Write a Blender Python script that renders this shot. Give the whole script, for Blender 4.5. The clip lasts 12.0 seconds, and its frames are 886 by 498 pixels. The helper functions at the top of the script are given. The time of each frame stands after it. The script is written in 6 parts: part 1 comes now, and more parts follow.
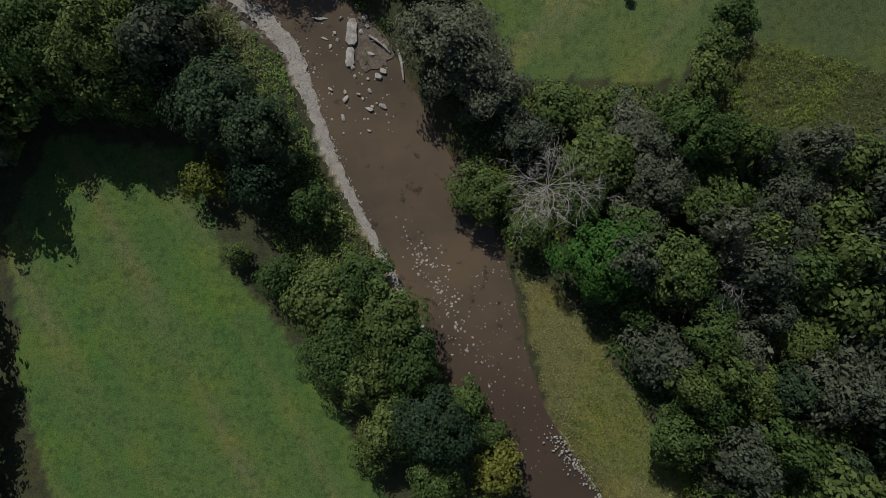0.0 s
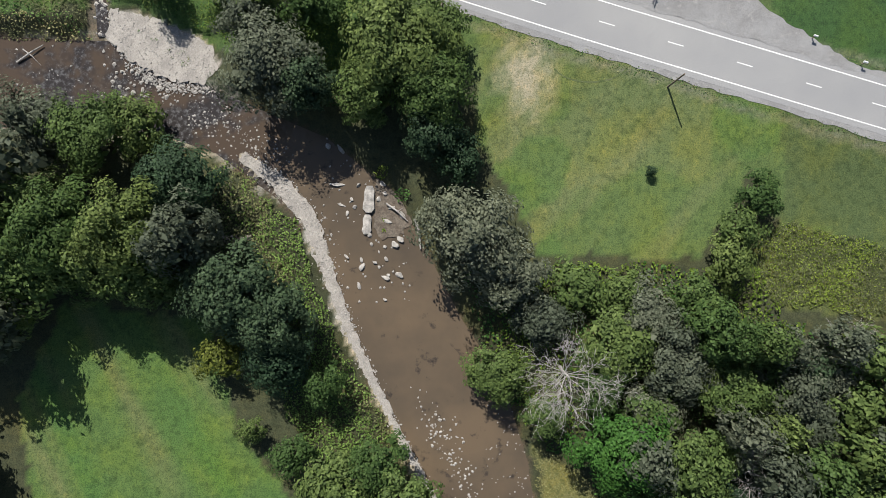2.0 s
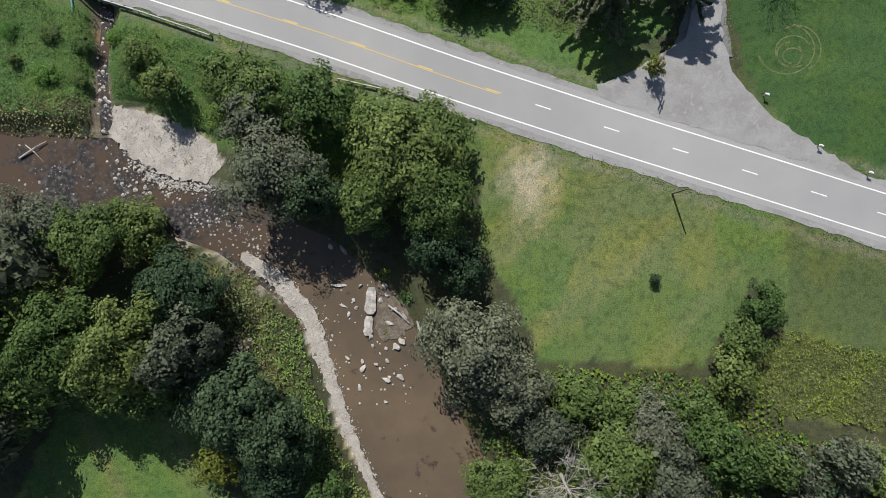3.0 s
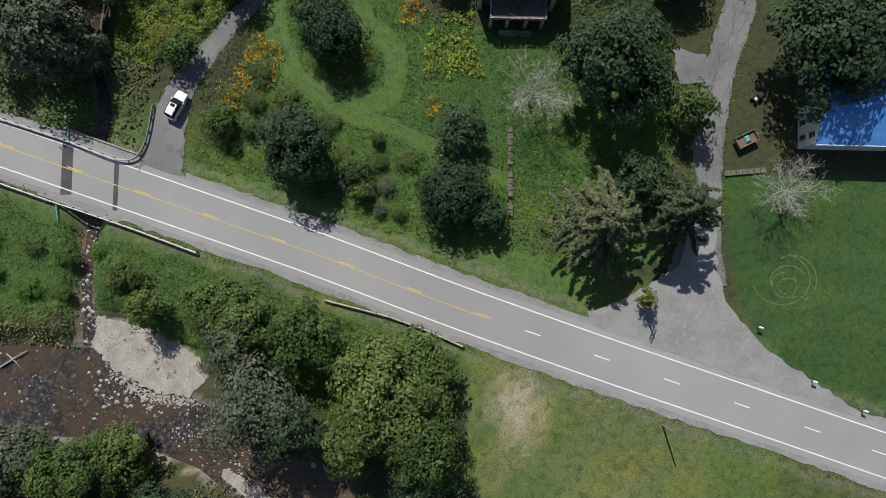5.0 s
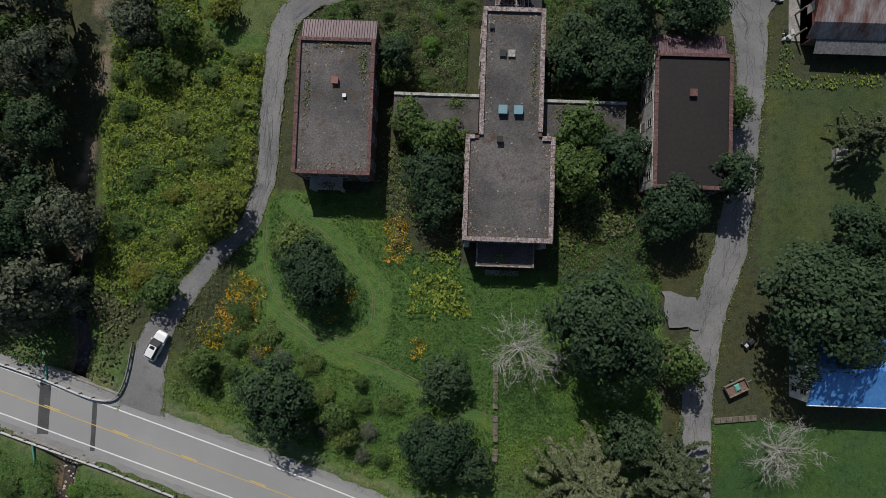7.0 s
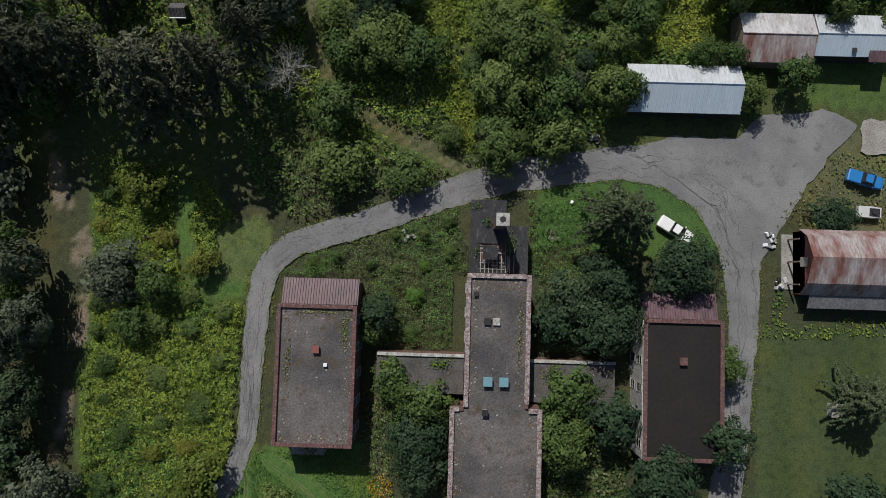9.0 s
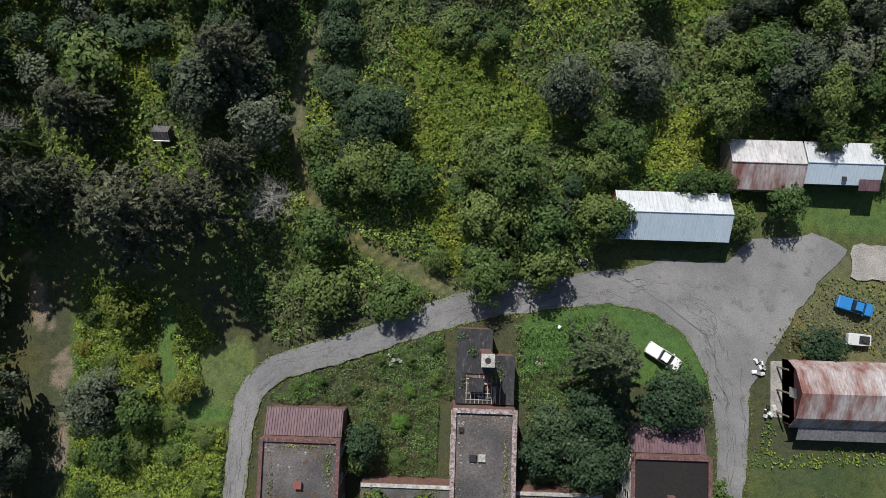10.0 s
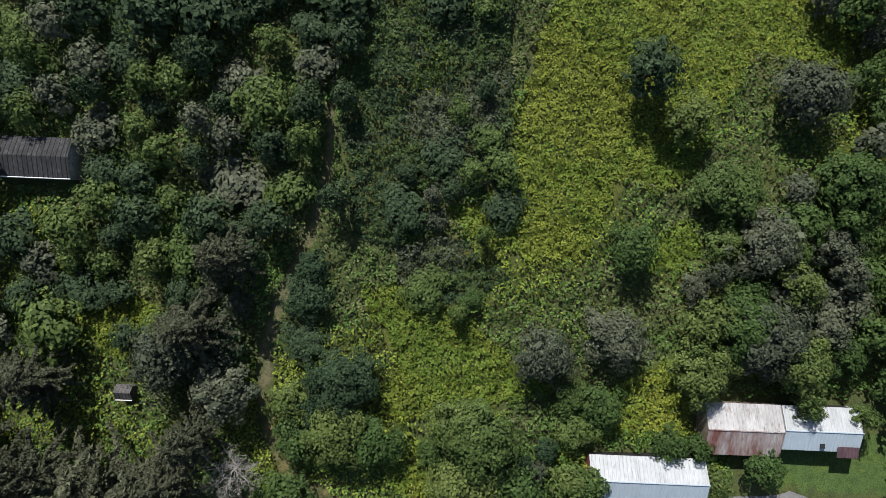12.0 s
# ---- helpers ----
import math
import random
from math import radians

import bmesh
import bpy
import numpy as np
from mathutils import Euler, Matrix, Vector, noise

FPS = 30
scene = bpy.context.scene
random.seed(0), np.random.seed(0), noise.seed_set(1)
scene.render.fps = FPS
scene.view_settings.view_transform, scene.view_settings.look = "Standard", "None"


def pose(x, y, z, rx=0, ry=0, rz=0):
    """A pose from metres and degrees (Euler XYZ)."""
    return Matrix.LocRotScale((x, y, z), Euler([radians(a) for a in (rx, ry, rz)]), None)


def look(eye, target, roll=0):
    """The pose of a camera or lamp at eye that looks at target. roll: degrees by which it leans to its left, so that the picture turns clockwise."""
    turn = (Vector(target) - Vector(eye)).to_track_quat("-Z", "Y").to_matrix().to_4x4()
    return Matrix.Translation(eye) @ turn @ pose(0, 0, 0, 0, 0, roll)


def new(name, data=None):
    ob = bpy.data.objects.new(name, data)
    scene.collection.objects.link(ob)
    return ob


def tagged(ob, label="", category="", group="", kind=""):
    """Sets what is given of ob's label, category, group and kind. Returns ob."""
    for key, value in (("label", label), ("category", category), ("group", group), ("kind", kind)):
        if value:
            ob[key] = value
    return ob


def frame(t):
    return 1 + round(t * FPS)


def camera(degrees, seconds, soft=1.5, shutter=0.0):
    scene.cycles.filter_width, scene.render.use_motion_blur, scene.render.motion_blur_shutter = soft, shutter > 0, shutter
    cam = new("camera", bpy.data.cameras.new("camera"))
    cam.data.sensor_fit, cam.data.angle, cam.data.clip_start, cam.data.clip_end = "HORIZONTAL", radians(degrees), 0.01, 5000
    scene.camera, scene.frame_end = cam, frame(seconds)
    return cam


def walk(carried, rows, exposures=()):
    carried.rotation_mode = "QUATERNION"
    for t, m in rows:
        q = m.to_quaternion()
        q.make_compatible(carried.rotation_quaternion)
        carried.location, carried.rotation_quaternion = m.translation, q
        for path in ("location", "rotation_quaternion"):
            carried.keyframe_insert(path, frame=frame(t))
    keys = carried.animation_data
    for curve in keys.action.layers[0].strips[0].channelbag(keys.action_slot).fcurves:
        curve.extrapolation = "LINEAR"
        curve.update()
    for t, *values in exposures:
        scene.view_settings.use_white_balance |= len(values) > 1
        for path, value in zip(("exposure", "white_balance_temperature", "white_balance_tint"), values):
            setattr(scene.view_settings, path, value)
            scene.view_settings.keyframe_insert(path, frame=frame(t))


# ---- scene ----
# ---- camera ----
cam = camera(75.83, 12.0, soft=0.55)
PATH = [
    (0.0, -9.17, -117.17, 86.91, 1.47, 0.19, -1.57),
    (0.5, -9.71, -110.37, 86.90, 0.85, 0.14, -1.18),
    (1.0, -10.24, -103.52, 86.90, 0.67, 0.14, -0.93),
    (1.5, -10.70, -96.53, 86.88, 0.70, 0.20, -0.95),
    (2.0, -11.06, -89.32, 86.85, 0.84, 0.22, -0.53),
    (2.5, -11.27, -81.81, 86.76, 1.04, 0.20, -0.20),
    (3.0, -11.32, -74.03, 86.66, 1.30, 0.23, 0.14),
    (5.0, -9.72, -40.83, 86.08, 1.93, 0.29, 1.43),
    (5.5, -9.29, -32.08, 86.01, 2.02, 0.21, 1.66),
    (6.0, -8.90, -23.13, 85.94, 2.16, 0.23, 1.82),
    (6.5, -8.54, -14.02, 85.90, 2.28, 0.29, 2.11),
    (8.5, -7.50, 23.32, 85.45, 2.57, 0.59, 1.54),
    (9.0, -6.97, 32.51, 85.43, 2.89, 0.57, 1.66),
    (9.5, -6.40, 41.49, 85.44, 2.84, 0.49, 1.80),
    (10.0, -5.79, 50.56, 85.39, 3.25, 0.34, 1.92),
    (10.5, -5.19, 59.75, 85.40, 3.46, 0.18, 2.05),
    (11.0, -4.59, 69.06, 85.44, 3.55, 0.03, 2.18),
    (11.5, -4.01, 78.47, 85.50, 3.49, -0.02, 2.30),
    (12.0, -3.44, 87.93, 85.56, 3.44, -0.02, 2.35),
]
EXPOSURES = ((0.0, -0.87), (0.5, 0.08), (1.0, 0.27), (1.5, 0.33), (3.0, 0.2), (5.0, -0.1), (5.5, -0.2), (6.5, -0.5), (8.5, -0.5), (9.0, -0.35), (9.5, -0.05), (10.5, 0.22), (11.5, 0.25), (12.0, 0.15))
walk(cam, [(t, pose(x, y, z, rx, ry, rz)) for t, x, y, z, rx, ry, rz in PATH], EXPOSURES)

# ---- light ----
SUN_FROM = Vector((-0.33, 0.94, 1.0)).normalized()
world = bpy.data.worlds.new("sky")
scene.world = world
world.use_nodes = True
sky = world.node_tree.nodes.new("ShaderNodeTexSky")
sky.sky_type, sky.sun_disc = "NISHITA", False
sky.sun_elevation = math.asin(SUN_FROM.z)
sky.sun_rotation = math.atan2(SUN_FROM.x, SUN_FROM.y)
world.node_tree.links.new(sky.outputs[0], world.node_tree.nodes["Background"].inputs[0])
world.node_tree.nodes["Background"].inputs[1].default_value = 0.072
sun = new("sun", bpy.data.lights.new("sun", "SUN"))
sun.data.energy, sun.data.angle, sun.data.color = 5.0, radians(0.55), (1.0, 0.965, 0.91)
sun.matrix_world = look(SUN_FROM * 200, (0, 0, 0))


# ---- materials ----
def nodes_of(name):
    mat = bpy.data.materials.new(name)
    mat.use_nodes = True
    nt = mat.node_tree
    return mat, nt, nt.nodes["Principled BSDF"]


def add(nt, kind, **inputs):
    n = nt.nodes.new("ShaderNode" + kind)
    for k, v in inputs.items():
        n.inputs[k.replace("_", " ")].default_value = v
    return n


def mixed(nt, a, b, fac, blend="MIX"):
    """Mixes two colours, each a socket or a tuple, by a socket or a number."""
    n = nt.nodes.new("ShaderNodeMix")
    n.data_type, n.blend_type = "RGBA", blend
    for sock, v in ((n.inputs[6], a), (n.inputs[7], b), (n.inputs[0], fac)):
        if isinstance(v, bpy.types.NodeSocket):
            nt.links.new(v, sock)
        elif isinstance(v, tuple):
            sock.default_value = (*v, 1.0)
        else:
            sock.default_value = v
    return n.outputs[2]


def ramp(nt, sock, lo, hi):
    n = nt.nodes.new("ShaderNodeMapRange")
    n.inputs[1].default_value, n.inputs[2].default_value = lo, hi
    nt.links.new(sock, n.inputs[0])
    return n.outputs[0]


def grain(nt, scale, detail=4.0, coords=None, rough=0.6):
    n = add(nt, "TexNoise", Scale=scale, Detail=detail, Roughness=rough)
    if coords is not None:
        nt.links.new(coords, n.inputs["Vector"])
    return n.outputs["Fac"]


def place_coords(nt, sx=1.0, sy=1.0, sz=1.0):
    geo = nt.nodes.new("ShaderNodeNewGeometry")
    m = nt.nodes.new("ShaderNodeMapping")
    m.inputs["Scale"].default_value = (sx, sy, sz)
    nt.links.new(geo.outputs["Position"], m.inputs["Vector"])
    return m.outputs[0]


def bumped(nt, bsdf, sock, strength, distance):
    b = add(nt, "Bump", Strength=strength, Distance=distance)
    nt.links.new(sock, b.inputs["Height"])
    nt.links.new(b.outputs[0], bsdf.inputs["Normal"])


def surface(name, colour, second, fine=3.0, coarse=0.25, rough=0.85, metal=0.0, stretch=(1, 1, 1), bump=0.3, third=None, grit=0.45):
    """Weathered surface: two colours by coarse stains, broken up by fine grain."""
    mat, nt, bsdf = nodes_of(name)
    pos = place_coords(nt, *stretch)
    stains = ramp(nt, grain(nt, coarse, 5.0, pos), 0.38, 0.62)
    tone = mixed(nt, colour, second, stains)
    if third:
        tone = mixed(nt, tone, third, ramp(nt, grain(nt, coarse * 3.7, 6.0, pos, 0.7), 0.55, 0.66))
    g = grain(nt, fine, 4.0, pos)
    dark = mixed(nt, tone, (grit, grit, grit), ramp(nt, g, 0.65, 0.3), "MULTIPLY")
    nt.links.new(dark, bsdf.inputs["Base Color"])
    bsdf.inputs["Roughness"].default_value, bsdf.inputs["Metallic"].default_value = rough, metal
    bumped(nt, bsdf, g, bump, 0.05)
    return mat


def foliage(name, low, high, spread=0.5, shine=0.6):
    """Leaves: each leaf and each plant has a tone of its own."""
    mat, nt, bsdf = nodes_of(name)
    geo, info = nt.nodes.new("ShaderNodeNewGeometry"), nt.nodes.new("ShaderNodeObjectInfo")
    tone = mixed(nt, tuple(c * 0.78 for c in low), tuple(c * 1.18 for c in high), geo.outputs["Random Per Island"])
    patch = ramp(nt, grain(nt, 0.35, 3.0, place_coords(nt)), 0.3, 0.7)
    tone = mixed(nt, tone, tuple(c * 0.55 for c in low), mul(nt, patch, spread))
    vary = nt.nodes.new("ShaderNodeHueSaturation")
    nt.links.new(tone, vary.inputs["Color"])
    nt.links.new(remap(nt, info.outputs["Random"], 0.48, 0.525), vary.inputs["Hue"])
    nt.links.new(remap(nt, info.outputs["Random"], 1.2, 0.75), vary.inputs["Value"])
    nt.links.new(vary.outputs[0], bsdf.inputs["Base Color"])
    bsdf.inputs["Roughness"].default_value = shine
    bsdf.inputs["Specular IOR Level"].default_value = 0.12
    thin = nt.nodes.new("ShaderNodeBsdfTranslucent")
    nt.links.new(vary.outputs[0], thin.inputs[0])
    both = nt.nodes.new("ShaderNodeMixShader")
    both.inputs[0].default_value = 0.25
    nt.links.new(bsdf.outputs[0], both.inputs[1])
    nt.links.new(thin.outputs[0], both.inputs[2])
    nt.links.new(both.outputs[0], nt.nodes["Material Output"].inputs[0])
    return mat


def mul(nt, sock, k):
    n = nt.nodes.new("ShaderNodeMath")
    n.operation = "MULTIPLY"
    nt.links.new(sock, n.inputs[0])
    n.inputs[1].default_value = k
    return n.outputs[0]


def remap(nt, sock, lo, hi):
    n = nt.nodes.new("ShaderNodeMapRange")
    n.inputs[3].default_value, n.inputs[4].default_value = lo, hi
    nt.links.new(sock, n.inputs[0])
    return n.outputs[0]


def plain(name, colour, rough=0.6, metal=0.0):
    return surface(name, colour, tuple(c * 0.93 for c in colour), 6.0, 0.8, rough, metal, bump=0.02, grit=0.92)


def ground_material():
    mat, nt, bsdf = nodes_of("ground_cover")
    col = nt.nodes.new("ShaderNodeVertexColor")
    col.layer_name = "cover"
    pos = place_coords(nt)
    g1, g2, g3 = grain(nt, 0.12, 5.0, pos), grain(nt, 0.9, 5.0, pos), grain(nt, 5.0, 3.0, pos, 0.7)
    tone = mixed(nt, col.outputs[0], (1.35, 1.15, 0.75), ramp(nt, g1, 0.45, 0.7), "MULTIPLY")
    tone = mixed(nt, tone, (0.5, 0.58, 0.5), ramp(nt, g2, 0.52, 0.28), "MULTIPLY")
    g4 = grain(nt, 2.0, 6.0, place_coords(nt, 1.0, 0.55, 1.0), 0.75)
    tone = mixed(nt, tone, (1.45, 1.28, 1.15), ramp(nt, g4, 0.52, 0.68), "MULTIPLY")
    tone = mixed(nt, tone, (0.45, 0.5, 0.42), ramp(nt, g3, 0.56, 0.34), "MULTIPLY")
    nt.links.new(tone, bsdf.inputs["Base Color"])
    bsdf.inputs["Roughness"].default_value = 0.95
    bumped(nt, bsdf, g3, 0.6, 0.12)
    return mat


def water_material():
    """Silty brown water, dark and broken over the stony riffle upstream, where sky glints are part of the colour."""
    mat, nt, bsdf = nodes_of("murky_water")
    pos = place_coords(nt)
    silt = ramp(nt, grain(nt, 0.07, 4.0, pos), 0.35, 0.65)
    tone = mixed(nt, (0.085, 0.068, 0.05), (0.135, 0.1, 0.066), silt)
    tone = mixed(nt, tone, (0.04, 0.034, 0.03), ramp(nt, grain(nt, 0.5, 5.0, pos), 0.6, 0.72))
    xyz = nt.nodes.new("ShaderNodeSeparateXYZ")
    nt.links.new(pos, xyz.inputs[0])
    riffle = ramp(nt, xyz.outputs["X"], -34.0, -41.0)
    # pale flecks: bed stones together with sky glints on ripples, painted in
    bed = mixed(nt, (0.035, 0.031, 0.03), (0.17, 0.168, 0.17), ramp(nt, grain(nt, 1.5, 6.0, pos, 0.8), 0.5, 0.68))
    bed = mixed(nt, bed, (0.075, 0.055, 0.04), ramp(nt, grain(nt, 0.16, 3.0, pos), 0.46, 0.58))
    tone = mixed(nt, tone, bed, riffle)
    lower = ramp(nt, xyz.outputs["Y"], -124.0, -140.0)
    tone = mixed(nt, tone, (0.06, 0.042, 0.034), mul(nt, lower, 0.75))
    nt.links.new(tone, bsdf.inputs["Base Color"])
    bsdf.inputs["Roughness"].default_value = 0.1
    bsdf.inputs["IOR"].default_value = 1.33
    bumped(nt, bsdf, grain(nt, 2.2, 4.0, pos), 0.25, 0.06)
    return mat


GROUND = ground_material()
WATER = water_material()
ASPHALT = surface("road_asphalt", (0.3, 0.3, 0.302), (0.35, 0.347, 0.34), 8.0, 0.05, 0.9, stretch=(1, 1, 1), bump=0.1, grit=0.75)
OLD_ASPHALT = surface("cracked_asphalt", (0.175, 0.174, 0.177), (0.245, 0.242, 0.24), 5.0, 0.12, 0.92, third=(0.15, 0.146, 0.142), grit=0.65)
PALE_GRAVEL = surface("pale_gravel", (0.46, 0.425, 0.38), (0.34, 0.315, 0.285), 5.0, 0.5, 0.95, grit=0.6)
GREY_GRAVEL = surface("grey_gravel", (0.32, 0.318, 0.315), (0.26, 0.255, 0.25), 7.0, 0.25, 0.95, third=(0.36, 0.35, 0.335), grit=0.65)
PATCH = surface("tar_patch", (0.075, 0.075, 0.08), (0.1, 0.1, 0.1), 5.0, 0.5, 0.9)
WHITE_LINE = surface("white_road_paint", (0.8, 0.8, 0.78), (0.7, 0.7, 0.68), 5.0, 0.8, 0.7, grit=0.85)
YELLOW_LINE = surface("yellow_road_paint", (0.68, 0.46, 0.07), (0.6, 0.45, 0.18), 5.0, 0.8, 0.7, grit=0.85)
CONCRETE = surface("weathered_concrete", (0.42, 0.4, 0.37), (0.3, 0.28, 0.26), 5.0, 0.4, 0.9)
STONE = surface("river_stone", (0.5, 0.47, 0.43), (0.36, 0.34, 0.31), 3.0, 0.9, 0.85, grit=0.6)
BARK = surface("bark", (0.13, 0.1, 0.075), (0.08, 0.065, 0.05), 6.0, 1.5, 0.95, stretch=(1, 1, 0.2))
DEAD_WOOD = surface("bleached_wood", (0.5, 0.47, 0.44), (0.36, 0.34, 0.31), 6.0, 1.0, 0.9, grit=0.6)
ROOF_TAR = surface("tar_roof", (0.075, 0.072, 0.074), (0.165, 0.15, 0.145), 4.0, 0.14, 0.9, third=(0.1, 0.072, 0.05))
DARK_TAR = surface("dark_wet_roof", (0.011, 0.009, 0.0085), (0.017, 0.012, 0.01), 2.0, 0.15, 0.75)
COPING = surface("flaking_coping", (0.17, 0.09, 0.085), (0.42, 0.37, 0.36), 4.0, 1.9, 0.9, third=(0.74, 0.73, 0.72), grit=0.5)
RED_COPING = surface("red_coping", (0.17, 0.08, 0.075), (0.12, 0.065, 0.06), 4.0, 0.8, 0.85, third=(0.3, 0.22, 0.2))
BRICK_WALL = surface("brick_wall", (0.2, 0.1, 0.08), (0.15, 0.085, 0.07), 3.0, 0.5, 0.9)
PALE_WALL = surface("peeling_white_wall", (0.55, 0.55, 0.52), (0.4, 0.39, 0.36), 3.0, 0.6, 0.9)
RED_METAL = surface("maroon_metal_roof", (0.17, 0.1, 0.115), (0.125, 0.075, 0.088), 3.0, 0.4, 0.55, stretch=(1, 0.15, 1))
WHITE_METAL = surface("white_metal_roof", (0.45, 0.53, 0.6), (0.42, 0.5, 0.57), 2.0, 0.5, 0.4, stretch=(1, 0.2, 1), bump=0.03, grit=0.88)
CHALKY_METAL = surface("chalky_metal_roof", (0.55, 0.58, 0.61), (0.46, 0.48, 0.5), 3.0, 0.5, 0.5, stretch=(1.4, 0.12, 1), bump=0.03, third=(0.38, 0.38, 0.38), grit=0.8)
STAINED_METAL = surface("stained_metal_roof", (0.6, 0.6, 0.61), (0.42, 0.41, 0.42), 3.0, 0.4, 0.5, stretch=(1, 0.25, 1), bump=0.05, third=(0.3, 0.25, 0.24), grit=0.75)
RUST_METAL = surface("rusted_metal_roof", (0.42, 0.39, 0.39), (0.2, 0.085, 0.07), 3.0, 0.42, 0.6, stretch=(1.3, 0.16, 1), third=(0.3, 0.2, 0.18), grit=0.6)
BLUE_ROOF = surface("blue_tarp_roof", (0.06, 0.22, 0.58), (0.1, 0.3, 0.66), 2.0, 0.25, 0.45, grit=0.85)
SHINGLE = surface("dark_shingles", (0.026, 0.026, 0.03), (0.045, 0.045, 0.05), 4.0, 0.6, 0.85, stretch=(1, 0.4, 1), third=(0.1, 0.1, 0.11))
WHITE_PAINT = plain("white_paint", (0.85, 0.85, 0.85), 0.35)
BLUE_PAINT = plain("blue_paint", (0.03, 0.2, 0.5), 0.35)
SILVER = plain("silver_paint", (0.55, 0.56, 0.56), 0.4)
RED_PAINT = plain("red_paint", (0.23, 0.075, 0.065), 0.6)
GREEN_PAINT = plain("green_paint", (0.12, 0.38, 0.3), 0.6)
TEAL = plain("blue_green_plastic", (0.16, 0.3, 0.36), 0.5)
# near-black colour for the shade inside openings, and for a few dark parts
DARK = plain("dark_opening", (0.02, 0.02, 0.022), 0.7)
RUBBER = plain("rubber", (0.025, 0.025, 0.025), 0.8)
STEEL = plain("galvanised_steel", (0.3, 0.3, 0.31), 0.6, 0.4)
WOOD = surface("old_wood", (0.3, 0.24, 0.18), (0.2, 0.16, 0.12), 5.0, 1.0, 0.9)
GLASS = plain("dark_glass", (0.012, 0.014, 0.018), 0.25)
LEAF = {
    "d": foliage("dark_leaves", (0.03, 0.06, 0.03), (0.07, 0.112, 0.056)),
    "m": foliage("green_leaves", (0.062, 0.105, 0.03), (0.145, 0.205, 0.062)),
    "g": foliage("grey_green_leaves", (0.072, 0.09, 0.056), (0.165, 0.185, 0.125)),
    "b": foliage("bright_leaves", (0.055, 0.13, 0.022), (0.12, 0.23, 0.05)),
    "y": foliage("yellow_green_leaves", (0.1, 0.12, 0.022), (0.22, 0.24, 0.05)),
    "p": foliage("needles", (0.075, 0.098, 0.05), (0.18, 0.21, 0.115)),
    "k": foliage("shaded_needles", (0.06, 0.07, 0.042), (0.155, 0.165, 0.105)),
    "vine": foliage("vine_leaves", (0.13, 0.185, 0.028), (0.27, 0.34, 0.055), 0.4),
    "lime": foliage("yellowing_vine_leaves", (0.18, 0.205, 0.03), (0.33, 0.35, 0.055), 0.3),
    "weed": foliage("weed_leaves", (0.07, 0.145, 0.032), (0.15, 0.26, 0.065), 0.5),
    "olive": foliage("olive_brush", (0.09, 0.105, 0.045), (0.18, 0.195, 0.09), 0.4),
    "gold": foliage("goldenrod", (0.32, 0.2, 0.02), (0.55, 0.36, 0.035), 0.25),
    "dry": foliage("dry_grass", (0.2, 0.19, 0.075), (0.36, 0.34, 0.16), 0.3),
    "plume": foliage("pale_plumes", (0.2, 0.17, 0.15), (0.34, 0.29, 0.26), 0.2),
}


# ---- mesh helpers ----
class Shape:
    """Collects boxes, tubes and sheets, then links them as one mesh."""

    def __init__(self):
        self.v, self.f = [], []

    def put(self, verts, faces):
        n = len(self.v)
        self.v += [tuple(p) for p in verts]
        self.f += [tuple(n + i for i in f) for f in faces]
        return self

    def box(self, lo, hi, chamfer=0.0, m=None):
        (x0, y0, z0), (x1, y1, z1) = lo, hi
        c = chamfer
        rings = [(0, z0), (0, z1 - c), (c, z1)] if c else [(0, z0), (0, z1)]
        vs = [p for i, z in rings for p in ((x0 + i, y0 + i, z), (x1 - i, y0 + i, z), (x1 - i, y1 - i, z), (x0 + i, y1 - i, z))]
        fs = [(3, 2, 1, 0), tuple(range(len(vs) - 4, len(vs)))]
        for r in range(len(rings) - 1):
            fs += [(4 * r + k, 4 * r + (k + 1) % 4, 4 * r + 4 + (k + 1) % 4, 4 * r + 4 + k) for k in range(4)]
        if m is not None:
            vs = [m @ Vector(p) for p in vs]
        return self.put(vs, fs)

    def tube(self, points, radii, sides=6):
        points = [Vector(p) for p in points]
        vs, fs = [], []
        for i, p in enumerate(points):
            way = (points[min(i + 1, len(points) - 1)] - points[max(i - 1, 0)]).normalized()
            a = way.orthogonal().normalized()
            b = way.cross(a)
            vs += [p + radii[i] * (math.cos(2 * math.pi * k / sides) * a + math.sin(2 * math.pi * k / sides) * b) for k in range(sides)]
        for i in range(len(points) - 1):
            fs += [(i * sides + k, i * sides + (k + 1) % sides, (i + 1) * sides + (k + 1) % sides, (i + 1) * sides + k) for k in range(sides)]
        fs += [tuple(reversed(range(sides))), tuple(range(len(vs) - sides, len(vs)))]
        return self.put(vs, fs)

    def extrude(self, outline, z0, z1):
        n = len(outline)
        vs = [(x, y, z0) for x, y in outline] + [(x, y, z1) for x, y in outline]
        fs = [tuple(reversed(range(n))), tuple(range(n, 2 * n))] + [(i, (i + 1) % n, n + (i + 1) % n, n + i) for i in range(n)]
        return self.put(vs, fs)

    def mesh(self, name, mat):
        me = bpy.data.meshes.new(name)
        me.from_pydata(self.v, [], self.f)
        me.materials.append(mat)
        return me


def part(name, shape, mat, parent=None, label=""):
    ob = new(name, shape.mesh(name, mat) if isinstance(shape, Shape) else shape)
    if parent is not None:
        ob.parent = parent
    return tagged(ob, label)


def thing(name, m, label, category, group="", kind=""):
    ob = new(name)
    ob.matrix_world = m
    return tagged(ob, label, category, group, kind)


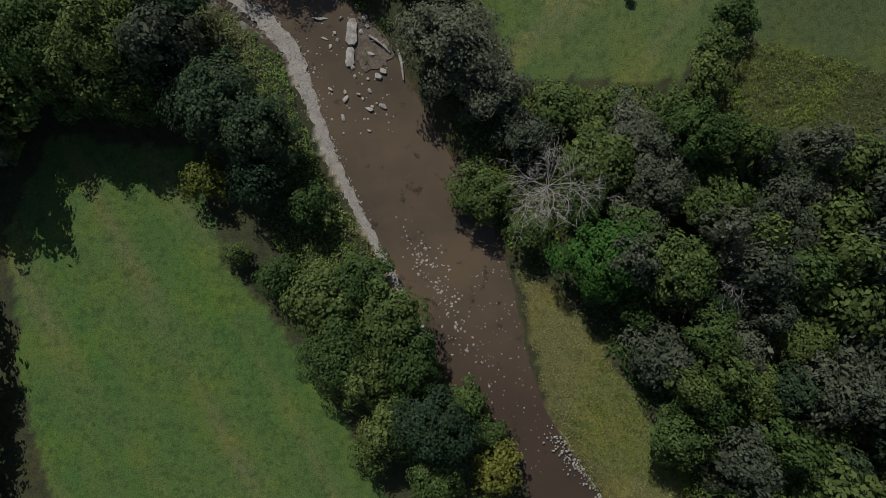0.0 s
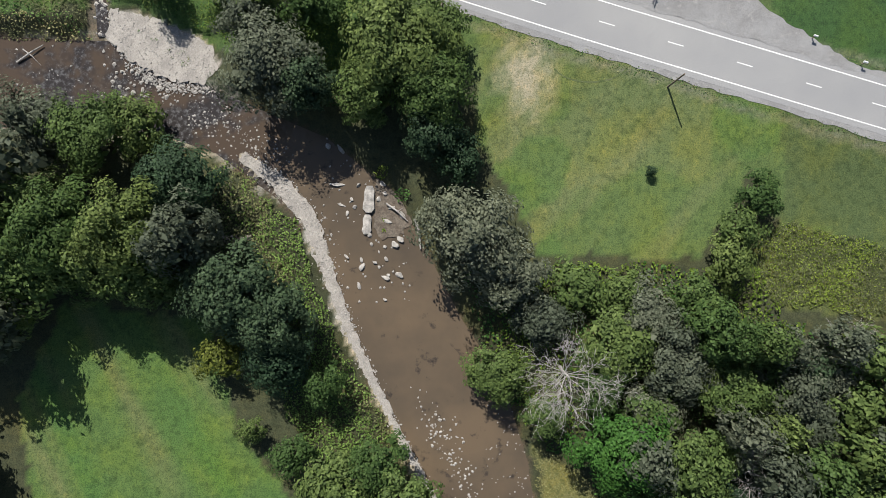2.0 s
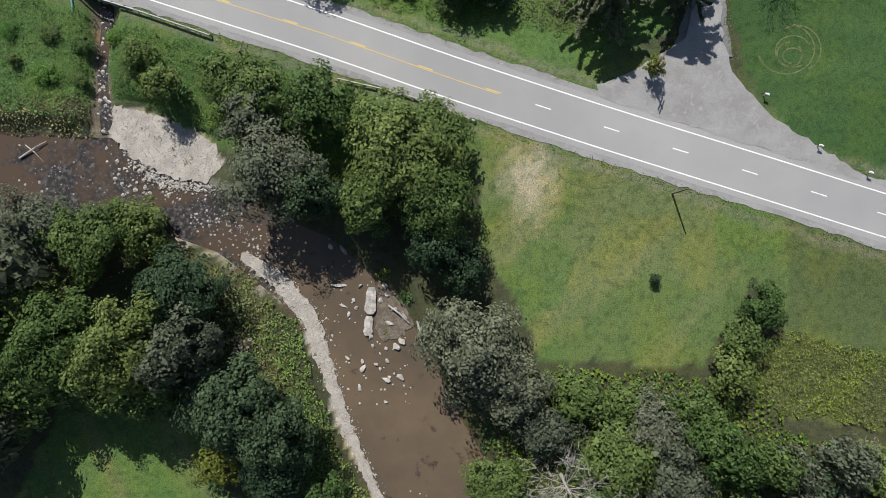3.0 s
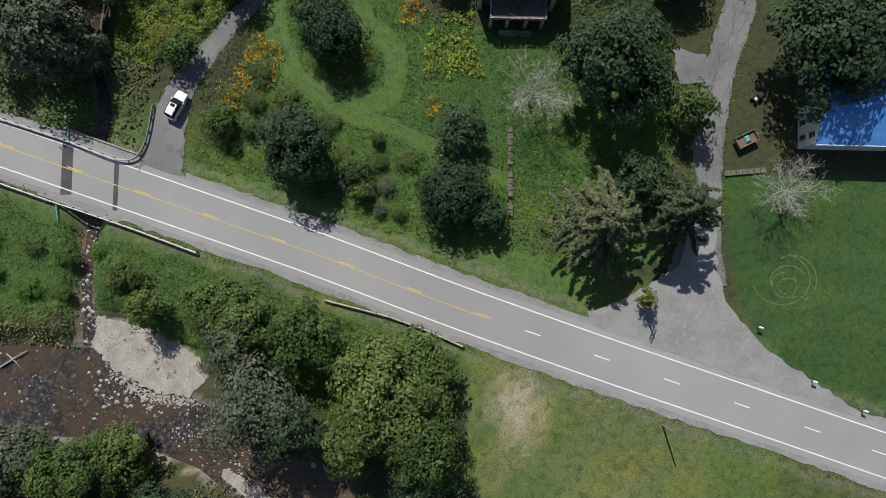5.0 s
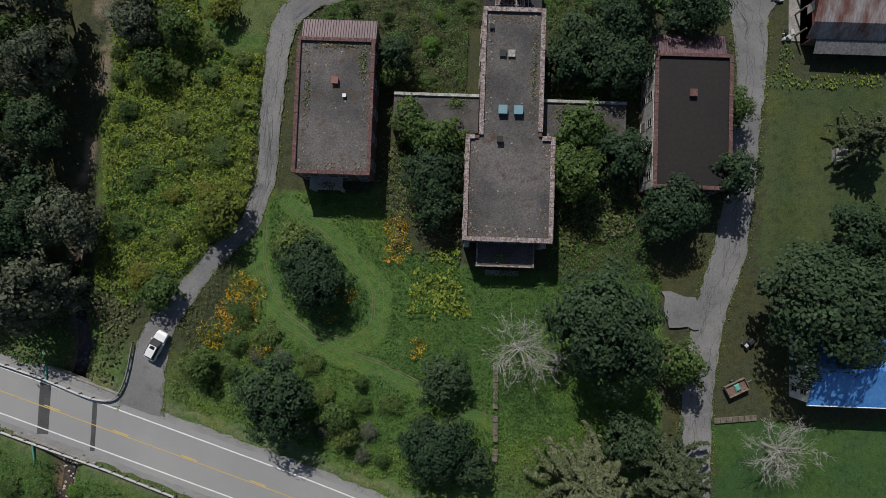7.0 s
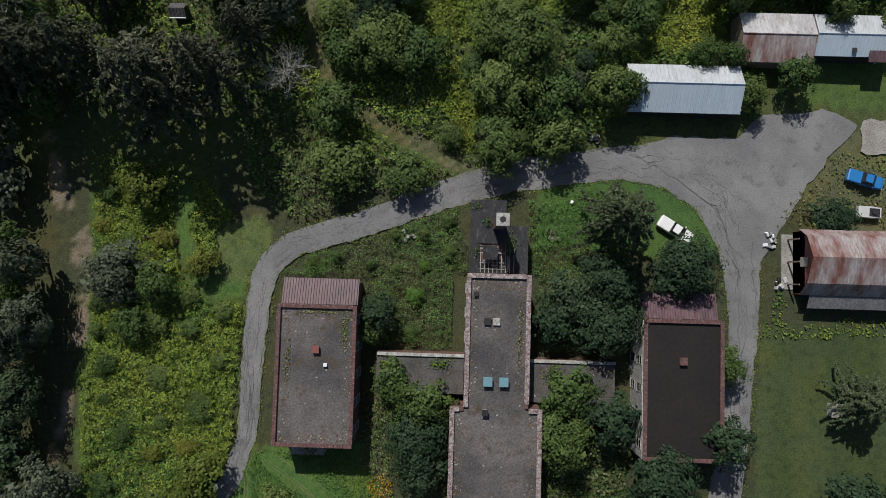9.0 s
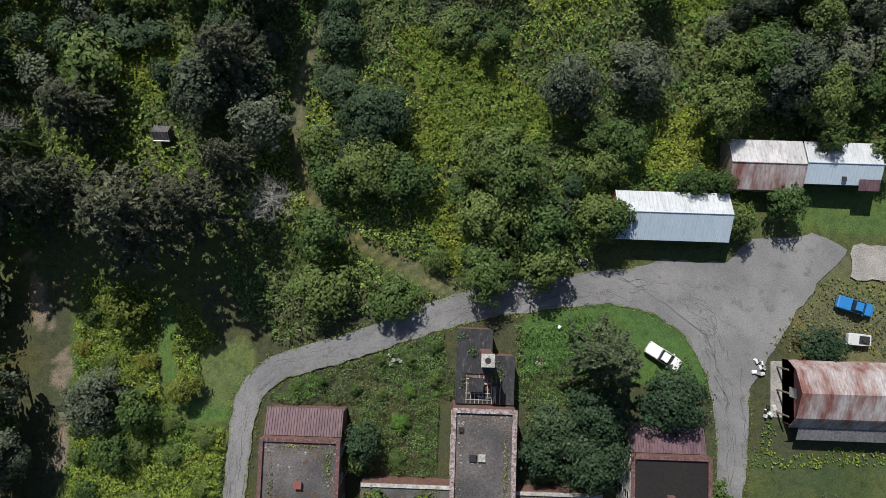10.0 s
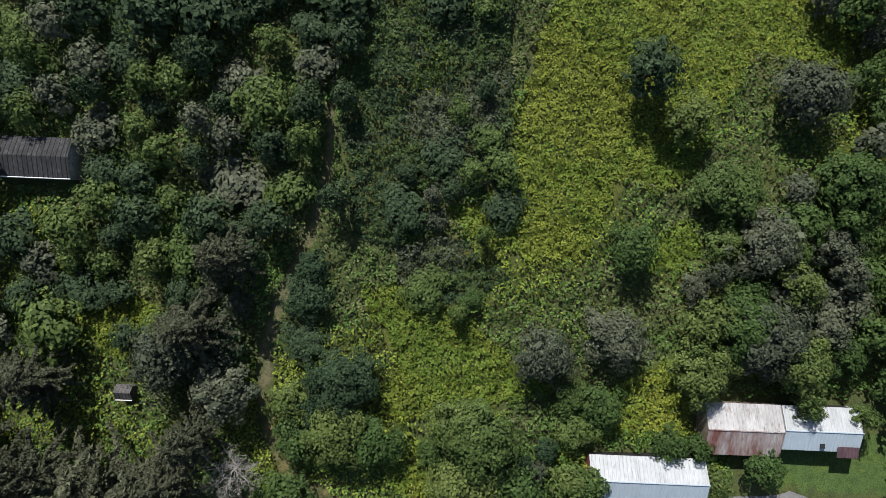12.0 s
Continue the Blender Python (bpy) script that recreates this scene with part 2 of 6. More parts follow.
def along(points, step):
    """Points at even steps along a bent line, with the way of the line."""
    pts = [np.array(p, float) for p in points]
    seg = [np.linalg.norm(b - a) for a, b in zip(pts, pts[1:])]
    total, s = sum(seg), np.concatenate([[0], np.cumsum(seg)])
    n = max(2, int(round(total / step)) + 1)
    d = np.linspace(0, total, n)
    xy = np.stack([np.interp(d, s, [p[i] for p in pts]) for i in range(len(pts[0]))], 1)
    return xy


def smooth(points, step=2.0, rounds=3):
    p = along(points, step)
    for _ in range(rounds):
        p[1:-1] = (p[:-2] + 2 * p[1:-1] + p[2:]) / 4
    return p


def inside(poly, x, y):
    """Whether points lie within an outline."""
    r = np.zeros(np.shape(x), bool)
    j = len(poly) - 1
    for i in range(len(poly)):
        (xi, yi), (xj, yj) = poly[i], poly[j]
        r ^= ((yi > y) != (yj > y)) & (x < (xj - xi) * (y - yi) / ((yj - yi) or 1e-9) + xi)
        j = i
    return r


def near_line(line, x, y):
    """Distance to a bent line (x, y, half width), less the half width there."""
    best = np.full(np.shape(x), 1e9)
    for a, b in zip(line, line[1:]):
        dx, dy = b[0] - a[0], b[1] - a[1]
        t = np.clip(((x - a[0]) * dx + (y - a[1]) * dy) / (dx * dx + dy * dy), 0, 1)
        d = np.hypot(x - a[0] - t * dx, y - a[1] - t * dy) - (a[2] + t * (b[2] - a[2]))
        best = np.minimum(best, d)
    return best


def waves(x, y, scale, seed):
    """Smooth noise, about -1 to 1."""
    r = np.random.RandomState(seed)
    out = 0
    for k in range(7):
        a, ph, f = r.uniform(0, 6.28), r.uniform(0, 6.28), scale * (0.6 + 0.35 * k)
        out = out + np.sin((x * np.cos(a) + y * np.sin(a)) * f + ph + 1.3 * np.sin((x * np.sin(a) - y * np.cos(a)) * f * 0.7 + ph)) / (1 + 0.4 * k)
    return out / 2.6


# ---- plan ----
RIVER = [(-260, -40, 8), (-110, -58, 7), (-80, -61, 6.8), (-66, -61.5, 6.5), (-54, -65, 4.5), (-45, -68.5, 4.2), (-33, -75.5, 5.8), (-24.5, -84.5, 7.2), (-20.5, -94, 8), (-16.3, -103, 8.3),
         (-10.5, -113, 8.8), (-6.5, -123, 7.8), (-3, -133, 6), (1.2, -142, 4.5), (8, -153, 3.8), (18, -170, 4), (60, -240, 6)]
CREEK = [(-64.6, -54, 1.2), (-65.6, -44, 1.0), (-64.8, -36, 1.1), (-65.5, -28, 1.3), (-63.5, -18, 1.2), (-66, -8, 0.8), (-65.5, 0, 0.5)]
OLD_BED = [(-65.5, 0, 0.5), (-64, 10, 0.6), (-61.8, 28, 0.7), (-62.8, 37, 0.8), (-66, 43, 0.9), (-69, 52, 0.8)]
ROAD = [(-330, 40), (-140, -6.0), (-78.4, -23.6), (-54.6, -31.1), (-30, -38.9), (-8.6, -46.4), (12.8, -53.4), (34, -60.0), (56.2, -67.0), (140, -93), (330, -150)]
DRIVE = [(-53.5, -27.5, 3.2), (-52.8, -20, 2.6), (-51.2, -14.5, 2.0), (-48.5, -10.5, 1.6), (-44, -4.3, 1.2), (-38.6, 1.0, 1.3), (-36.1, 9, 1.3), (-36.0, 20, 1.5), (-35.6, 27, 1.6), (-34.6, 33.2, 1.7),
         (-30.6, 37.0, 1.8), (-20, 40.3, 1.8), (-8, 45.0, 2.0), (1, 48.0, 2.3), (9, 49.2, 2.3), (18, 50.6, 2.3), (26, 50.2, 3.2), (32.5, 46.4, 3.4), (36.3, 39, 3.0), (37, 30, 2.2), (36.6, 21, 1.9),
         (35.6, 9, 2.0), (34, -1, 2.4), (31.4, -9, 2.1), (29.8, -20, 2.1), (29.4, -28, 2.3), (28.6, -36, 3.0), (28, -42, 4.5)]
LOT = [(22, 54.8), (36, 54.8), (40.5, 59.2), (44, 60.6), (51.5, 58.9), (54.2, 57), (49.4, 51.9), (45.2, 45.9), (41.4, 39.1), (37, 33), (33, 44), (24, 50)]
MOUTH = [(12.5, -48.9), (11.5, -47.2), (19, -43.6), (25, -40), (27, -34), (31, -34), (31.2, -40), (33.0, -45.3), (37.3, -50.3), (42.4, -54.4), (52.6, -60.6), (53.5, -62.2), (43, -58.6), (33, -55.4), (23, -52.3)]
PAD = [(24.2, -6.2), (29.4, -7.6), (30, -12.0), (24.9, -11.6)]
TRACK = [(-4.5, 48.6, 1.0), (-9, 51.2, 1.1), (-14.7, 53.9, 1.0), (-20.7, 57.0, 0.9), (-25, 60.3, 0.9), (-27.9, 67, 0.9), (-28.6, 76, 0.9), (-26.6, 84, 0.8), (-22.4, 94, 0.6), (-20.2, 103, 0.5), (-19.9, 112, 0.3)]
FIELD = [(-76.3, -109.5), (-69.8, -96), (-48, -98), (-42.8, -116.5), (-35.2, -125.4), (-24.3, -142.0), (-16, -158), (-12, -200), (-60, -200), (-70.2, -151.2), (-75.2, -130.4)]
LAWN = [(-6.2, -52), (80, -79), (80, -96), (55, -88.6), (41, -84.5), (36.5, -76), (28, -90), (3.6, -89), (-5.8, -72)]
YARD = [(31.5, -25), (62, -25), (90, -40), (90, -80), (54, -62), (42, -54), (34, -44)]
YARD_NORTH = [(38, -2), (70, -2), (70, 27), (40, 27)]
BAR = [(-63.5, -49.6), (-59, -50.4), (-51.4, -53.4), (-47.6, -55.5), (-46.5, -59), (-49, -61.8), (-54.5, -60.8), (-60.8, -57.7), (-64.4, -54.1)]
STRIP_WEST = [(-43, -73.2, 0.6), (-37.2, -77.2, 1.1), (-32.6, -82.6, 1.2), (-29.9, -90.4, 0.8), (-27.3, -98.3, 0.6), (-23.9, -106, 0.5), (-19.6, -115, 0.3), (-16.2, -121.5, 0.2), (-12.2, -129, 0.12)]
STRIP_EAST = [(2.0, -117.8), (8.5, -122.3), (14.3, -130.3), (20.1, -139.2), (25.8, -149.7), (30, -160), (18, -160), (9, -146), (6, -139), (4.2, -131)]
MEADOW = [(40.5, -84), (55, -88), (80, -95.5), (80, -103), (39.5, -97), (35, -91)]
FRONT = [(-48, -29), (-40, -3), (-36, 6), (-18, 8), (-16, -2), (6, -5), (10, -6), (24, -5), (24, -38), (8, -44), (-20, -38)]
LOOP = [(-36.9, 2.5, 1.2), (-36.7, -5, 1.3), (-33.8, -11.5, 1.4), (-28.5, -14.9, 1.5), (-22.4, -16.4, 1.5), (-18.4, -13.7, 1.4), (-18.4, -7.6, 1.4), (-22.9, -2.5, 1.4), (-27.4, 1.7, 1.4), (-32.5, 5.0, 1.3)]
GLADE = [(-47.2, 44.5, 1.2), (-47.4, 38.2, 1.2), (-45.8, 32.4, 1.2), (-42.2, 29.6, 1.4), (-38.5, 29.8, 1.5)]
GLADE_LAWN = [(-36.5, 41), (-33.2, 38), (-37, 31), (-41, 30.5), (-43.2, 34), (-41.5, 39)]
LIME = [
    [(10.3, 127.7), (12, 150), (62, 150), (56.3, 121.6), (41.6, 124), (36.5, 114), (33, 104.9), (27.9, 102.4), (22.5, 104.5), (15.9, 91.1), (1.4, 93.6), (-4.2, 98.7), (5.0, 100.6), (5.4, 111.6)],
    [(-6.8, 123.1), (-3.4, 119.9), (-5.5, 112.5), (-8.9, 115.7)],
    [(-14.9, 86.8), (-10.1, 87.8), (-0.4, 83.4), (8.6, 76.7), (13, 73), (5, 71), (-2.9, 67.6), (-12.4, 68.0), (-9.6, 76.7)],
    [(-12, 63.5), (-2.8, 65.5), (-1.5, 57.2), (-5, 51), (-8.9, 56.9)],
    [(21, 68), (34, 67), (34, 74), (46, 76), (30, 78), (21, 74)],
    [(26, 90), (35, 93), (33, 99), (28, 97)],
    [(-59, 86), (-43.7, 83.3), (-41.6, 75.5), (-50.2, 75.2), (-57, 80)],
]
DEEP = [[(-19.1, 120.1), (-14.7, 132), (4.1, 132), (5.3, 112.4), (4.9, 101.4), (-4.2, 100.3), (-10.0, 92.3), (-16.2, 93.6), (-18.4, 106.7)], [(-10.2, 92.5), (-2.4, 94.3), (6, 89), (-0.5, 84.3), (-10.0, 87.8)]]
SPUR = [(-33, -12.5, 1.1), (-25.9, -17.2, 1.1), (-17.2, -19.7, 1.0), (-9.3, -23.6, 1.0), (-1.5, -26.6, 0.9)]
road_line = smooth(ROAD, 3.0, 4)
ROAD_BAND = [(x, y, 5.0) for x, y in along(ROAD, 20)]


def height(x, y):
    """The lie of the land."""
    x, y = np.asarray(x, float), np.asarray(y, float)
    river, creek, road = near_line(RIVER, x, y), near_line(CREEK, x, y), near_line(ROAD_BAND, x, y)
    z = -0.12 + 0.1 * waves(x, y, 0.16, 3)
    z = z + np.where(road > 1.0, 0.3 * waves(x, y, 0.05, 5), 0) * np.clip(road / 8, 0, 1)
    z = z - 0.5 * np.clip((-56.5 - 0.33 * x - y) / 8, 0, 1)
    z = np.where(road < 2.5, -0.05 + (z + 0.05) * np.clip((road - 0.6) / 1.9, 0, 1), z)
    east = np.clip((30 - x) / 16, 0, 1)
    z = z + 0.125 * np.maximum(0, y - 52) * (0.25 + 0.75 * east)
    z = z + 0.25 * np.maximum(0, y - 140)
    z = np.where((np.abs(x) > 97) & (y < 60), np.minimum(z, -0.35), z)
    bank = np.clip((river + 0.3) / 3.6, 0, 1)
    z = np.where(river < 3.3, (-3.0) * (1 - bank) + z * bank, z)
    z = np.where(river < -1.0, -3.1, z)
    cut = np.clip((creek + 0.2) / 2.4, 0, 1)
    z = np.where((creek < 2.2), np.minimum(z, -2.4 * (1 - cut) + z * cut), z)
    rim = near_line([(px, py, 0.0) for px, py in BAR + BAR[:1]], x, y)
    rise = np.where(inside(BAR, x, y), 0.0, np.clip((rim - 0.4) / 3.2, 0, 1))
    z = np.minimum(z, (-2.25 + 0.06 * waves(x, y, 0.8, 8)) * (1 - rise) + np.maximum(z, -2.25) * rise)
    z = np.where((near_line(STRIP_WEST, x, y) < 0.3), np.maximum(np.minimum(z, -1.9), -2.3), z)
    return z


def ground_z(x, y):
    return float(height(x, y))


def cover_colour(x, y):
    """Base colour of the ground cover by what grows or lies there; the north yard also carries painted dimness."""
    c = np.empty(x.shape + (3,))
    c[:] = (0.055, 0.062, 0.028)

    def lay(mask, colour, amount=1.0):
        m = (np.clip(mask, 0, 1) * amount)[..., None]
        c[:] = c * (1 - m) + np.array(colour) * m

    wob = 1.2 * waves(x, y, 0.9, 11)
    xx, yy = x + wob * 0.6, y + 0.8 * waves(x, y, 0.8, 12)
    lay(np.clip((y - 46) / 5, 0, 1), (0.075, 0.095, 0.03))
    lay(inside(MEADOW, xx, yy), (0.1, 0.12, 0.035))
    lay(np.clip(1.5 - near_line(ROAD_BAND, xx, yy) / 7.0, 0, 1), (0.085, 0.14, 0.04))
    lay(inside([(-100, -24), (-60, -36), (-8, -52), (-10, -64), (-44, -57), (-60, -49), (-100, -52)], xx, yy), (0.075, 0.135, 0.036))
    lay(inside(FRONT, xx, yy), (0.08, 0.15, 0.036))
    lay(inside(FIELD, xx, yy), (0.085, 0.15, 0.036))
    across, onward = 0.88 * x + 0.47 * y, 0.88 * y - 0.47 * x
    lay(inside(FIELD, xx, yy) * np.clip(waves(across, onward * 0.07, 0.9, 2), 0, 1), (0.16, 0.165, 0.07), 0.75)
    lay(inside(FIELD, xx, yy) * np.clip(waves(across, onward * 0.2, 0.3, 6) - 0.1, 0, 1), (0.055, 0.145, 0.028), 0.8)
    lay(inside(LAWN, xx, yy), (0.098, 0.148, 0.044))
    lay(inside(LAWN, xx, yy) & (waves(x, y, 0.14, 21) > 0.25), (0.15, 0.17, 0.07), 0.45)
    lay(inside(LAWN, xx, yy) * np.clip(waves(0.8 * x - 0.6 * y, 0.14 * (0.8 * y + 0.6 * x), 0.9, 27), 0, 1), (0.175, 0.185, 0.085), 0.5)
    lay(inside(LAWN, xx, yy) & (waves(x, y, 0.2, 22) < -0.35), (0.075, 0.15, 0.032), 0.5)
    lay(inside([(40.5, -60), (84, -74), (84, -97), (41, -84)], xx, yy), (0.076, 0.108, 0.036), 0.9)
    lay(np.clip(1.3 - np.hypot((xx - 1.8) / 4.4, (yy + 61.5) / 6.0) + 0.25 * waves(x, y, 2.2, 24), 0, 1), (0.4, 0.35, 0.25), 0.9)
    lay(inside(YARD, xx, yy), (0.036, 0.088, 0.02))
    lay(inside(YARD, xx, yy) * np.clip(waves(x * 0.15, y, 0.8, 29), 0, 1), (0.06, 0.12, 0.032), 0.7)
    # north yard laid darker than its turf: dimmed daylight put into the colour
    lay(inside(YARD_NORTH, xx, yy), (0.045, 0.072, 0.024))
    lay(inside(YARD_NORTH, xx, yy) * np.clip(waves(x, y * 0.2, 0.5, 30), 0, 1), (0.085, 0.105, 0.04), 0.7)
    lay(inside([(-62, -10), (-50, -10), (-39, 4), (-37, 34), (-44, 48), (-62, 50)], xx, yy), (0.075, 0.11, 0.026))
    lay(inside(GLADE_LAWN, xx, yy), (0.1, 0.135, 0.045))
    for glade in (LOOP, SPUR, GLADE):
        lay(np.clip(0.2 - near_line(glade, x, y) / 1.0, 0, 1), (0.072, 0.155, 0.034), 0.8)
    for patch in LIME:
        lay(inside(patch, xx, yy), (0.1, 0.125, 0.028))
    lay(near_line(TRACK, x, y) < 0.1, (0.1, 0.115, 0.05), 0.8)
    lay(np.abs(near_line(TRACK, x, y) + 0.35) < 0.22, (0.19, 0.165, 0.1), 0.7)
    lay(inside([(50, 36), (70, 36), (70, 56), (52, 56), (46, 47)], xx, yy), (0.13, 0.13, 0.07), 0.7)
    lay(inside([(45, 60), (64, 60), (64, 68), (45, 68)], xx, yy), (0.07, 0.125, 0.03))
    lay(inside([(26, 36), (34, 36), (31.5, 47), (20, 49), (6, 46), (6, 38)], xx, yy), (0.06, 0.125, 0.03))
    lay(np.clip(1.0 - np.abs(near_line(ROAD_BAND, xx, yy) - 1.2) / 1.0, 0, 1), (0.2, 0.19, 0.15), 0.6)
    river, creek = near_line(RIVER, x, y), near_line(CREEK, x, y)
    lay(river < 0.6, (0.1, 0.075, 0.05))
    lay((river < 1.5) & (x < -40) & (waves(x, y, 1.2, 31) > 0), (0.3, 0.28, 0.25), 0.7)
    lay((near_line(OLD_BED, xx, yy) < 0.3) & (waves(x, y, 0.9, 33) > -0.2), (0.24, 0.19, 0.15), 0.8)
    lay(creek < 0.5, (0.17, 0.14, 0.11))
    lay(near_line(STRIP_WEST, xx, yy) < 0.2, (0.4, 0.37, 0.33))
    lay(inside(BAR, x + 0.5 * wob, y), (0.42, 0.38, 0.34))
    lay(inside(STRIP_EAST, xx, yy), (0.2, 0.2, 0.075), 0.9)
    return c


# ---- ground ----
def build_ground():
    xs = np.concatenate([[-2500, -1200, -600, -320, -190, -120], np.arange(-96, 84.1, 0.8), [110, 170, 300, 600, 1200, 2500]])
    ys = np.concatenate([[-2500, -1200, -600, -380, -260, -200], np.arange(-176, 172.1, 0.8), [200, 260, 380, 600, 1200, 2500]])
    gx, gy = np.meshgrid(xs, ys)
    gz = height(gx, gy)
    far = (np.abs(gx) > 300) | (np.abs(gy) > 300)
    gz = np.where(far, np.clip(gz, -3, 40), gz)
    nx, ny = len(xs), len(ys)
    verts = np.stack([gx, gy, gz], -1).reshape(-1, 3)
    i = (np.arange(ny - 1)[:, None] * nx + np.arange(nx - 1)[None]).reshape(-1)
    faces = np.stack([i, i + 1, i + nx + 1, i + nx], 1)
    me = bpy.data.meshes.new("ground")
    me.from_pydata(verts.tolist(), [], faces.tolist())
    col = me.color_attributes.new("cover", "FLOAT_COLOR", "POINT")
    rgba = np.ones((nx * ny, 4), np.float32)
    rgba[:, :3] = cover_colour(gx, gy).reshape(-1, 3)
    col.data.foreach_set("color", rgba.ravel())
    me.polygons.foreach_set("use_smooth", np.ones(len(me.polygons), bool))
    me.materials.append(GROUND)
    tagged(new("ground", me), "grassy valley floor with river banks and a wooded slope", "ground", kind="structure")


def ribbon(name, line, z_of, mat, lo, hi, ragged=0.0, seed=0, step=None):
    """A strip between two offsets from a line. Offsets may be numbers or one per point."""
    p = np.asarray(line, float)
    way = np.gradient(p[:, :2], axis=0)
    way /= np.linalg.norm(way, axis=1)[:, None]
    side = np.stack([-way[:, 1], way[:, 0]], 1)
    r = np.random.RandomState(seed)
    n = len(p)
    lo = np.broadcast_to(np.asarray(lo, float), (n,)) - ragged * r.rand(n)
    hi = np.broadcast_to(np.asarray(hi, float), (n,)) + ragged * r.rand(n)
    cols = 5
    verts = []
    for k in range(n):
        for c in range(cols):
            q = p[k, :2] + side[k] * (lo[k] + (hi[k] - lo[k]) * c / (cols - 1))
            verts.append((q[0], q[1], z_of(q[0], q[1])))
    faces = [(k * cols + c, (k + 1) * cols + c, (k + 1) * cols + c + 1, k * cols + c + 1) for k in range(n - 1) for c in range(cols - 1)]
    if (faces and np.cross(np.subtract(verts[faces[0][1]], verts[faces[0][0]]), np.subtract(verts[faces[0][2]], verts[faces[0][0]]))[2] < 0):
        faces = [f[::-1] for f in faces]
    return Shape().put(verts, faces)


def sheet(outline, z, step=1.2, ragged=0.35, seed=0, lift=None):
    """A paved patch with an uneven rim."""
    p = along(list(outline) + [outline[0]], step)[:-1]
    r = np.random.RandomState(seed)
    p += r.uniform(-ragged, ragged, p.shape)
    bm = bmesh.new()
    f = bm.faces.new([bm.verts.new((x, y, z)) for x, y in p])
    bmesh.ops.triangulate(bm, faces=[f])
    s = Shape()
    bm.verts.index_update()
    s.put([v.co for v in bm.verts], [[v.index for v in t.verts] if t.normal.z > 0 else [v.index for v in reversed(t.verts)] for t in bm.faces])
    bm.free()
    return s


def build_road():
    line = road_line
    part("road", ribbon("road", line, lambda x, y: 0.03, ASPHALT, -4.1, 4.1, 0.12, 1), ASPHALT)
    tagged(bpy.data.objects["road"], "grey two-lane asphalt road with faded markings", "road", kind="structure")
    for name, lo, hi, s in (("road_shoulder_south", -4.8, -3.9, 2), ("road_shoulder_north", 3.9, 4.9, 3)):
        ob = part(name, ribbon(name, along(ROAD, 1.5), lambda x, y: 0.012, GREY_GRAVEL, lo, hi, 0.5, s), GREY_GRAVEL)
        tagged(ob, "pale gravel shoulder beside the asphalt road", "road shoulder", kind="structure")
    road = bpy.data.objects["road"]
    for off in (-3.2, 3.2):
        part("edge_line", ribbon("edge_line", line, lambda x, y: 0.036, WHITE_LINE, off - 0.1, off + 0.1), WHITE_LINE, road, "white painted edge line")
    p = along(ROAD, 0.5)
    d = np.concatenate([[0], np.cumsum(np.linalg.norm(np.diff(p, axis=0), axis=1))])
    at = d[np.argmin(np.hypot(p[:, 0] + 2.6, p[:, 1] + 48))]
    part("solid_line", ribbon("solid_line", p[d < at - 0.5], lambda x, y: 0.036, YELLOW_LINE, -0.18, -0.06), YELLOW_LINE, road, "yellow painted centre line")
    for k in range(-12, 14):
        s0 = at - 2.9 + 10.95 * k + (0.0 if k < 1 else -2.8)
        sel = (d >= s0) & (d <= s0 + 3.0)
        part("dash", ribbon("dash", p[sel], lambda x, y: 0.036, YELLOW_LINE, 0.03, 0.2), YELLOW_LINE if k < 1 else WHITE_LINE, road, "painted centre dash")
    for x, w, name in ((-67.9, 0.85, "wide_patch"), (-60.3, 0.36, "joint")):
        k = np.argmin(np.abs(line[:, 0] - x))
        yc = np.interp(x, line[:, 0], line[:, 1])
        s = -0.32
        s_shape = Shape().put([(x - w, yc - 3.9 - s * -w, 0.034), (x + w, yc - 3.9 + s * w, 0.034), (x + w, yc + 3.4 + s * w, 0.034), (x - w, yc + 3.4 - s * w, 0.034)], [(0, 1, 2, 3)])
        part(name, s_shape, PATCH, road, "dark tar strip at the bridge joint")


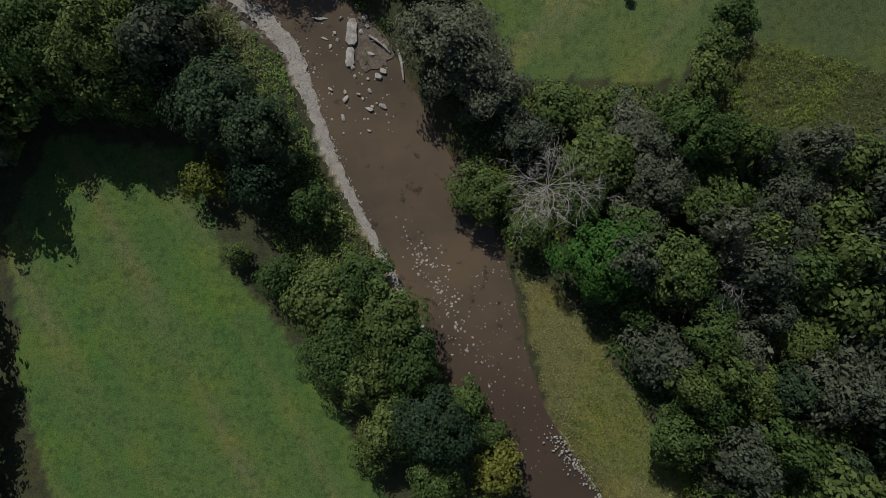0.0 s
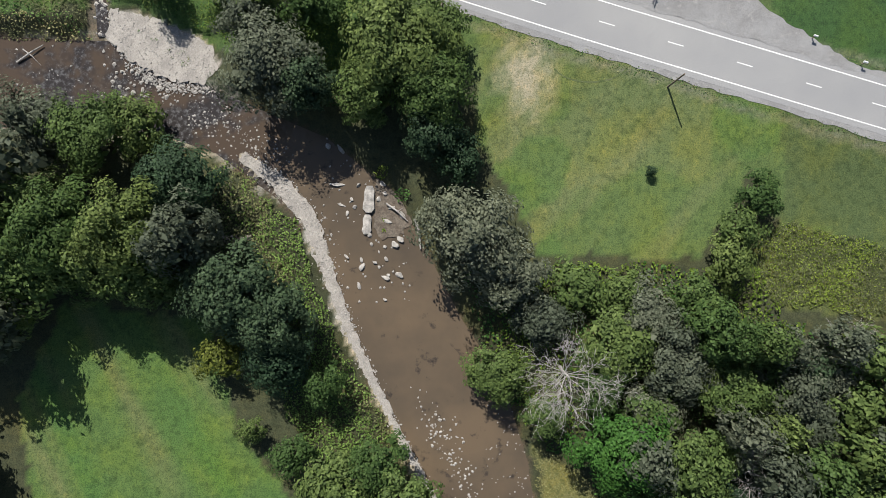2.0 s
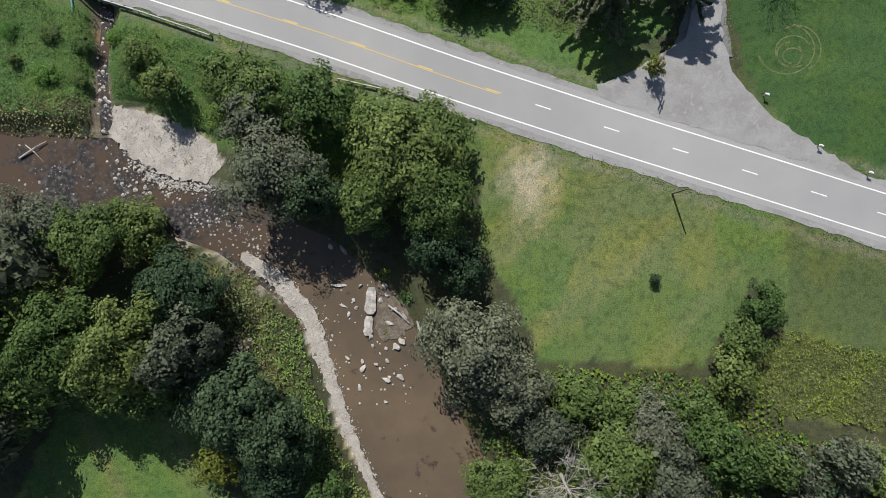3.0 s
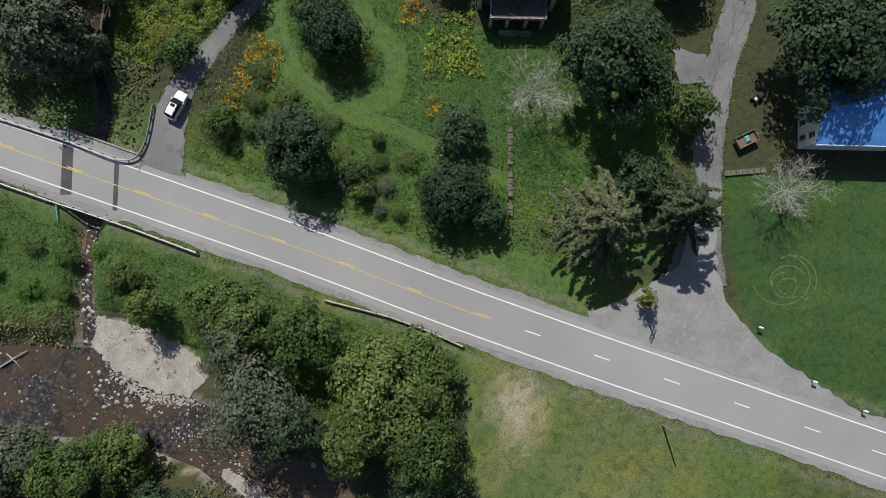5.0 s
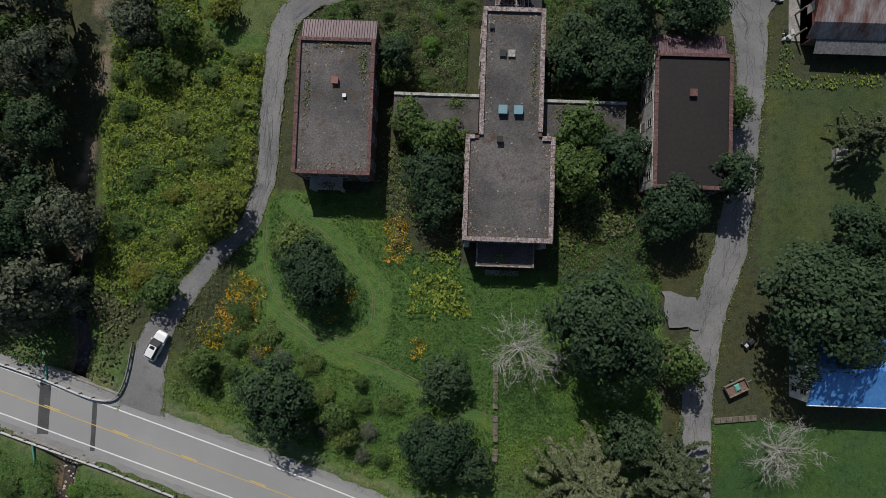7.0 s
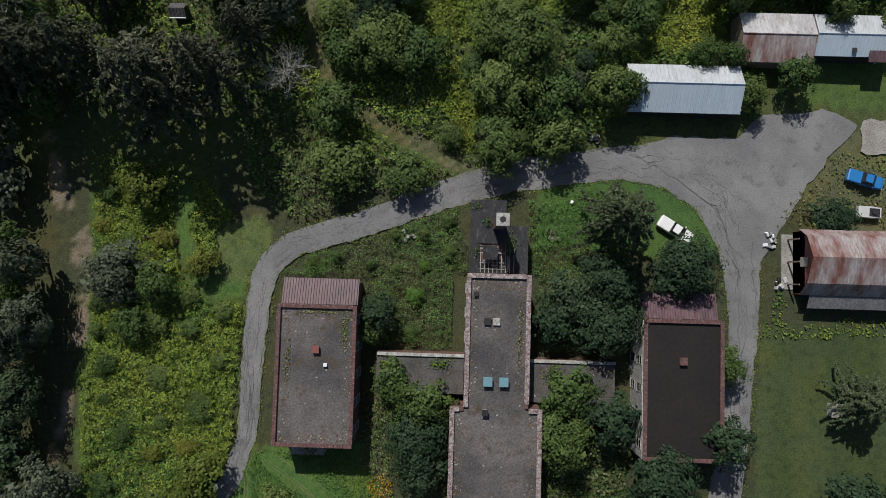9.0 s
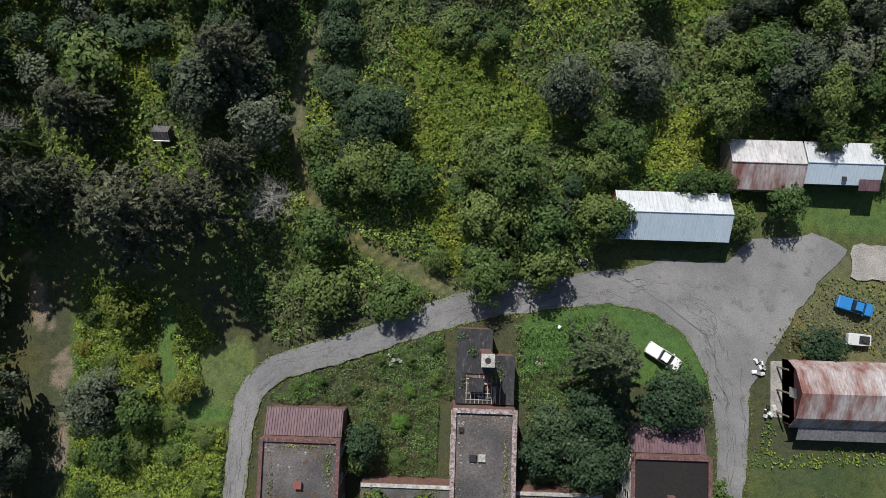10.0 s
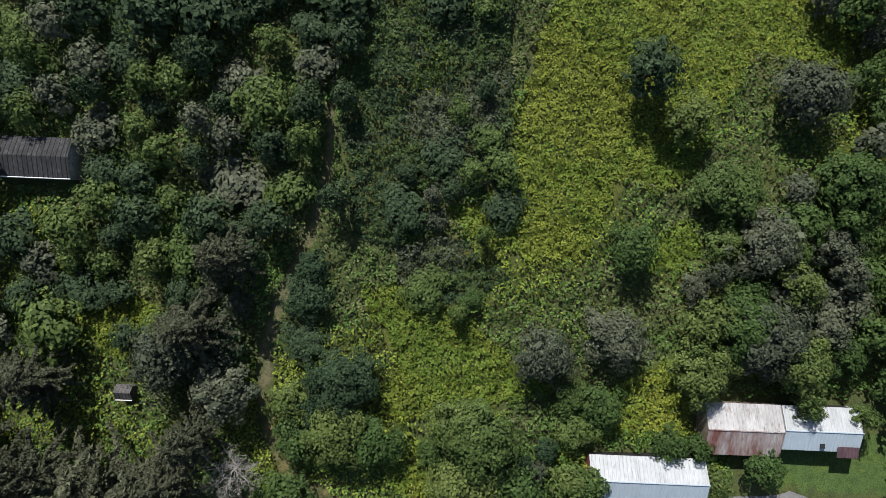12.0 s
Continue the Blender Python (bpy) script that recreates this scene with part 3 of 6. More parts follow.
def build_drives():
    dr = smooth(DRIVE, 0.9, 4)
    hw = dr[:, 2]
    hwv = 0.15 * waves(dr[:, 0] * 3, dr[:, 1] * 3, 0.5, 7)
    ob = part("driveway", ribbon("driveway", dr, lambda x, y: max(ground_z(x, y), -0.2) + 0.07, OLD_ASPHALT, -hw + hwv, hw + hwv, 0.3, 4), OLD_ASPHALT)
    tagged(ob, "cracked grey asphalt driveway looping behind the school", "driveway", kind="structure")
    for name, outline, mat, z, label in (
        ("parking_lot", LOT, OLD_ASPHALT, 0.17, "worn grey asphalt yard by the sheds"),
        ("driveway_mouth", MOUTH, GREY_GRAVEL, 0.05, "pale gravel driveway mouth beside the road"),
        ("parking_pad", PAD, OLD_ASPHALT, 0.13, "broken asphalt pad beside the driveway"),
        ("concrete_slab", [(54.6, 58.1), (66, 57.6), (66, 52.9), (54.4, 52.9)], CONCRETE, 0.2, "old bare concrete slab in the yard"),
    ):
        tagged(part(name, sheet(outline, z, 1.2, 0.3, len(name)), mat), label, "paving", kind="structure")
    rnd = random.Random(5)
    cracks = Shape()
    for k in range(230):
        i = rnd.randrange(30, len(dr) - 12)
        n = rnd.randrange(3, 9)
        o = rnd.uniform(-0.9, 0.9)
        pts = []
        for j in range(n):
            w = dr[i + j, :2] - dr[i + j - 1, :2]
            w = w / (np.linalg.norm(w) + 1e-9)
            o += rnd.uniform(-0.25, 0.25)
            x, y = dr[i + j, 0] - w[1] * o * hw[i + j] * 0.8, dr[i + j, 1] + w[0] * o * hw[i + j] * 0.8
            pts.append((x, y))
        cw = rnd.uniform(0.012, 0.04)
        pz = [max(ground_z(x, y), -0.2) + 0.085 for x, y in pts]
        if 20 < pts[0][0] < 45 and pts[0][1] > 32:
            pz = [max(z, 0.185) for z in pz]
        for (a, b, za, zb) in zip(pts, pts[1:], pz, pz[1:]):
            v = np.subtract(b, a)
            s = np.array([-v[1], v[0]]) / (np.linalg.norm(v) + 1e-9) * cw
            cracks.put([(a[0] - s[0], a[1] - s[1], za), (a[0] + s[0], a[1] + s[1], za), (b[0] + s[0], b[1] + s[1], zb), (b[0] - s[0], b[1] - s[1], zb)], [(3, 2, 1, 0)])
    ob = part("crack_filler", cracks, surface("crack_tar", (0.11, 0.11, 0.115), (0.15, 0.15, 0.15), 5.0, 0.5, 0.9), bpy.data.objects["driveway"], "dark tar-filled cracks")
    ob["kind"] = "stuff"


def build_water():
    rv = smooth(RIVER, 2.0, 4)
    ob = part("river", ribbon("river", rv, lambda x, y: -2.5, WATER, -rv[:, 2] - 1.4, rv[:, 2] + 1.4), WATER)
    tagged(ob, "shallow murky brown river between wooded banks", "river", kind="structure")
    cr = smooth(CREEK, 1.0, 3)
    ob = part("creek", ribbon("creek", cr, lambda x, y: -2.22, WATER, -cr[:, 2] * 0.8, cr[:, 2] * 0.8), WATER)
    tagged(ob, "narrow stony creek running under the road", "creek", kind="structure")


build_ground()
build_road()
build_drives()
build_water()


# ---- plants ----
def leaf_sheet(points, normals, sizes, rng, slim=0.6):
    """One diamond-shaped leaf spray per point."""
    n = len(points)
    normals = normals / (np.linalg.norm(normals, axis=1)[:, None] + 1e-9)
    a = np.cross(normals, rng.normal(size=(n, 3)))
    a /= np.linalg.norm(a, axis=1)[:, None] + 1e-9
    b = np.cross(normals, a)
    s = sizes[:, None]
    v = np.stack([points - a * s, points - b * s * slim + normals * s * 0.15, points + a * s, points + b * s * slim + normals * s * 0.15], 1)
    return v.reshape(-1, 3)


def leaf_mesh(name, verts, mat):
    n = len(verts) // 4
    me = bpy.data.meshes.new(name)
    me.vertices.add(4 * n)
    me.vertices.foreach_set("co", np.ascontiguousarray(verts, dtype=np.float32).ravel())
    me.loops.add(4 * n)
    me.loops.foreach_set("vertex_index", np.arange(4 * n, dtype=np.int32))
    me.polygons.add(n)
    me.polygons.foreach_set("loop_start", np.arange(0, 4 * n, 4, dtype=np.int32))
    me.update(calc_edges=True)
    me.materials.append(mat)
    return me


def crown_points(kind, seed, share=1.0):
    """Leaf points, normals and sizes of a crown about 10 m across and 10 m tall (z 0 to 10), in uneven lobes with gaps."""
    rng = np.random.RandomState(seed)
    lobes = {"d": 46, "m": 36, "g": 40, "b": 44, "y": 34}[kind]
    fill = {"d": 62, "m": 66, "g": 50, "b": 62, "y": 66}[kind] * share
    rough = {"d": 0.55, "m": 1.0, "g": 1.35, "b": 0.6, "y": 0.9}[kind]
    pts, nrm, sz = [], [], []
    ph = rng.uniform(0, 6.28, 4)
    for k in range(lobes):
        f = (k + 0.4) / lobes
        a = k * 2.4 + rng.uniform(-0.5, 0.5)
        rim = 1 + 0.13 * math.sin(2 * a + ph[0]) + 0.11 * math.sin(3 * a + ph[1]) + 0.06 * rough * math.sin(5 * a + ph[3])
        rad = 4.2 * math.sqrt(f) * rim * (1 + rng.uniform(-0.12, 0.08) * rough)
        lr = rng.uniform(0.75, 1.35) * (1 + 0.25 * rough * rng.uniform(-0.6, 1))
        c = np.array([rad * math.cos(a), rad * math.sin(a), 2.7 + 5.9 * math.sqrt(1 - 0.9 * f) + rng.normal() * 0.6 * rough])
        n = int(fill * (lr / 1.1) ** 2)
        out = np.array([math.cos(a) * f, math.sin(a) * f, 0.75])
        d = rng.normal(size=(n, 3)) + out * 0.7
        d /= np.linalg.norm(d, axis=1)[:, None]
        q = c + d * lr * np.array([1, 1, 0.8]) * (rng.uniform(0.25, 1.1, (n, 1)) ** 0.5)
        dome = np.array([math.cos(a) * f * 1.3, math.sin(a) * f * 1.3, 0.7])
        pts.append(q), nrm.append(d * 0.6 + dome * 0.8 + rng.normal(size=(n, 3)) * 0.3), sz.append(rng.uniform(0.12, 0.29, n) / share ** 0.45)
        k_in = 18 if share > 1 else 11 if share == 1 else 6
        inner = rng.normal(size=(k_in, 3)) * lr * 0.4 + c * [0.74, 0.74, 1] - [0, 0, 1.1]
        pts.append(inner), nrm.append(dome + rng.normal(size=(k_in, 3)) * 0.3), sz.append(rng.uniform(0.45, 0.8, k_in) * (0.7 if share > 1 else 1.0))
    return np.concatenate(pts), np.concatenate(nrm), np.concatenate(sz), rng


def crown_mesh(kind, seed, share=1.0):
    p, n, s, rng = crown_points(kind, seed, share)
    return leaf_mesh("crown", leaf_sheet(p, n, s, rng), LEAF[kind])


def limbs(shape, start, way, length, radius, depth, rng, droop=0.0, sides=5):
    """Forking limbs."""
    p, pts, rad = Vector(start), [Vector(start)], [radius]
    w = Vector(way).normalized()
    for k in range(3):
        w = (w + Vector(rng.normal(size=3)) * 0.16 - Vector((0, 0, droop))).normalized()
        p = p + w * length / 3
        pts.append(p.copy()), rad.append(radius * (1 - 0.22 * (k + 1)))
    shape.tube(pts, rad, sides)
    if depth:
        for _ in range(4 if depth > 1 else 3):
            i = rng.randint(1, 4)
            nw = (w + Vector(rng.normal(size=3)) * 0.6).normalized()
            limbs(shape, pts[i], nw, length * rng.uniform(0.5, 0.75), max(rad[i] * 0.6, 0.016), depth - 1, rng, droop, 4 if depth > 1 else 3)


def trunk_mesh(seed, bare=False):
    rng = np.random.RandomState(seed)
    s = Shape()
    top = 6.5
    fat = 0.6 if bare else 1.0
    s.tube([(0, 0, -0.6), (0.02, 0, 0.4), (0.1, 0.05, 3), (0.05, 0.12, top)], [0.42 * fat, 0.3 * fat, 0.2 * fat, 0.07], 8)
    for k in range(17 if bare else 6):
        a = k * 2.4 + rng.uniform(-0.4, 0.4)
        z = rng.uniform(2.2, 6.0)
        limbs(s, (0.08, 0.08, z), (math.cos(a), math.sin(a), 0.75), rng.uniform(2.4, 3.6), 0.045 if bare else 0.12, 3 if bare else 0, rng)
    return s.mesh("trunk", DEAD_WOOD if bare else BARK)


def bough_mesh(seed, kind="p"):
    """Feathery drooping boughs set round a leader, about 10 m across and 10 m tall."""
    rng = np.random.RandomState(seed)
    pts, nrm, sz = [], [], []
    for k in range(62):
        f = k / 62
        a = k * 2.4 + rng.uniform(-0.3, 0.3)
        reach = (1.2 + 3.9 * (1 - f) ** 0.7) * rng.uniform(0.75, 1.08)
        z0 = 2.0 + 7.6 * f
        n = int(60 * reach)
        t = rng.uniform(0.12, 1, n) ** 0.75
        sway = a + 0.28 * np.sin(t * 3 + k) * t
        side = rng.normal(size=n) * 0.15 * (1.25 - t)
        x = np.cos(sway) * reach * t - np.sin(sway) * side
        y = np.sin(sway) * reach * t + np.cos(sway) * side
        z = z0 + 1.1 * t - 1.5 * t * t - np.abs(side) * 0.5 + rng.normal(size=n) * 0.07
        pts.append(np.stack([x, y, z], 1))
        nrm.append(np.stack([np.cos(a) * 0.25 + rng.normal(size=n) * 0.5, np.sin(a) * 0.25 + rng.normal(size=n) * 0.5, np.ones(n)], 1))
        sz.append(rng.uniform(0.12, 0.3, n))
        tt = np.linspace(0.15, 0.75, 4)
        pts.append(np.stack([np.cos(a) * reach * tt, np.sin(a) * reach * tt, z0 - 0.8 + 0.9 * tt - 1.4 * tt * tt], 1))
        nrm.append(np.tile([0.0, 0.0, 1.0], (4, 1)) + rng.normal(size=(4, 3)) * 0.2), sz.append(np.full(4, 0.36))
    return leaf_mesh("crown", leaf_sheet(np.concatenate(pts), np.concatenate(nrm), np.concatenate(sz), rng, 0.32), LEAF[kind])


CROWNS = {k: [crown_mesh(k, 40 + 7 * i + ord(k)) for i in range(n)] for k, n in (("d", 4), ("m", 6), ("g", 4), ("b", 2), ("y", 3))}
FULL_CROWNS = {k: [crown_mesh(k, 90 + 5 * i + ord(k), 1.7) for i in range(2)] for k in "dmgby"}
LIGHT_CROWNS = {k: [crown_mesh(k, 60 + 5 * i + ord(k), 0.5) for i in range(4)] for k in "dmgby"}
CROWNS["p"] = [bough_mesh(3), bough_mesh(4), bough_mesh(5)]
CROWNS["k"] = [bough_mesh(6, "k"), bough_mesh(7, "k")]
TRUNKS = [trunk_mesh(k) for k in range(4)]
BARE = [trunk_mesh(20 + k, True) for k in range(3)]
TREE_LABEL = {
    "d": "dense dark green broadleaf tree with a rounded crown",
    "m": "mid-green leafy tree growing among the brush",
    "g": "grey-green willow-like tree with an open crown",
    "b": "bright green leafy tree standing out of the woods",
    "y": "yellow-green leafy tree on the wood's edge",
    "p": "tall feathery conifer with spreading drooping boughs",
    "k": "tall dark hemlock-like conifer with drooping boughs",
    "s": "bare pale dead tree with forking branches",
}
plant_rng = random.Random(12)


def tree(x, y, r, h, kind):
    """One tree or shrub: r is the crown's radius, h its height."""
    z = ground_z(x, y)
    small = h <= 5.5
    label = TREE_LABEL[kind] if not small else TREE_LABEL[kind].replace("tree", "shrub")
    ob = thing("shrub" if small else "tree", pose(x, y, z, 0, 0, plant_rng.uniform(0, 360)), label, "shrub" if small else "tree")
    s, sh = (1.02 if r > 6.2 else 1.1) * r / 5.0, h / 9.2
    if kind == "s":
        t = part("trunk", plant_rng.choice(BARE), DEAD_WOOD, ob)
        t.scale = (s * 1.1, s * 1.1, h / 8.5)
        return ob
    t = part("trunk", plant_rng.choice(TRUNKS), BARK, ob)
    t.scale = (s, s, sh)
    shapes = CROWNS if kind in "pk" else FULL_CROWNS if r > 6.2 else LIGHT_CROWNS if small or r < 4.2 else CROWNS
    c = part("crown", plant_rng.choice(shapes[kind]), LEAF[kind], ob)
    c.scale = (s * plant_rng.uniform(0.95, 1.1), s * plant_rng.uniform(0.95, 1.1), sh)
    return ob


PLANTED = [
    # west_bank
    ((-63.6, -84.8, 6.5, 16, "m"), (-54.1, -85.3, 6.8, 17, "m"), (-61.6, -89.6, 5.4, 13.5, "m"), (-57.9, -88.0, 5.3, 14, "m"), (-69.5, -90, 6.0, 13, "m"), (-76, -90.5, 6, 12.5, "m"), (-82.5, -91, 6, 12.5, "m"), (-47.0, -86.1, 5.4, 16, "g"), (-54.8, -90.0, 5.6, 13, "m"), (-40.1, -94.1, 7.4, 14, "d"), (-35.3, -98.1, 6.3, 13, "d"), (-44.4, -103.6, 3.7, 6, "y"), (-35.2, -103.8, 4.8, 10, "d"), (-28.9, -107.8, 3.5, 7, "m"), (-40.4, -114.9, 2.4, 4, "m"), (-33.8, -118.4, 3.5, 6, "m")),
    # upstream
    ((-69.5, -69.7, 6.4, 11, "g"), (-62.6, -71.2, 6.5, 10, "m"), (-56.5, -69.5, 4.9, 9, "m"), (-49.4, -78.5, 6.4, 11, "d"), (-69.4, -80.9, 6.4, 11, "m"), (-64.4, -87.0, 5.7, 14, "m"), (-48.3, -86.6, 4.9, 9, "g"), (-52.5, -92.0, 4.6, 11, "m"), (-74.2, -96.3, 3.7, 8, "m")),
    # south_bank
    ((-26.9, -122.6, 5.7, 9, "m"), (-21.3, -119.5, 4.9, 8, "m"), (-25.3, -129.8, 6.4, 10, "m"), (-17.3, -125.3, 5.7, 9, "m"), (-20.7, -133.2, 4.8, 9, "m"), (-15.0, -131.1, 4.9, 8, "m"), (-11.2, -140.3, 6.7, 11, "d"), (-17.6, -140.5, 4.8, 9, "m"), (-6.2, -138.1, 3.1, 6, "m"), (-2.1, -147.7, 4.1, 7, "y"), (-20.8, -145.0, 3.3, 6, "m"), (-11.4, -148.1, 4.4, 8, "m"), (-3.0, -142.8, 3.1, 5, "m"), (-6.4, -86.8, 7.9, 12, "g"), (-1.5, -92.4, 5.3, 9, "g"), (-9.5, -83.4, 4.4, 10, "g"), (-3.3, -107.0, 4.7, 7, "m"), (6.3, -106.2, 6.1, 9, "s"), (13.8, -117.3, 6.7, 11, "b"), (3.3, -113.0, 3.3, 6, "m")),
    # east_bank
    ((11.4, -108.9, 3.7, 7, "m"), (18.7, -112.3, 4.1, 7, "m"), (3.5, -99.0, 4.5, 6, "g"), (13.8, -102.4, 5.7, 8, "m"), (19.2, -98.4, 4.9, 6, "g"), (27.1, -101.8, 4.9, 7, "m"), (35.6, -80.3, 3.7, 5, "m"), (33.0, -85.3, 3.7, 5, "m"), (30.9, -90.3, 4.1, 6, "m"), (8.7, -94.1, 4.2, 5, "m"), (15.3, -95.0, 3.7, 5, "m"), (25.9, -96.0, 4.1, 6, "m"), (33.4, -118.7, 4.8, 9, "s"), (46.7, -102.1, 3.7, 7, "s"), (20.4, -76.5, 0.9, 2, "d"), (22.7, -105.8, 4.9, 8, "g"), (30.4, -109.0, 4.8, 9, "m"), (38.5, -109.2, 5.2, 9, "g")),
    # north_bank
    ((-35.8, -61.0, 7.2, 11, "g"), (-39.7, -52.2, 4.9, 8, "g"), (-30.8, -64.1, 4.8, 10, "d"), (-29.7, -50.9, 5.7, 9, "m"), (-18.1, -59.0, 8.3, 13, "m"), (-12.6, -65.2, 6.3, 12, "m"), (-22.3, -65.7, 4.8, 10, "m"), (-8.6, -75.3, 3.4, 7, "d"), (-12.7, -71.3, 4.9, 9, "d"), (-57.3, -42.9, 2.9, 4, "m"), (-53.8, -47.6, 3.3, 5, "m"), (-39.1, -50.0, 5.6, 8, "m"), (-43.0, -47.1, 4.5, 7, "m"), (-12.4, -55.8, 5.6, 7, "m"), (-18.9, -56.0, 4.8, 7, "m")),
    # school_front
    ((-70.3, -1.1, 6.4, 12, "d"), (-63.5, 0.8, 4.8, 9, "g"), (-68.5, -9.5, 6.0, 12, "g"), (-65.5, -9.3, 4.2, 9, "g"), (-31.9, -23.8, 5.5, 9, "d"), (-23.8, -26.5, 2.5, 4, "m"), (-22.6, -29.4, 2.0, 3, "m"), (-9.2, -30.3, 5.0, 7, "d"), (-3.3, -33.0, 2.9, 5, "d"), (-8.2, -20.2, 3.9, 5, "d"), (-27.6, -6.6, 4.6, 7, "d"), (-28.6, -3.4, 4.2, 6, "d"), (-30.9, -1.2, 3.3, 5, "m"), (-43.8, -19.6, 2.9, 4, "m"), (-50.5, -9.2, 3.2, 4, "m"), (-41.7, 2.4, 4.0, 6, "y"), (43.6, -7.9, 9.8, 14, "d"), (50.1, -6.2, 6.3, 12, "d"), (39.5, -28.5, 4.7, 7, "s")),
    # school_side
    ((13.6, -11.8, 9.1, 14.5, "d"), (25.6, -16.7, 3.7, 7, "m"), (2.2, -15.2, 5.2, 8, "s"), (12.0, -33.3, 8.2, 12, "p"), (23.3, -31.4, 6.9, 12, "p"), (18.2, -27.5, 4.0, 8, "d"), (20.1, -44.7, 1.6, 4, "y")),
    # school_yards
    ((-9.5, 14.4, 4.0, 7, "m"), (-14.5, 17.2, 3.3, 5, "m"), (-11.0, 9.6, 4.8, 7, "d"), (-10.1, 4.7, 3.6, 6, "d"), (10.4, 16.5, 4.0, 7, "m"), (9.6, 10.3, 4.7, 8, "m"), (16.8, 12.8, 4.0, 7, "d"), (10.3, 30.1, 4.0, 7, "d"), (15.2, 26.2, 5.0, 8, "d"), (8.2, 26.5, 3.6, 6, "d"), (16.5, 32.5, 4.4, 8, "d"), (-17.0, 27.2, 3.0, 6, "d"), (-18.1, 24.4, 2.3, 4, "m"), (33.2, 21.0, 2.8, 5, "m"), (32.2, 10.6, 3.8, 8, "d"), (23.8, 5.3, 4.7, 8, "d"), (16.0, 41.4, 5.4, 16, "p"), (26.4, 34.8, 4.8, 8, "d"), (51.9, 17.1, 4.7, 8, "p"), (50.5, 2.0, 5.3, 10, "d"), (49.2, 42.8, 3.3, 3.5, "d")),
    # hill_edge
    ((-47.6, 58.0, 8.4, 18, "k"), (-40.0, 59.8, 6.2, 17, "k"), (-56.5, 61.0, 6.4, 18, "k"), (-65.0, 61.0, 6.5, 17, "k"), (-71.5, 62, 6, 17, "k"), (-58.0, 73, 5.5, 11, "k"), (-36.0, 66, 4.6, 13, "k"), (-36.5, 80.5, 5.5, 12, "k"), (-32.5, 90, 4.5, 12, "k"), (-31.0, 61.4, 3.6, 8, "s"), (-67.0, 68.5, 4, 15, "s"), (-24.2, 56.8, 4.1, 6, "m"), (2.8, 66.3, 5.6, 8, "m"), (0.8, 60.0, 4.8, 7, "m"), (0.3, 52.8, 4.9, 6, "m"), (8.4, 53.1, 3.9, 6, "m"), (8.1, 58.7, 4.1, 6, "m"), (16.1, 60.6, 3.7, 6, "m"), (-17.9, 66.6, 4.9, 6, "m"), (-16.5, 73.8, 4.9, 6, "d"), (-11.5, 65.3, 3.7, 5, "m"), (42.1, 82.1, 4.8, 9, "g"), (47.8, 77.8, 3.7, 7, "m"), (43.0, 63.6, 3.0, 5, "m"), (36.6, 60.8, 2.6, 4.2, "m"), (17.8, 60.4, 3.0, 6, "m"), (48.6, 72.9, 2.4, 6.5, "m"), (56.8, 71.5, 2.0, 6, "m"), (33.6, 66.0, 2.4, 4.8, "m"), (29.5, 66.2, 2.6, 5, "m"), (-40.8, 76.5, 4.9, 8, "g"), (-32.9, 72.2, 4.9, 8, "g")),
    # hill
    ((-49.8, 30.5, 3.2, 5, "m"), (-43.5, 33.6, 2.6, 3.6, "y"), (-52.5, 44.6, 3.6, 5, "y"), (-56.0, 31.6, 4.4, 6, "g"), (-53.5, 24.5, 3.0, 4, "m"), (-13.4, 47.4, 3.7, 4, "m"), (-24.0, 48.7, 4.5, 5, "m"), (24.2, 118.3, 4.1, 9, "d"), (30.8, 112.6, 3.7, 7, "m"), (47.4, 117.1, 4.9, 8, "g"), (41.7, 95.4, 4.8, 8, "g"), (46.9, 79.1, 4.4, 8, "m"), (39.7, 83.5, 4.8, 8, "m"), (32.9, 77.0, 4.4, 8, "m"), (37.1, 102.4, 4.9, 7, "m"), (54.1, 103.8, 4.9, 8, "m"), (46.7, 89.3, 3.2, 8, "m"), (22.9, 93.7, 3.7, 6, "m"), (10.6, 78.6, 4.4, 7, "g"), (20.4, 81.3, 4.4, 7, "g"), (0.2, 68.0, 4.8, 7, "m")),
]
for grove in PLANTED:
    for x, y, r, h, kind in grove:
        tree(x, y, r, h, kind)


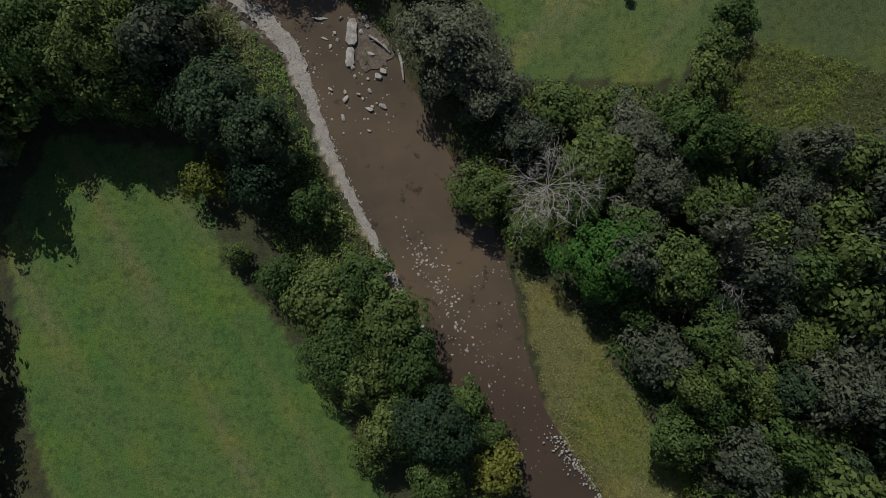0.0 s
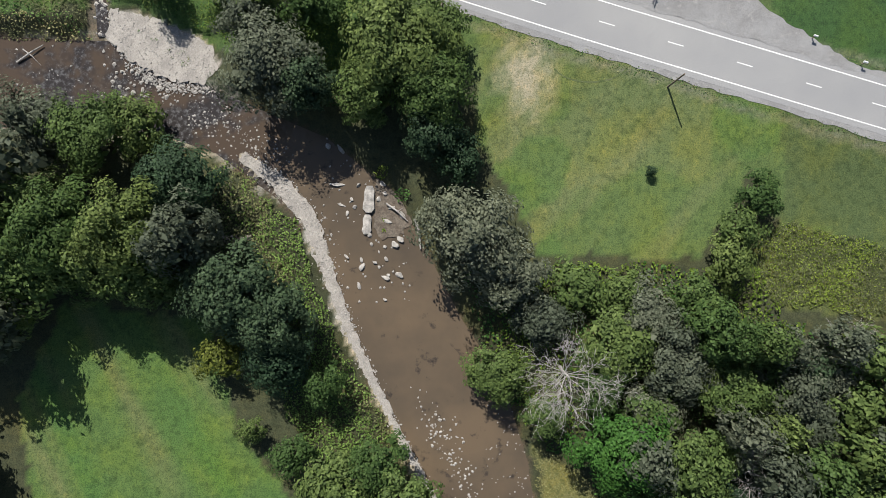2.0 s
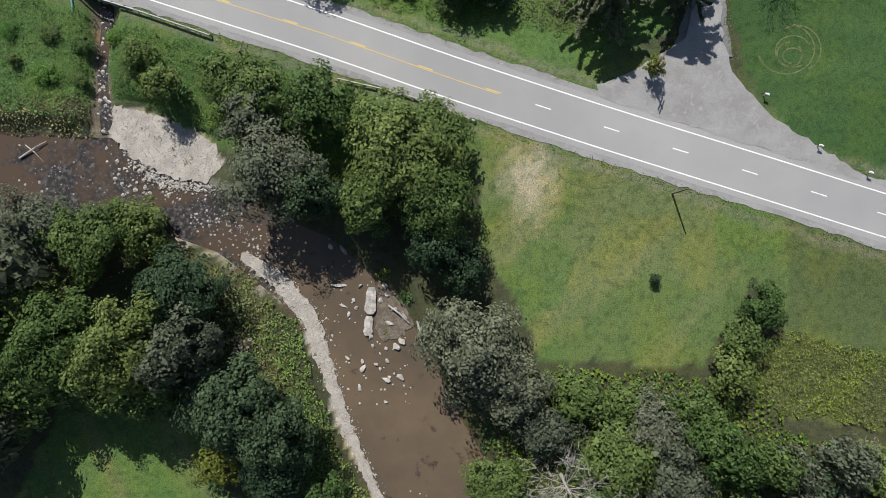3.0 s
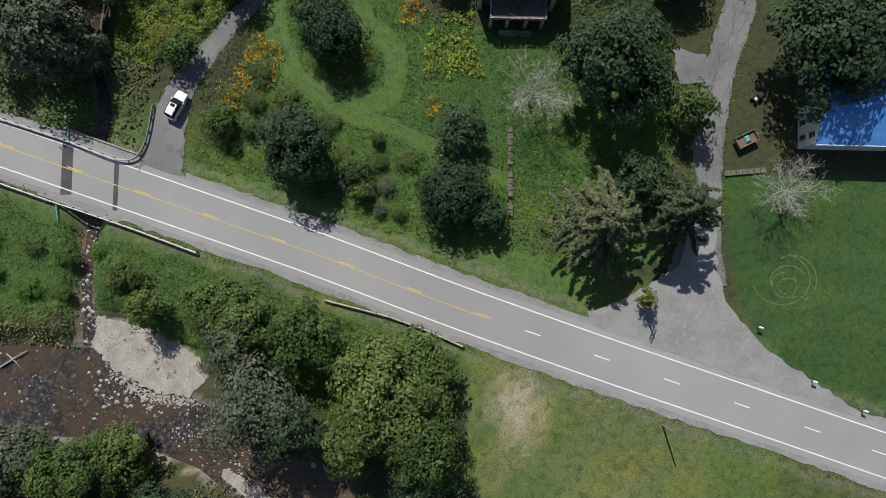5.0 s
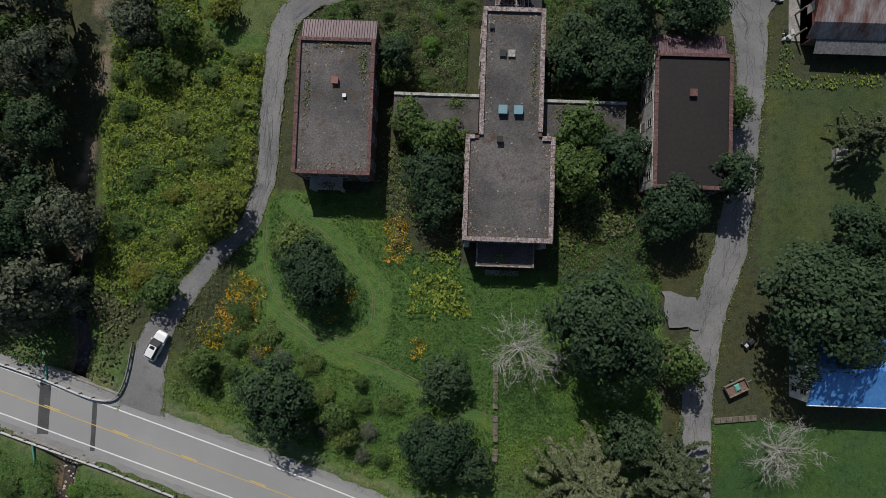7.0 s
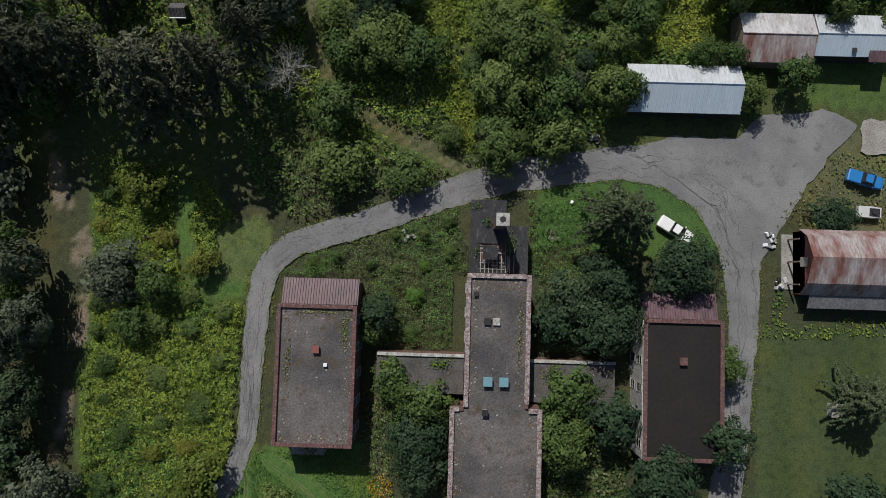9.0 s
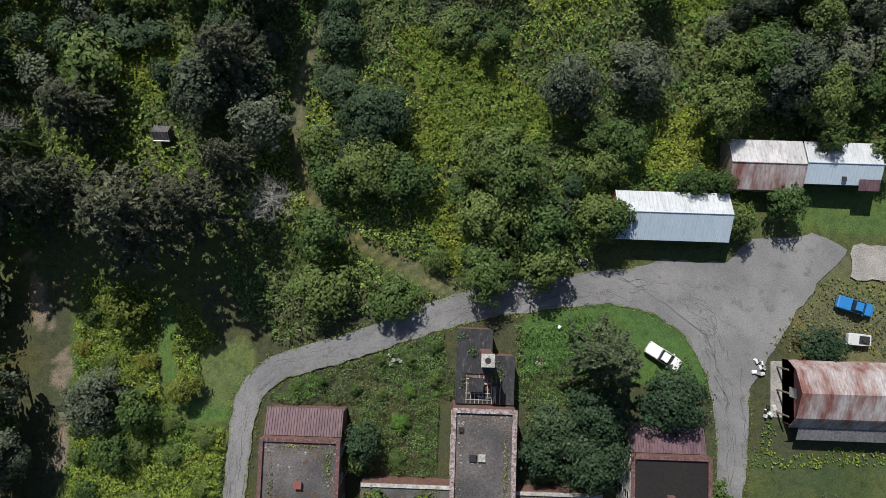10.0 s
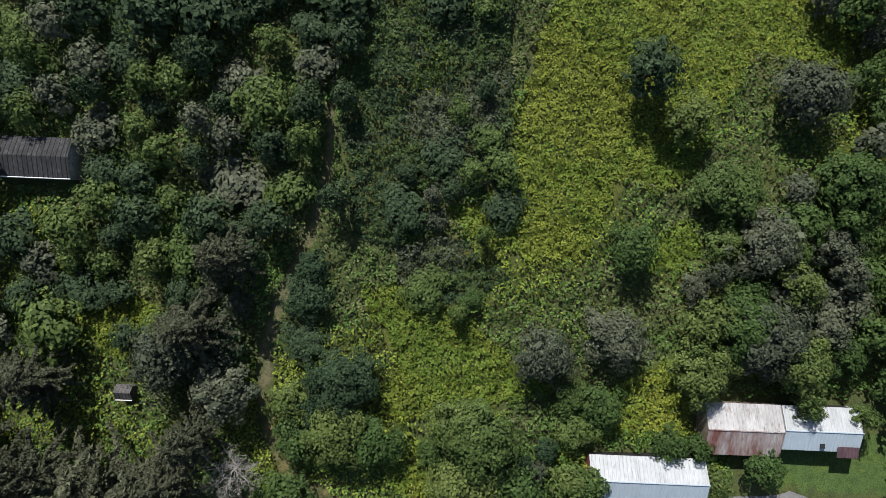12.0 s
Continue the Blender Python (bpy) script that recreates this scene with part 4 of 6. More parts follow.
def grove_fill(outline, spacing, kinds, r_range, h_range, seed, clear=(), single=lambda x, y: True, clumps=0.0, bare=0.12, tries=1600):
    """Trees scattered through a wood, clear of tracks and of one another; far ones go into one canopy."""
    rnd = random.Random(seed)
    xs, ys = [p[0] for p in outline], [p[1] for p in outline]
    placed, canopy = [], {}
    for _ in range(tries):
        x, y = rnd.uniform(min(xs), max(xs)), rnd.uniform(min(ys), max(ys))
        r = rnd.uniform(*r_range)
        if not inside(outline, np.array(x), np.array(y)):
            continue
        if any(near_line(c, np.array(x), np.array(y)) < r * 0.7 for c in clear):
            continue
        if any((x - a) ** 2 + (y - b) ** 2 < (spacing * 0.5 * (r + q)) ** 2 for a, b, q in placed):
            continue
        if any(inside(o, np.array(x), np.array(y)) for o in LIME) and rnd.random() > bare:
            continue
        if clumps and float(waves(np.array(x), np.array(y), clumps, seed + 3)) < -0.05:
            continue
        if any(x0 - 2 < x < x1 + 2 and y0 - 4 < y < y1 + 2 for x0, x1, y0, y1 in FOOTPRINTS):
            continue
        placed.append((x, y, r))
        h, kind = rnd.uniform(*h_range), rnd.choice(kinds)
        if single(x, y):
            tree(x, y, r, h, kind)
        else:
            canopy.setdefault(kind, []).append((x, y, r, h))
    for kind, spots in canopy.items():
        verts = []
        for k, (x, y, r, h) in enumerate(spots):
            p, n, s, rng = crown_points(kind, 300 + k % 9, 0.24)
            a = rnd.uniform(0, 6.28)
            turn = np.array([[math.cos(a), -math.sin(a), 0], [math.sin(a), math.cos(a), 0], [0, 0, 1]])
            q = leaf_sheet(p, n, s, rng) @ turn.T * [r / 4.6, r / 4.6, h / 9.2] + [x, y, ground_z(x, y)]
            verts.append(q)
        ob = new("woodland_canopy", leaf_mesh("woodland_canopy", np.concatenate(verts), LEAF[kind]))
        tagged(ob, "dense leafy woodland canopy on the valley side", "woodland", kind="stuff")


def thicket(name, label, outline, kinds, density, tall, seed, clear=(), size=(0.16, 0.34), patch=0.12, holes=()):
    """Low growth over an outline: leaves on a mounded surface, kinds in patches."""
    rng = np.random.RandomState(seed)
    o = np.array(outline, float)
    lo, hi = o.min(0), o.max(0)
    n = int(np.prod(hi - lo) * density)
    x, y = rng.uniform(lo[0], hi[0], n), rng.uniform(lo[1], hi[1], n)
    jx, jy = x + 1.0 * waves(x, y, 0.9, seed + 1), y + 1.0 * waves(x, y, 0.9, seed + 2)
    keep = inside(outline, jx, jy)
    for hole in holes:
        keep &= ~inside(hole, jx, jy)
    for line in clear:
        keep &= near_line(line, x, y) > 0.25 + 0.3 * waves(x, y, 1.5, 4)
    for box in FOOTPRINTS:
        keep &= ~((x > box[0]) & (x < box[1]) & (y > box[2]) & (y < box[3]))
    x, y = x[keep], y[keep]
    n = len(x)

    def mound(x, y):
        return tall * (0.5 + 0.3 * waves(x, y, 0.55, seed + 5) + 0.3 * waves(x, y, 1.7, seed + 6))

    m = mound(x, y)
    gx, gy = (mound(x + 0.2, y) - m) / 0.2, (mound(x, y + 0.2) - m) / 0.2
    z = height(x, y) + np.maximum(m, 0.05) * rng.uniform(0.8, 1.0, n) + 0.04
    nrm = np.stack([-gx, -gy, np.ones(n)], 1) + rng.normal(size=(n, 3)) * 0.3
    verts = leaf_sheet(np.stack([x, y, z], 1), nrm, rng.uniform(size[0], size[1], n), rng)
    me = leaf_mesh(name, verts, LEAF[kinds[0]])
    pick = waves(x, y, patch, seed + 9) * 0.75 + 0.5 + rng.normal(size=n) * 0.12
    for k in kinds[1:]:
        me.materials.append(LEAF[k])
    me.polygons.foreach_set("material_index", np.clip((pick * len(kinds)).astype(np.int32), 0, len(kinds) - 1))
    tagged(new(name, me), label, "undergrowth", kind="stuff")


FOOTPRINTS = [(-31, -19.4, 6.5, 32), (-6.4, 6.5, -4, 33.4), (-4.2, 4.5, 33, 44.2), (20.3, 31.8, 8, 31.4), (-17, -4, 15.5, 21.6), (5.8, 17.4, 15, 21.2), (18.5, 35, 57.5, 64.5), (34.5, 56.4, 65.2, 72.6), (43, 62, 30.5, 41.5), (54.4, 66, 52.9, 58), (-66, -54, 99.5, 106), (-49.5, -46.5, 69, 72.5)]
DRIVE_EDGE = [(x, y, w + 0.1) for x, y, w in DRIVE]
grove_fill([(22, -100), (60, -101), (72, -104), (72, -162), (32, -162), (22, -141), (14, -124)], 1.12, "gggmmmd", (3.2, 6), (5, 15), 3, single=lambda x, y: x < 46 and y > -148)
grove_fill([(-88, -72), (-72, -72), (-70, -96), (-78, -104), (-88, -104)], 1.1, "mmg", (4, 6), (12, 18), 4, single=lambda x, y: False)
grove_fill([(-90, -118), (-80, -118), (-77, -150), (-74, -165), (-90, -165)], 1.2, "mdg", (3, 5), (6, 9), 5, single=lambda x, y: False)
grove_fill([(-88, -8), (-65, -10), (-64, 8), (-62, 30), (-66, 52), (-68, 78), (-88, 78)], 1.35, "gmmdg", (2.4, 4.8), (5, 11), 6, [CREEK, OLD_BED], single=lambda x, y: x > -68 and y < 40)
grove_fill([(-82, 78), (-24, 78), (-18, 96), (-16, 142), (-82, 142)], 1.3, "mddgd", (2.0, 5.0), (2.6, 7), 8, [TRACK], single=lambda x, y: x > -44 and y < 92)
grove_fill([(-16, 52), (-4, 52), (12, 56), (16, 66), (30, 78), (16, 84), (8, 96), (2, 112), (4, 150), (-14, 150), (-20, 90), (-26, 70)], 1.3, "mmddg", (1.4, 3.8), (2.2, 4.6), 9, [TRACK], single=lambda x, y: y < 90, clumps=0.12)
grove_fill([(30, 78), (62, 76), (70, 100), (70, 142), (44, 142), (52, 110), (30, 88)], 1.25, "mmgmg", (2.0, 4.6), (3.2, 8), 10, single=lambda x, y: y < 96 and x < 56, clumps=0.1)
grove_fill([(62, 62), (74, 64), (74, 100), (62, 90)], 1.2, "dgm", (4, 6), (9, 12), 12, single=lambda x, y: False)

grove_fill([(-60, -4), (-52, -9), (-40, 4), (-39, 28), (-46, 34), (-60, 46)], 3.0, "mymm", (1.2, 2.4), (1.0, 2.0), 15, [GLADE, OLD_BED, DRIVE_EDGE])
grove_fill([(-32, 33.5), (-19, 39), (-6, 44.5), (-5, 23), (-18, 23), (-18.5, 32)], 3.6, "mbm", (0.8, 1.7), (1.2, 2.0), 16, [DRIVE_EDGE])
grove_fill([(-46, -22), (-40, -8), (-37, -14), (-20, -20.5), (-5, -26), (-2, -34), (-12, -36), (-28, -30)], 2.2, "mmgm", (1.2, 2.4), (0.9, 1.7), 17, [LOOP, SPUR])
grove_fill([(-84, -34), (-67, -39), (-57, -40), (-55, -47), (-62, -46), (-84, -47)], 2.8, "mbm", (1.1, 2.4), (0.8, 1.6), 18, [CREEK])

PATHS = [DRIVE_EDGE, LOOP, SPUR, TRACK, GLADE]
thicket("vine_bank", "yellow-green vines smothering the bank beside the driveway", [(-61, -8), (-55, -12), (-50, -8), (-40, 2), (-38, 9), (-38, 30), (-36, 37), (-44, 46), (-60, 50), (-61, 20)], ["vine", "lime", "vine", "weed", "lime", "vine"], 24, 1.6, 31, PATHS + [CREEK, OLD_BED], (0.12, 0.25), holes=[GLADE_LAWN])
thicket("creek_brush", "tangled brush along the creek above the bridge", [(-80, -18), (-66, -22), (-58, -23), (-56, -16), (-54, -10), (-60, -6), (-80, -6)], ["olive", "weed", "vine"], 7, 0.8, 32, [CREEK])
thicket("front_weeds", "knee-high weeds over the old school lawn", [(-49, -25), (-47, -10), (-40, -3), (-37, 6), (-18, 8), (-17, 0), (6, -4), (8, 10), (19, 7), (24, -5), (23, -26), (13, -40), (-2, -36), (-10, -38), (-30, -31)], ["weed", "weed", "vine", "olive"], 26, 0.75, 33, PATHS, (0.07, 0.17))
thicket("bright_vines", "bright green vines below the school's front wall", [(-13, -4), (-7, 0), (-6.5, -5), (-4, -12), (-14, -12)], ["weed", "vine"], 10, 0.9, 34, PATHS)
thicket("courtyard_brush", "leafy brush filling the yard between school wings", [(-33, 33), (-19.5, 40), (-6.5, 45.5), (-4, 34), (-4.5, 22), (-19, 22), (-19, 32), (-31, 32.3)], ["weed", "olive", "weed", "vine"], 28, 1.8, 35, PATHS, (0.08, 0.18))
thicket("court_growth", "dark leafy growth between the brick wings", [(-19.5, 5), (-6.4, -1), (-6.4, 15.5), (-19.5, 15.5)], ["weed", "olive"], 14, 1.2, 36, (), (0.1, 0.24))
thicket("east_court_brush", "dense brush in the eastern school courtyard", [(4.6, 22), (4.6, 44), (16, 47), (20, 40), (20, 22)], ["weed", "olive", "weed", "weed"], 26, 1.2, 37, PATHS, (0.08, 0.18))
thicket("east_court_growth", "dense brush beside the school's east link", [(6.5, -2), (6.5, 15), (20, 15), (20, 2)], ["weed", "olive"], 8, 1.0, 38)
for k, patch in enumerate(LIME):
    thicket("hill_vines", "yellow-green vines covering the hillside", patch, ["vine", "lime", "vine", "lime"], 20, 1.2, 139 + k, [TRACK, DRIVE_EDGE], (0.15, 0.3))
thicket("hill_brush", "mixed green brush on the shady hillside", [(-75, 57), (-40, 57), (-36, 44), (-30, 41), (-12, 47), (-4, 50), (8, 52.5), (16, 55), (18, 65), (34, 66), (34, 73), (60, 74), (75, 100), (75, 150), (-75, 150)], ["weed", "m", "olive", "weed", "vine"], 11, 2.0, 40, [TRACK, DRIVE_EDGE], (0.15, 0.32), holes=LIME + DEEP)
for k, patch in enumerate(DEEP):
    thicket("dark_brush", "dark green waist-high brush on the hillside", patch, ["d", "m", "d", "g"], 22, 2.6, 152 + k, [TRACK], (0.13, 0.28), 0.3)
thicket("verge_growth", "green weeds between the road and the river trees", [(-100, -26), (-80, -31), (-60, -37.5), (-40, -43), (-26, -48), (-10, -54), (-6, -58), (-10, -66), (-30, -66), (-42, -57), (-55, -50), (-62, -48), (-100, -52)], ["weed", "weed", "vine", "weed"], 22, 0.7, 41, [CREEK], (0.07, 0.17))
thicket("west_bank_growth", "bright bank growth above the pale gravel", [(-46, -73.5), (-39.5, -78.5), (-34.2, -84.5), (-31.4, -92), (-28.4, -100), (-24.5, -108), (-19.5, -117), (-13.5, -128), (-5, -142), (2, -155), (-12, -155), (-22, -138), (-32, -122), (-38, -106), (-43, -93), (-50, -82)], ["weed", "weed", "olive", "weed"], 14, 0.9, 42, [STRIP_WEST], (0.12, 0.26))
thicket("east_understory", "brush under the trees east of the river", [(-10, -90), (4, -90), (28, -91), (36, -90), (40, -99), (70, -106), (70, -170), (28, -160), (20, -139), (9, -122), (1, -115), (-4, -106)], ["weed", "olive", "weed", "vine"], 6, 1.0, 43, [RIVER])
thicket("meadow_vines", "yellow-green vines over the meadow corner", MEADOW, ["olive", "vine", "olive", "vine"], 36, 0.7, 44, (), (0.09, 0.2))
thicket("bank_grass", "dry yellow-green grass on the river's east bank", STRIP_EAST, ["dry", "dry", "vine"], 22, 0.4, 45, [RIVER], (0.07, 0.16))
thicket("barn_weeds", "weeds and scrub round the rusty barn", [(41, 41), (46, 48), (52, 53), (54.5, 53), (70, 52), (70, 42), (44, 42)], ["weed", "olive", "vine"], 5, 0.5, 46, PATHS, (0.12, 0.26))
thicket("barn_front_weeds", "green weeds at the barn's corner", [(38.5, 25), (42.8, 34), (42.8, 27), (60, 28), (60, 25.5)], ["weed", "vine"], 7, 0.5, 47, PATHS, (0.12, 0.26))
thicket("shed_vines", "vines climbing against the long metal shed", [(14, 56), (18.4, 57), (18.4, 66), (35, 66), (38, 57), (40, 61), (40, 66), (34, 68), (14, 68)], ["vine", "weed"], 10, 1.6, 48, PATHS)
for k, (x, y, r) in enumerate(((-38.2, -8.4, 2.2), (-42.6, -14.8, 2.0), (-39.6, -11.5, 2.6), (-16.2, 1.6, 1.6), (-16.0, -1.2, 1.8), (-23.3, -8.6, 1.4), (-25.8, -11.8, 1.2), (-12.5, -16.2, 1.3), (-36, -17, 1.6), (14.5, -30, 0.8))):
    ring = [(x + 1.35 * r * math.cos(a), y + 1.35 * r * math.sin(a)) for a in np.linspace(0, 6.28, 9)[:-1]]
    thicket("goldenrod_patch", "orange-yellow goldenrod in bloom among weeds", ring, ["gold", "gold", "olive", "gold"], 18, 1.5, 60 + k, (), (0.09, 0.2), 0.8)
thicket("shore_scrub", "dry scrub and weeds on the stony shore", [(-95, -50.5), (-67, -48), (-66, -54.5), (-95, -55)], ["olive", "dry", "weed", "olive"], 10, 0.5, 81, [CREEK], (0.1, 0.24), 0.4)
r_bar = random.Random(41)
for k in range(9):
    x, y = r_bar.uniform(-61, -49), 0
    y = -50.6 - 0.42 * (x + 61) - r_bar.uniform(1.6, 5.0)
    ring = [(x + 0.7 * math.cos(a), y + 0.55 * math.sin(a)) for a in np.linspace(0, 6.28, 8)[:-1]]
    thicket("bar_weeds", "small dark weed tuft on the gravel bar", ring, ["olive", "weed"], 14, 0.5, 170 + k, (), (0.07, 0.16), 0.5)
thicket("plume_reeds", "pale dry plume reeds behind the bank", [(-45, -85.5), (-40.5, -86), (-40.5, -88.5), (-44, -89)], ["plume"], 14, 4.5, 80, (), (0.12, 0.3))


def edge_tufts(name, label, line, kinds, per_metre, seed, size=(0.07, 0.18), reach=0.3):
    """Ragged grass creeping over both rims of a paved strip: line has x, y and half width."""
    rng = np.random.RandomState(seed)
    p = np.array(smooth(line, 0.5, 4))
    way = np.gradient(p[:, :2], axis=0)
    way /= np.linalg.norm(way, axis=1)[:, None]
    pick = rng.randint(0, len(p), int(len(p) * per_metre))
    side = rng.choice([-1.0, 1.0], len(pick))
    creep = 0.35 * waves(p[pick, 0] + 5 * side, p[pick, 1], 1.1, seed)
    off = side * (p[pick, 2] + np.maximum(creep, -0.15) + reach * np.abs(rng.normal(size=len(pick))) + 0.1)
    x = p[pick, 0] - way[pick, 1] * off + rng.normal(size=len(pick)) * 0.25
    y = p[pick, 1] + way[pick, 0] * off + rng.normal(size=len(pick)) * 0.25
    keep = ~inside(MOUTH, x, y) & ~inside(LOT, x, y) & (near_line(DRIVE, x, y) > -0.3)
    x, y = x[keep], y[keep]
    n = len(x)
    z = np.maximum(height(x, y), -0.2) + rng.uniform(0.08, 0.18, n)
    verts = leaf_sheet(np.stack([x, y, z], 1), rng.normal(size=(n, 3)) * 0.4 + [0, 0, 1], rng.uniform(*size, n), rng)
    me = leaf_mesh(name, verts, LEAF[kinds[0]])
    for k in kinds[1:]:
        me.materials.append(LEAF[k])
    me.polygons.foreach_set("material_index", rng.randint(0, len(kinds), n).astype(np.int32))
    tagged(new(name, me), label, "grass verge", kind="stuff")


edge_tufts("driveway_grass", "ragged grass creeping over the driveway's rims", DRIVE, ["weed", "olive", "vine"], 14, 71, (0.06, 0.15), 0.22)
edge_tufts("road_verge_grass", "ragged grass and dry stalks along the road's gravel shoulder", [(x, y, 5.0) for x, y in ROAD[1:-1]], ["weed", "dry", "weed"], 10, 72, (0.06, 0.14), 0.4)


# ---- stones ----
def stone_mesh(seed):
    rng = np.random.RandomState(seed)
    bm = bmesh.new()
    bmesh.ops.create_icosphere(bm, subdivisions=2, radius=1.0)
    cuts = rng.normal(size=(11, 3))
    cuts /= np.linalg.norm(cuts, axis=1)[:, None]
    for v in bm.verts:
        for c in cuts:
            d = v.co.dot(Vector(c)) - 0.5
            if d > 0:
                v.co -= Vector(c) * d
    s = Shape()
    bm.verts.index_update()
    s.put([v.co for v in bm.verts], [[v.index for v in f.verts] for f in bm.faces])
    bm.free()
    return s.mesh("boulder", STONE)


STONES = [stone_mesh(k) for k in range(6)]
stone_rng = random.Random(9)


def boulder(x, y, a, b, turn=None, z=None, label="pale broken boulder lying in the shallow river"):
    ob = new("boulder", stone_rng.choice(STONES))
    z = -2.5 + 0.12 * a if z is None else z
    ob.matrix_world = pose(x, y, z, stone_rng.uniform(-15, 15), stone_rng.uniform(-15, 15), stone_rng.uniform(0, 360) if turn is None else turn) @ Matrix.Diagonal((a, b, min(a, b) * 0.7, 1))
    tagged(ob, label, "boulder", "boulders in the river")


for x, y, a, b in ((-24.6, -77.8, 0.6, 0.45), (-25.7, -80.1, 0.6, 0.4), (-25.2, -81.4, 0.5, 0.4), (-22.6, -87.1, 0.5, 0.45), (-20.5, -87.6, 0.5, 0.4), (-19, -87.3, 0.9, 0.75), (-18, -86.5, 0.8, 0.9), (-24.3, -89.6, 0.5, 0.35),
                   (-24.3, -90.7, 0.55, 0.85), (-26.6, -89.1, 0.55, 0.3), (-22.1, -90, 0.6, 0.4), (-20.2, -89.6, 0.6, 0.35), (-20.6, -92.4, 0.45, 0.9), (-18.2, -92, 0.75, 0.8), (-24.7, -93.8, 0.4, 0.8)):
    boulder(x, y, a, b)
for x, y, a, b in ((-20.6, -95.9, 0.4, 0.4), (-19.9, -83.6, 1.2, 0.4), (-19.3, -81.4, 1.1, 0.35), (-17.7, -82.7, 0.9, 0.6), (-20.8, -77.6, 0.6, 0.8), (-27.9, -77.8, 0.5, 1.5), (-27.4, -80.9, 0.3, 0.9), (-29.2, -71.6, 0.6, 0.6),
                   (-27.4, -72.1, 0.6, 1.1), (-19.9, -92, 0.4, 0.35), (-21.5, -90.7, 0.4, 0.3), (-23, -85.8, 0.5, 0.5), (-21.3, -80.2, 0.6, 0.5), (-20.4, -79.2, 0.5, 0.7), (-26.3, -82.2, 0.35, 0.6)):
    boulder(x, y, a, b)
def broken_slab(points, width, z, label, seed):
    """A long cracked block with an uneven top."""
    r = np.random.RandomState(seed)
    line = along(points, 0.6)
    v, f = [], []
    for k, (x, y) in enumerate(line):
        w = width * r.uniform(0.8, 1.05) * (0.6 if k in (0, len(line) - 1) else 1)
        t = z + r.uniform(-0.1, 0.12)
        v += [(x - w, y, -2.9), (x - w * 0.92, y, t - 0.12), (x - w * 0.3, y, t + r.uniform(-0.05, 0.1)), (x + w * 0.4, y, t + r.uniform(-0.08, 0.06)), (x + w * 0.95, y, t - 0.15), (x + w, y, -2.9)]
    for k in range(len(line) - 1):
        f += [(6 * k + j, 6 * k + j + 1, 6 * k + j + 7, 6 * k + j + 6) for j in range(5)]
    f += [tuple(reversed(range(6))), tuple(range(len(v) - 6, len(v)))]
    tagged(part("broken_slab", Shape().put(v, f), STONE), label, "boulder", "boulders in the river")


broken_slab([(-22.8, -78.0), (-23.0, -81.0), (-23.0, -82.2)], 0.95, -1.95, "large pale broken concrete slab standing in the river", 1)
broken_slab([(-23.2, -82.5), (-23.4, -85.6)], 0.8, -2.05, "pale cracked concrete slab beside the river island", 2)
tagged(part("river_island", sheet([(-22, -77), (-20.5, -76.5), (-17.5, -79), (-16.3, -84), (-18.5, -86), (-21.8, -86.3), (-22.2, -81)], -2.38, 0.6, 0.4, 8), surface("wet_silt", (0.13, 0.1, 0.075), (0.19, 0.16, 0.125), 4.0, 0.8, 0.9)), "low silty island among broken slabs", "island", kind="structure")
for k, (x, y, r) in enumerate(((-20.8, -84.3, 1.2), (-21.0, -76.0, 1.3), (-17.8, -79.6, 1.5))):
    ring = [(x + r * math.cos(a), y + r * math.sin(a)) for a in np.linspace(0, 6.28, 9)[:-1]]
    thicket("island_grass", "bright green grass tuft on the river island", ring, ["weed", "vine"], 16, 1.2, 90 + k, (), (0.1, 0.24), 0.5)


def pebbles(name, label, spots, seed):
    """Joined small stones: x, y, z and size of each."""
    rng = np.random.RandomState(seed)
    octa = np.array([(1, 0, 0), (0, 1, 0), (-1, 0, 0), (0, -1, 0), (0, 0, 0.8), (0.7, 0.7, 0.35), (-0.7, 0.6, 0.4)], float)
    tri = [(0, 5, 4), (5, 1, 4), (1, 6, 4), (6, 2, 4), (2, 3, 4), (3, 0, 4)]
    v, f = [], []
    for x, y, z, r in spots:
        a = rng.uniform(0, 6.28)
        t = np.array([[math.cos(a), -math.sin(a), 0], [math.sin(a), math.cos(a), 0], [0, 0, 1]])
        n = len(v)
        v += ((octa * rng.uniform(0.7, 1.2, (7, 1)) * [r * rng.uniform(0.6, 1), r, r * 0.7]) @ t.T + [x, y, z]).tolist()
        f += [tuple(n + i for i in q) for q in tri]
    me = bpy.data.meshes.new(name)
    me.from_pydata(v, [], f)
    me.materials.append(STONE)
    tagged(new(name, me), label, "stones", kind="stuff")


rng = np.random.RandomState(77)
spots = []
for cx, cy, ln, n in ((-12.5, -116, 7, 70), (-9.5, -121, 6, 50), (-8, -127, 8, 60)):
    for _ in range(n):
        u = rng.normal() * ln * 0.5
        spots.append((cx + 0.45 * u + rng.normal() * 1.3, cy - u + rng.normal() * 0.8, -2.5, rng.uniform(0.08, 0.3)))
for _ in range(110):
    spots.append((rng.uniform(-30, -16), rng.uniform(-97, -68), -2.5, rng.uniform(0.07, 0.28)))
for _ in range(170):
    x = rng.uniform(-80, -40)
    spots.append((x, -61.5 - 0.22 * max(0, x + 60) + rng.normal() * 3.2, -2.5, 0.05 + 0.25 * rng.rand() ** 3))
for _ in range(240):
    spots.append((rng.normal(-57, 4.5), rng.normal(-60.8, 2.2), -2.46, 0.06 + 0.36 * rng.rand() ** 2))
for _ in range(200):
    spots.append((rng.uniform(-5, 5), rng.uniform(-150, -112), -2.5, rng.uniform(0.06, 0.16)))
pebbles("river_stones", "scattered pale stones in the shallow brown water", spots, 1)
spots = []
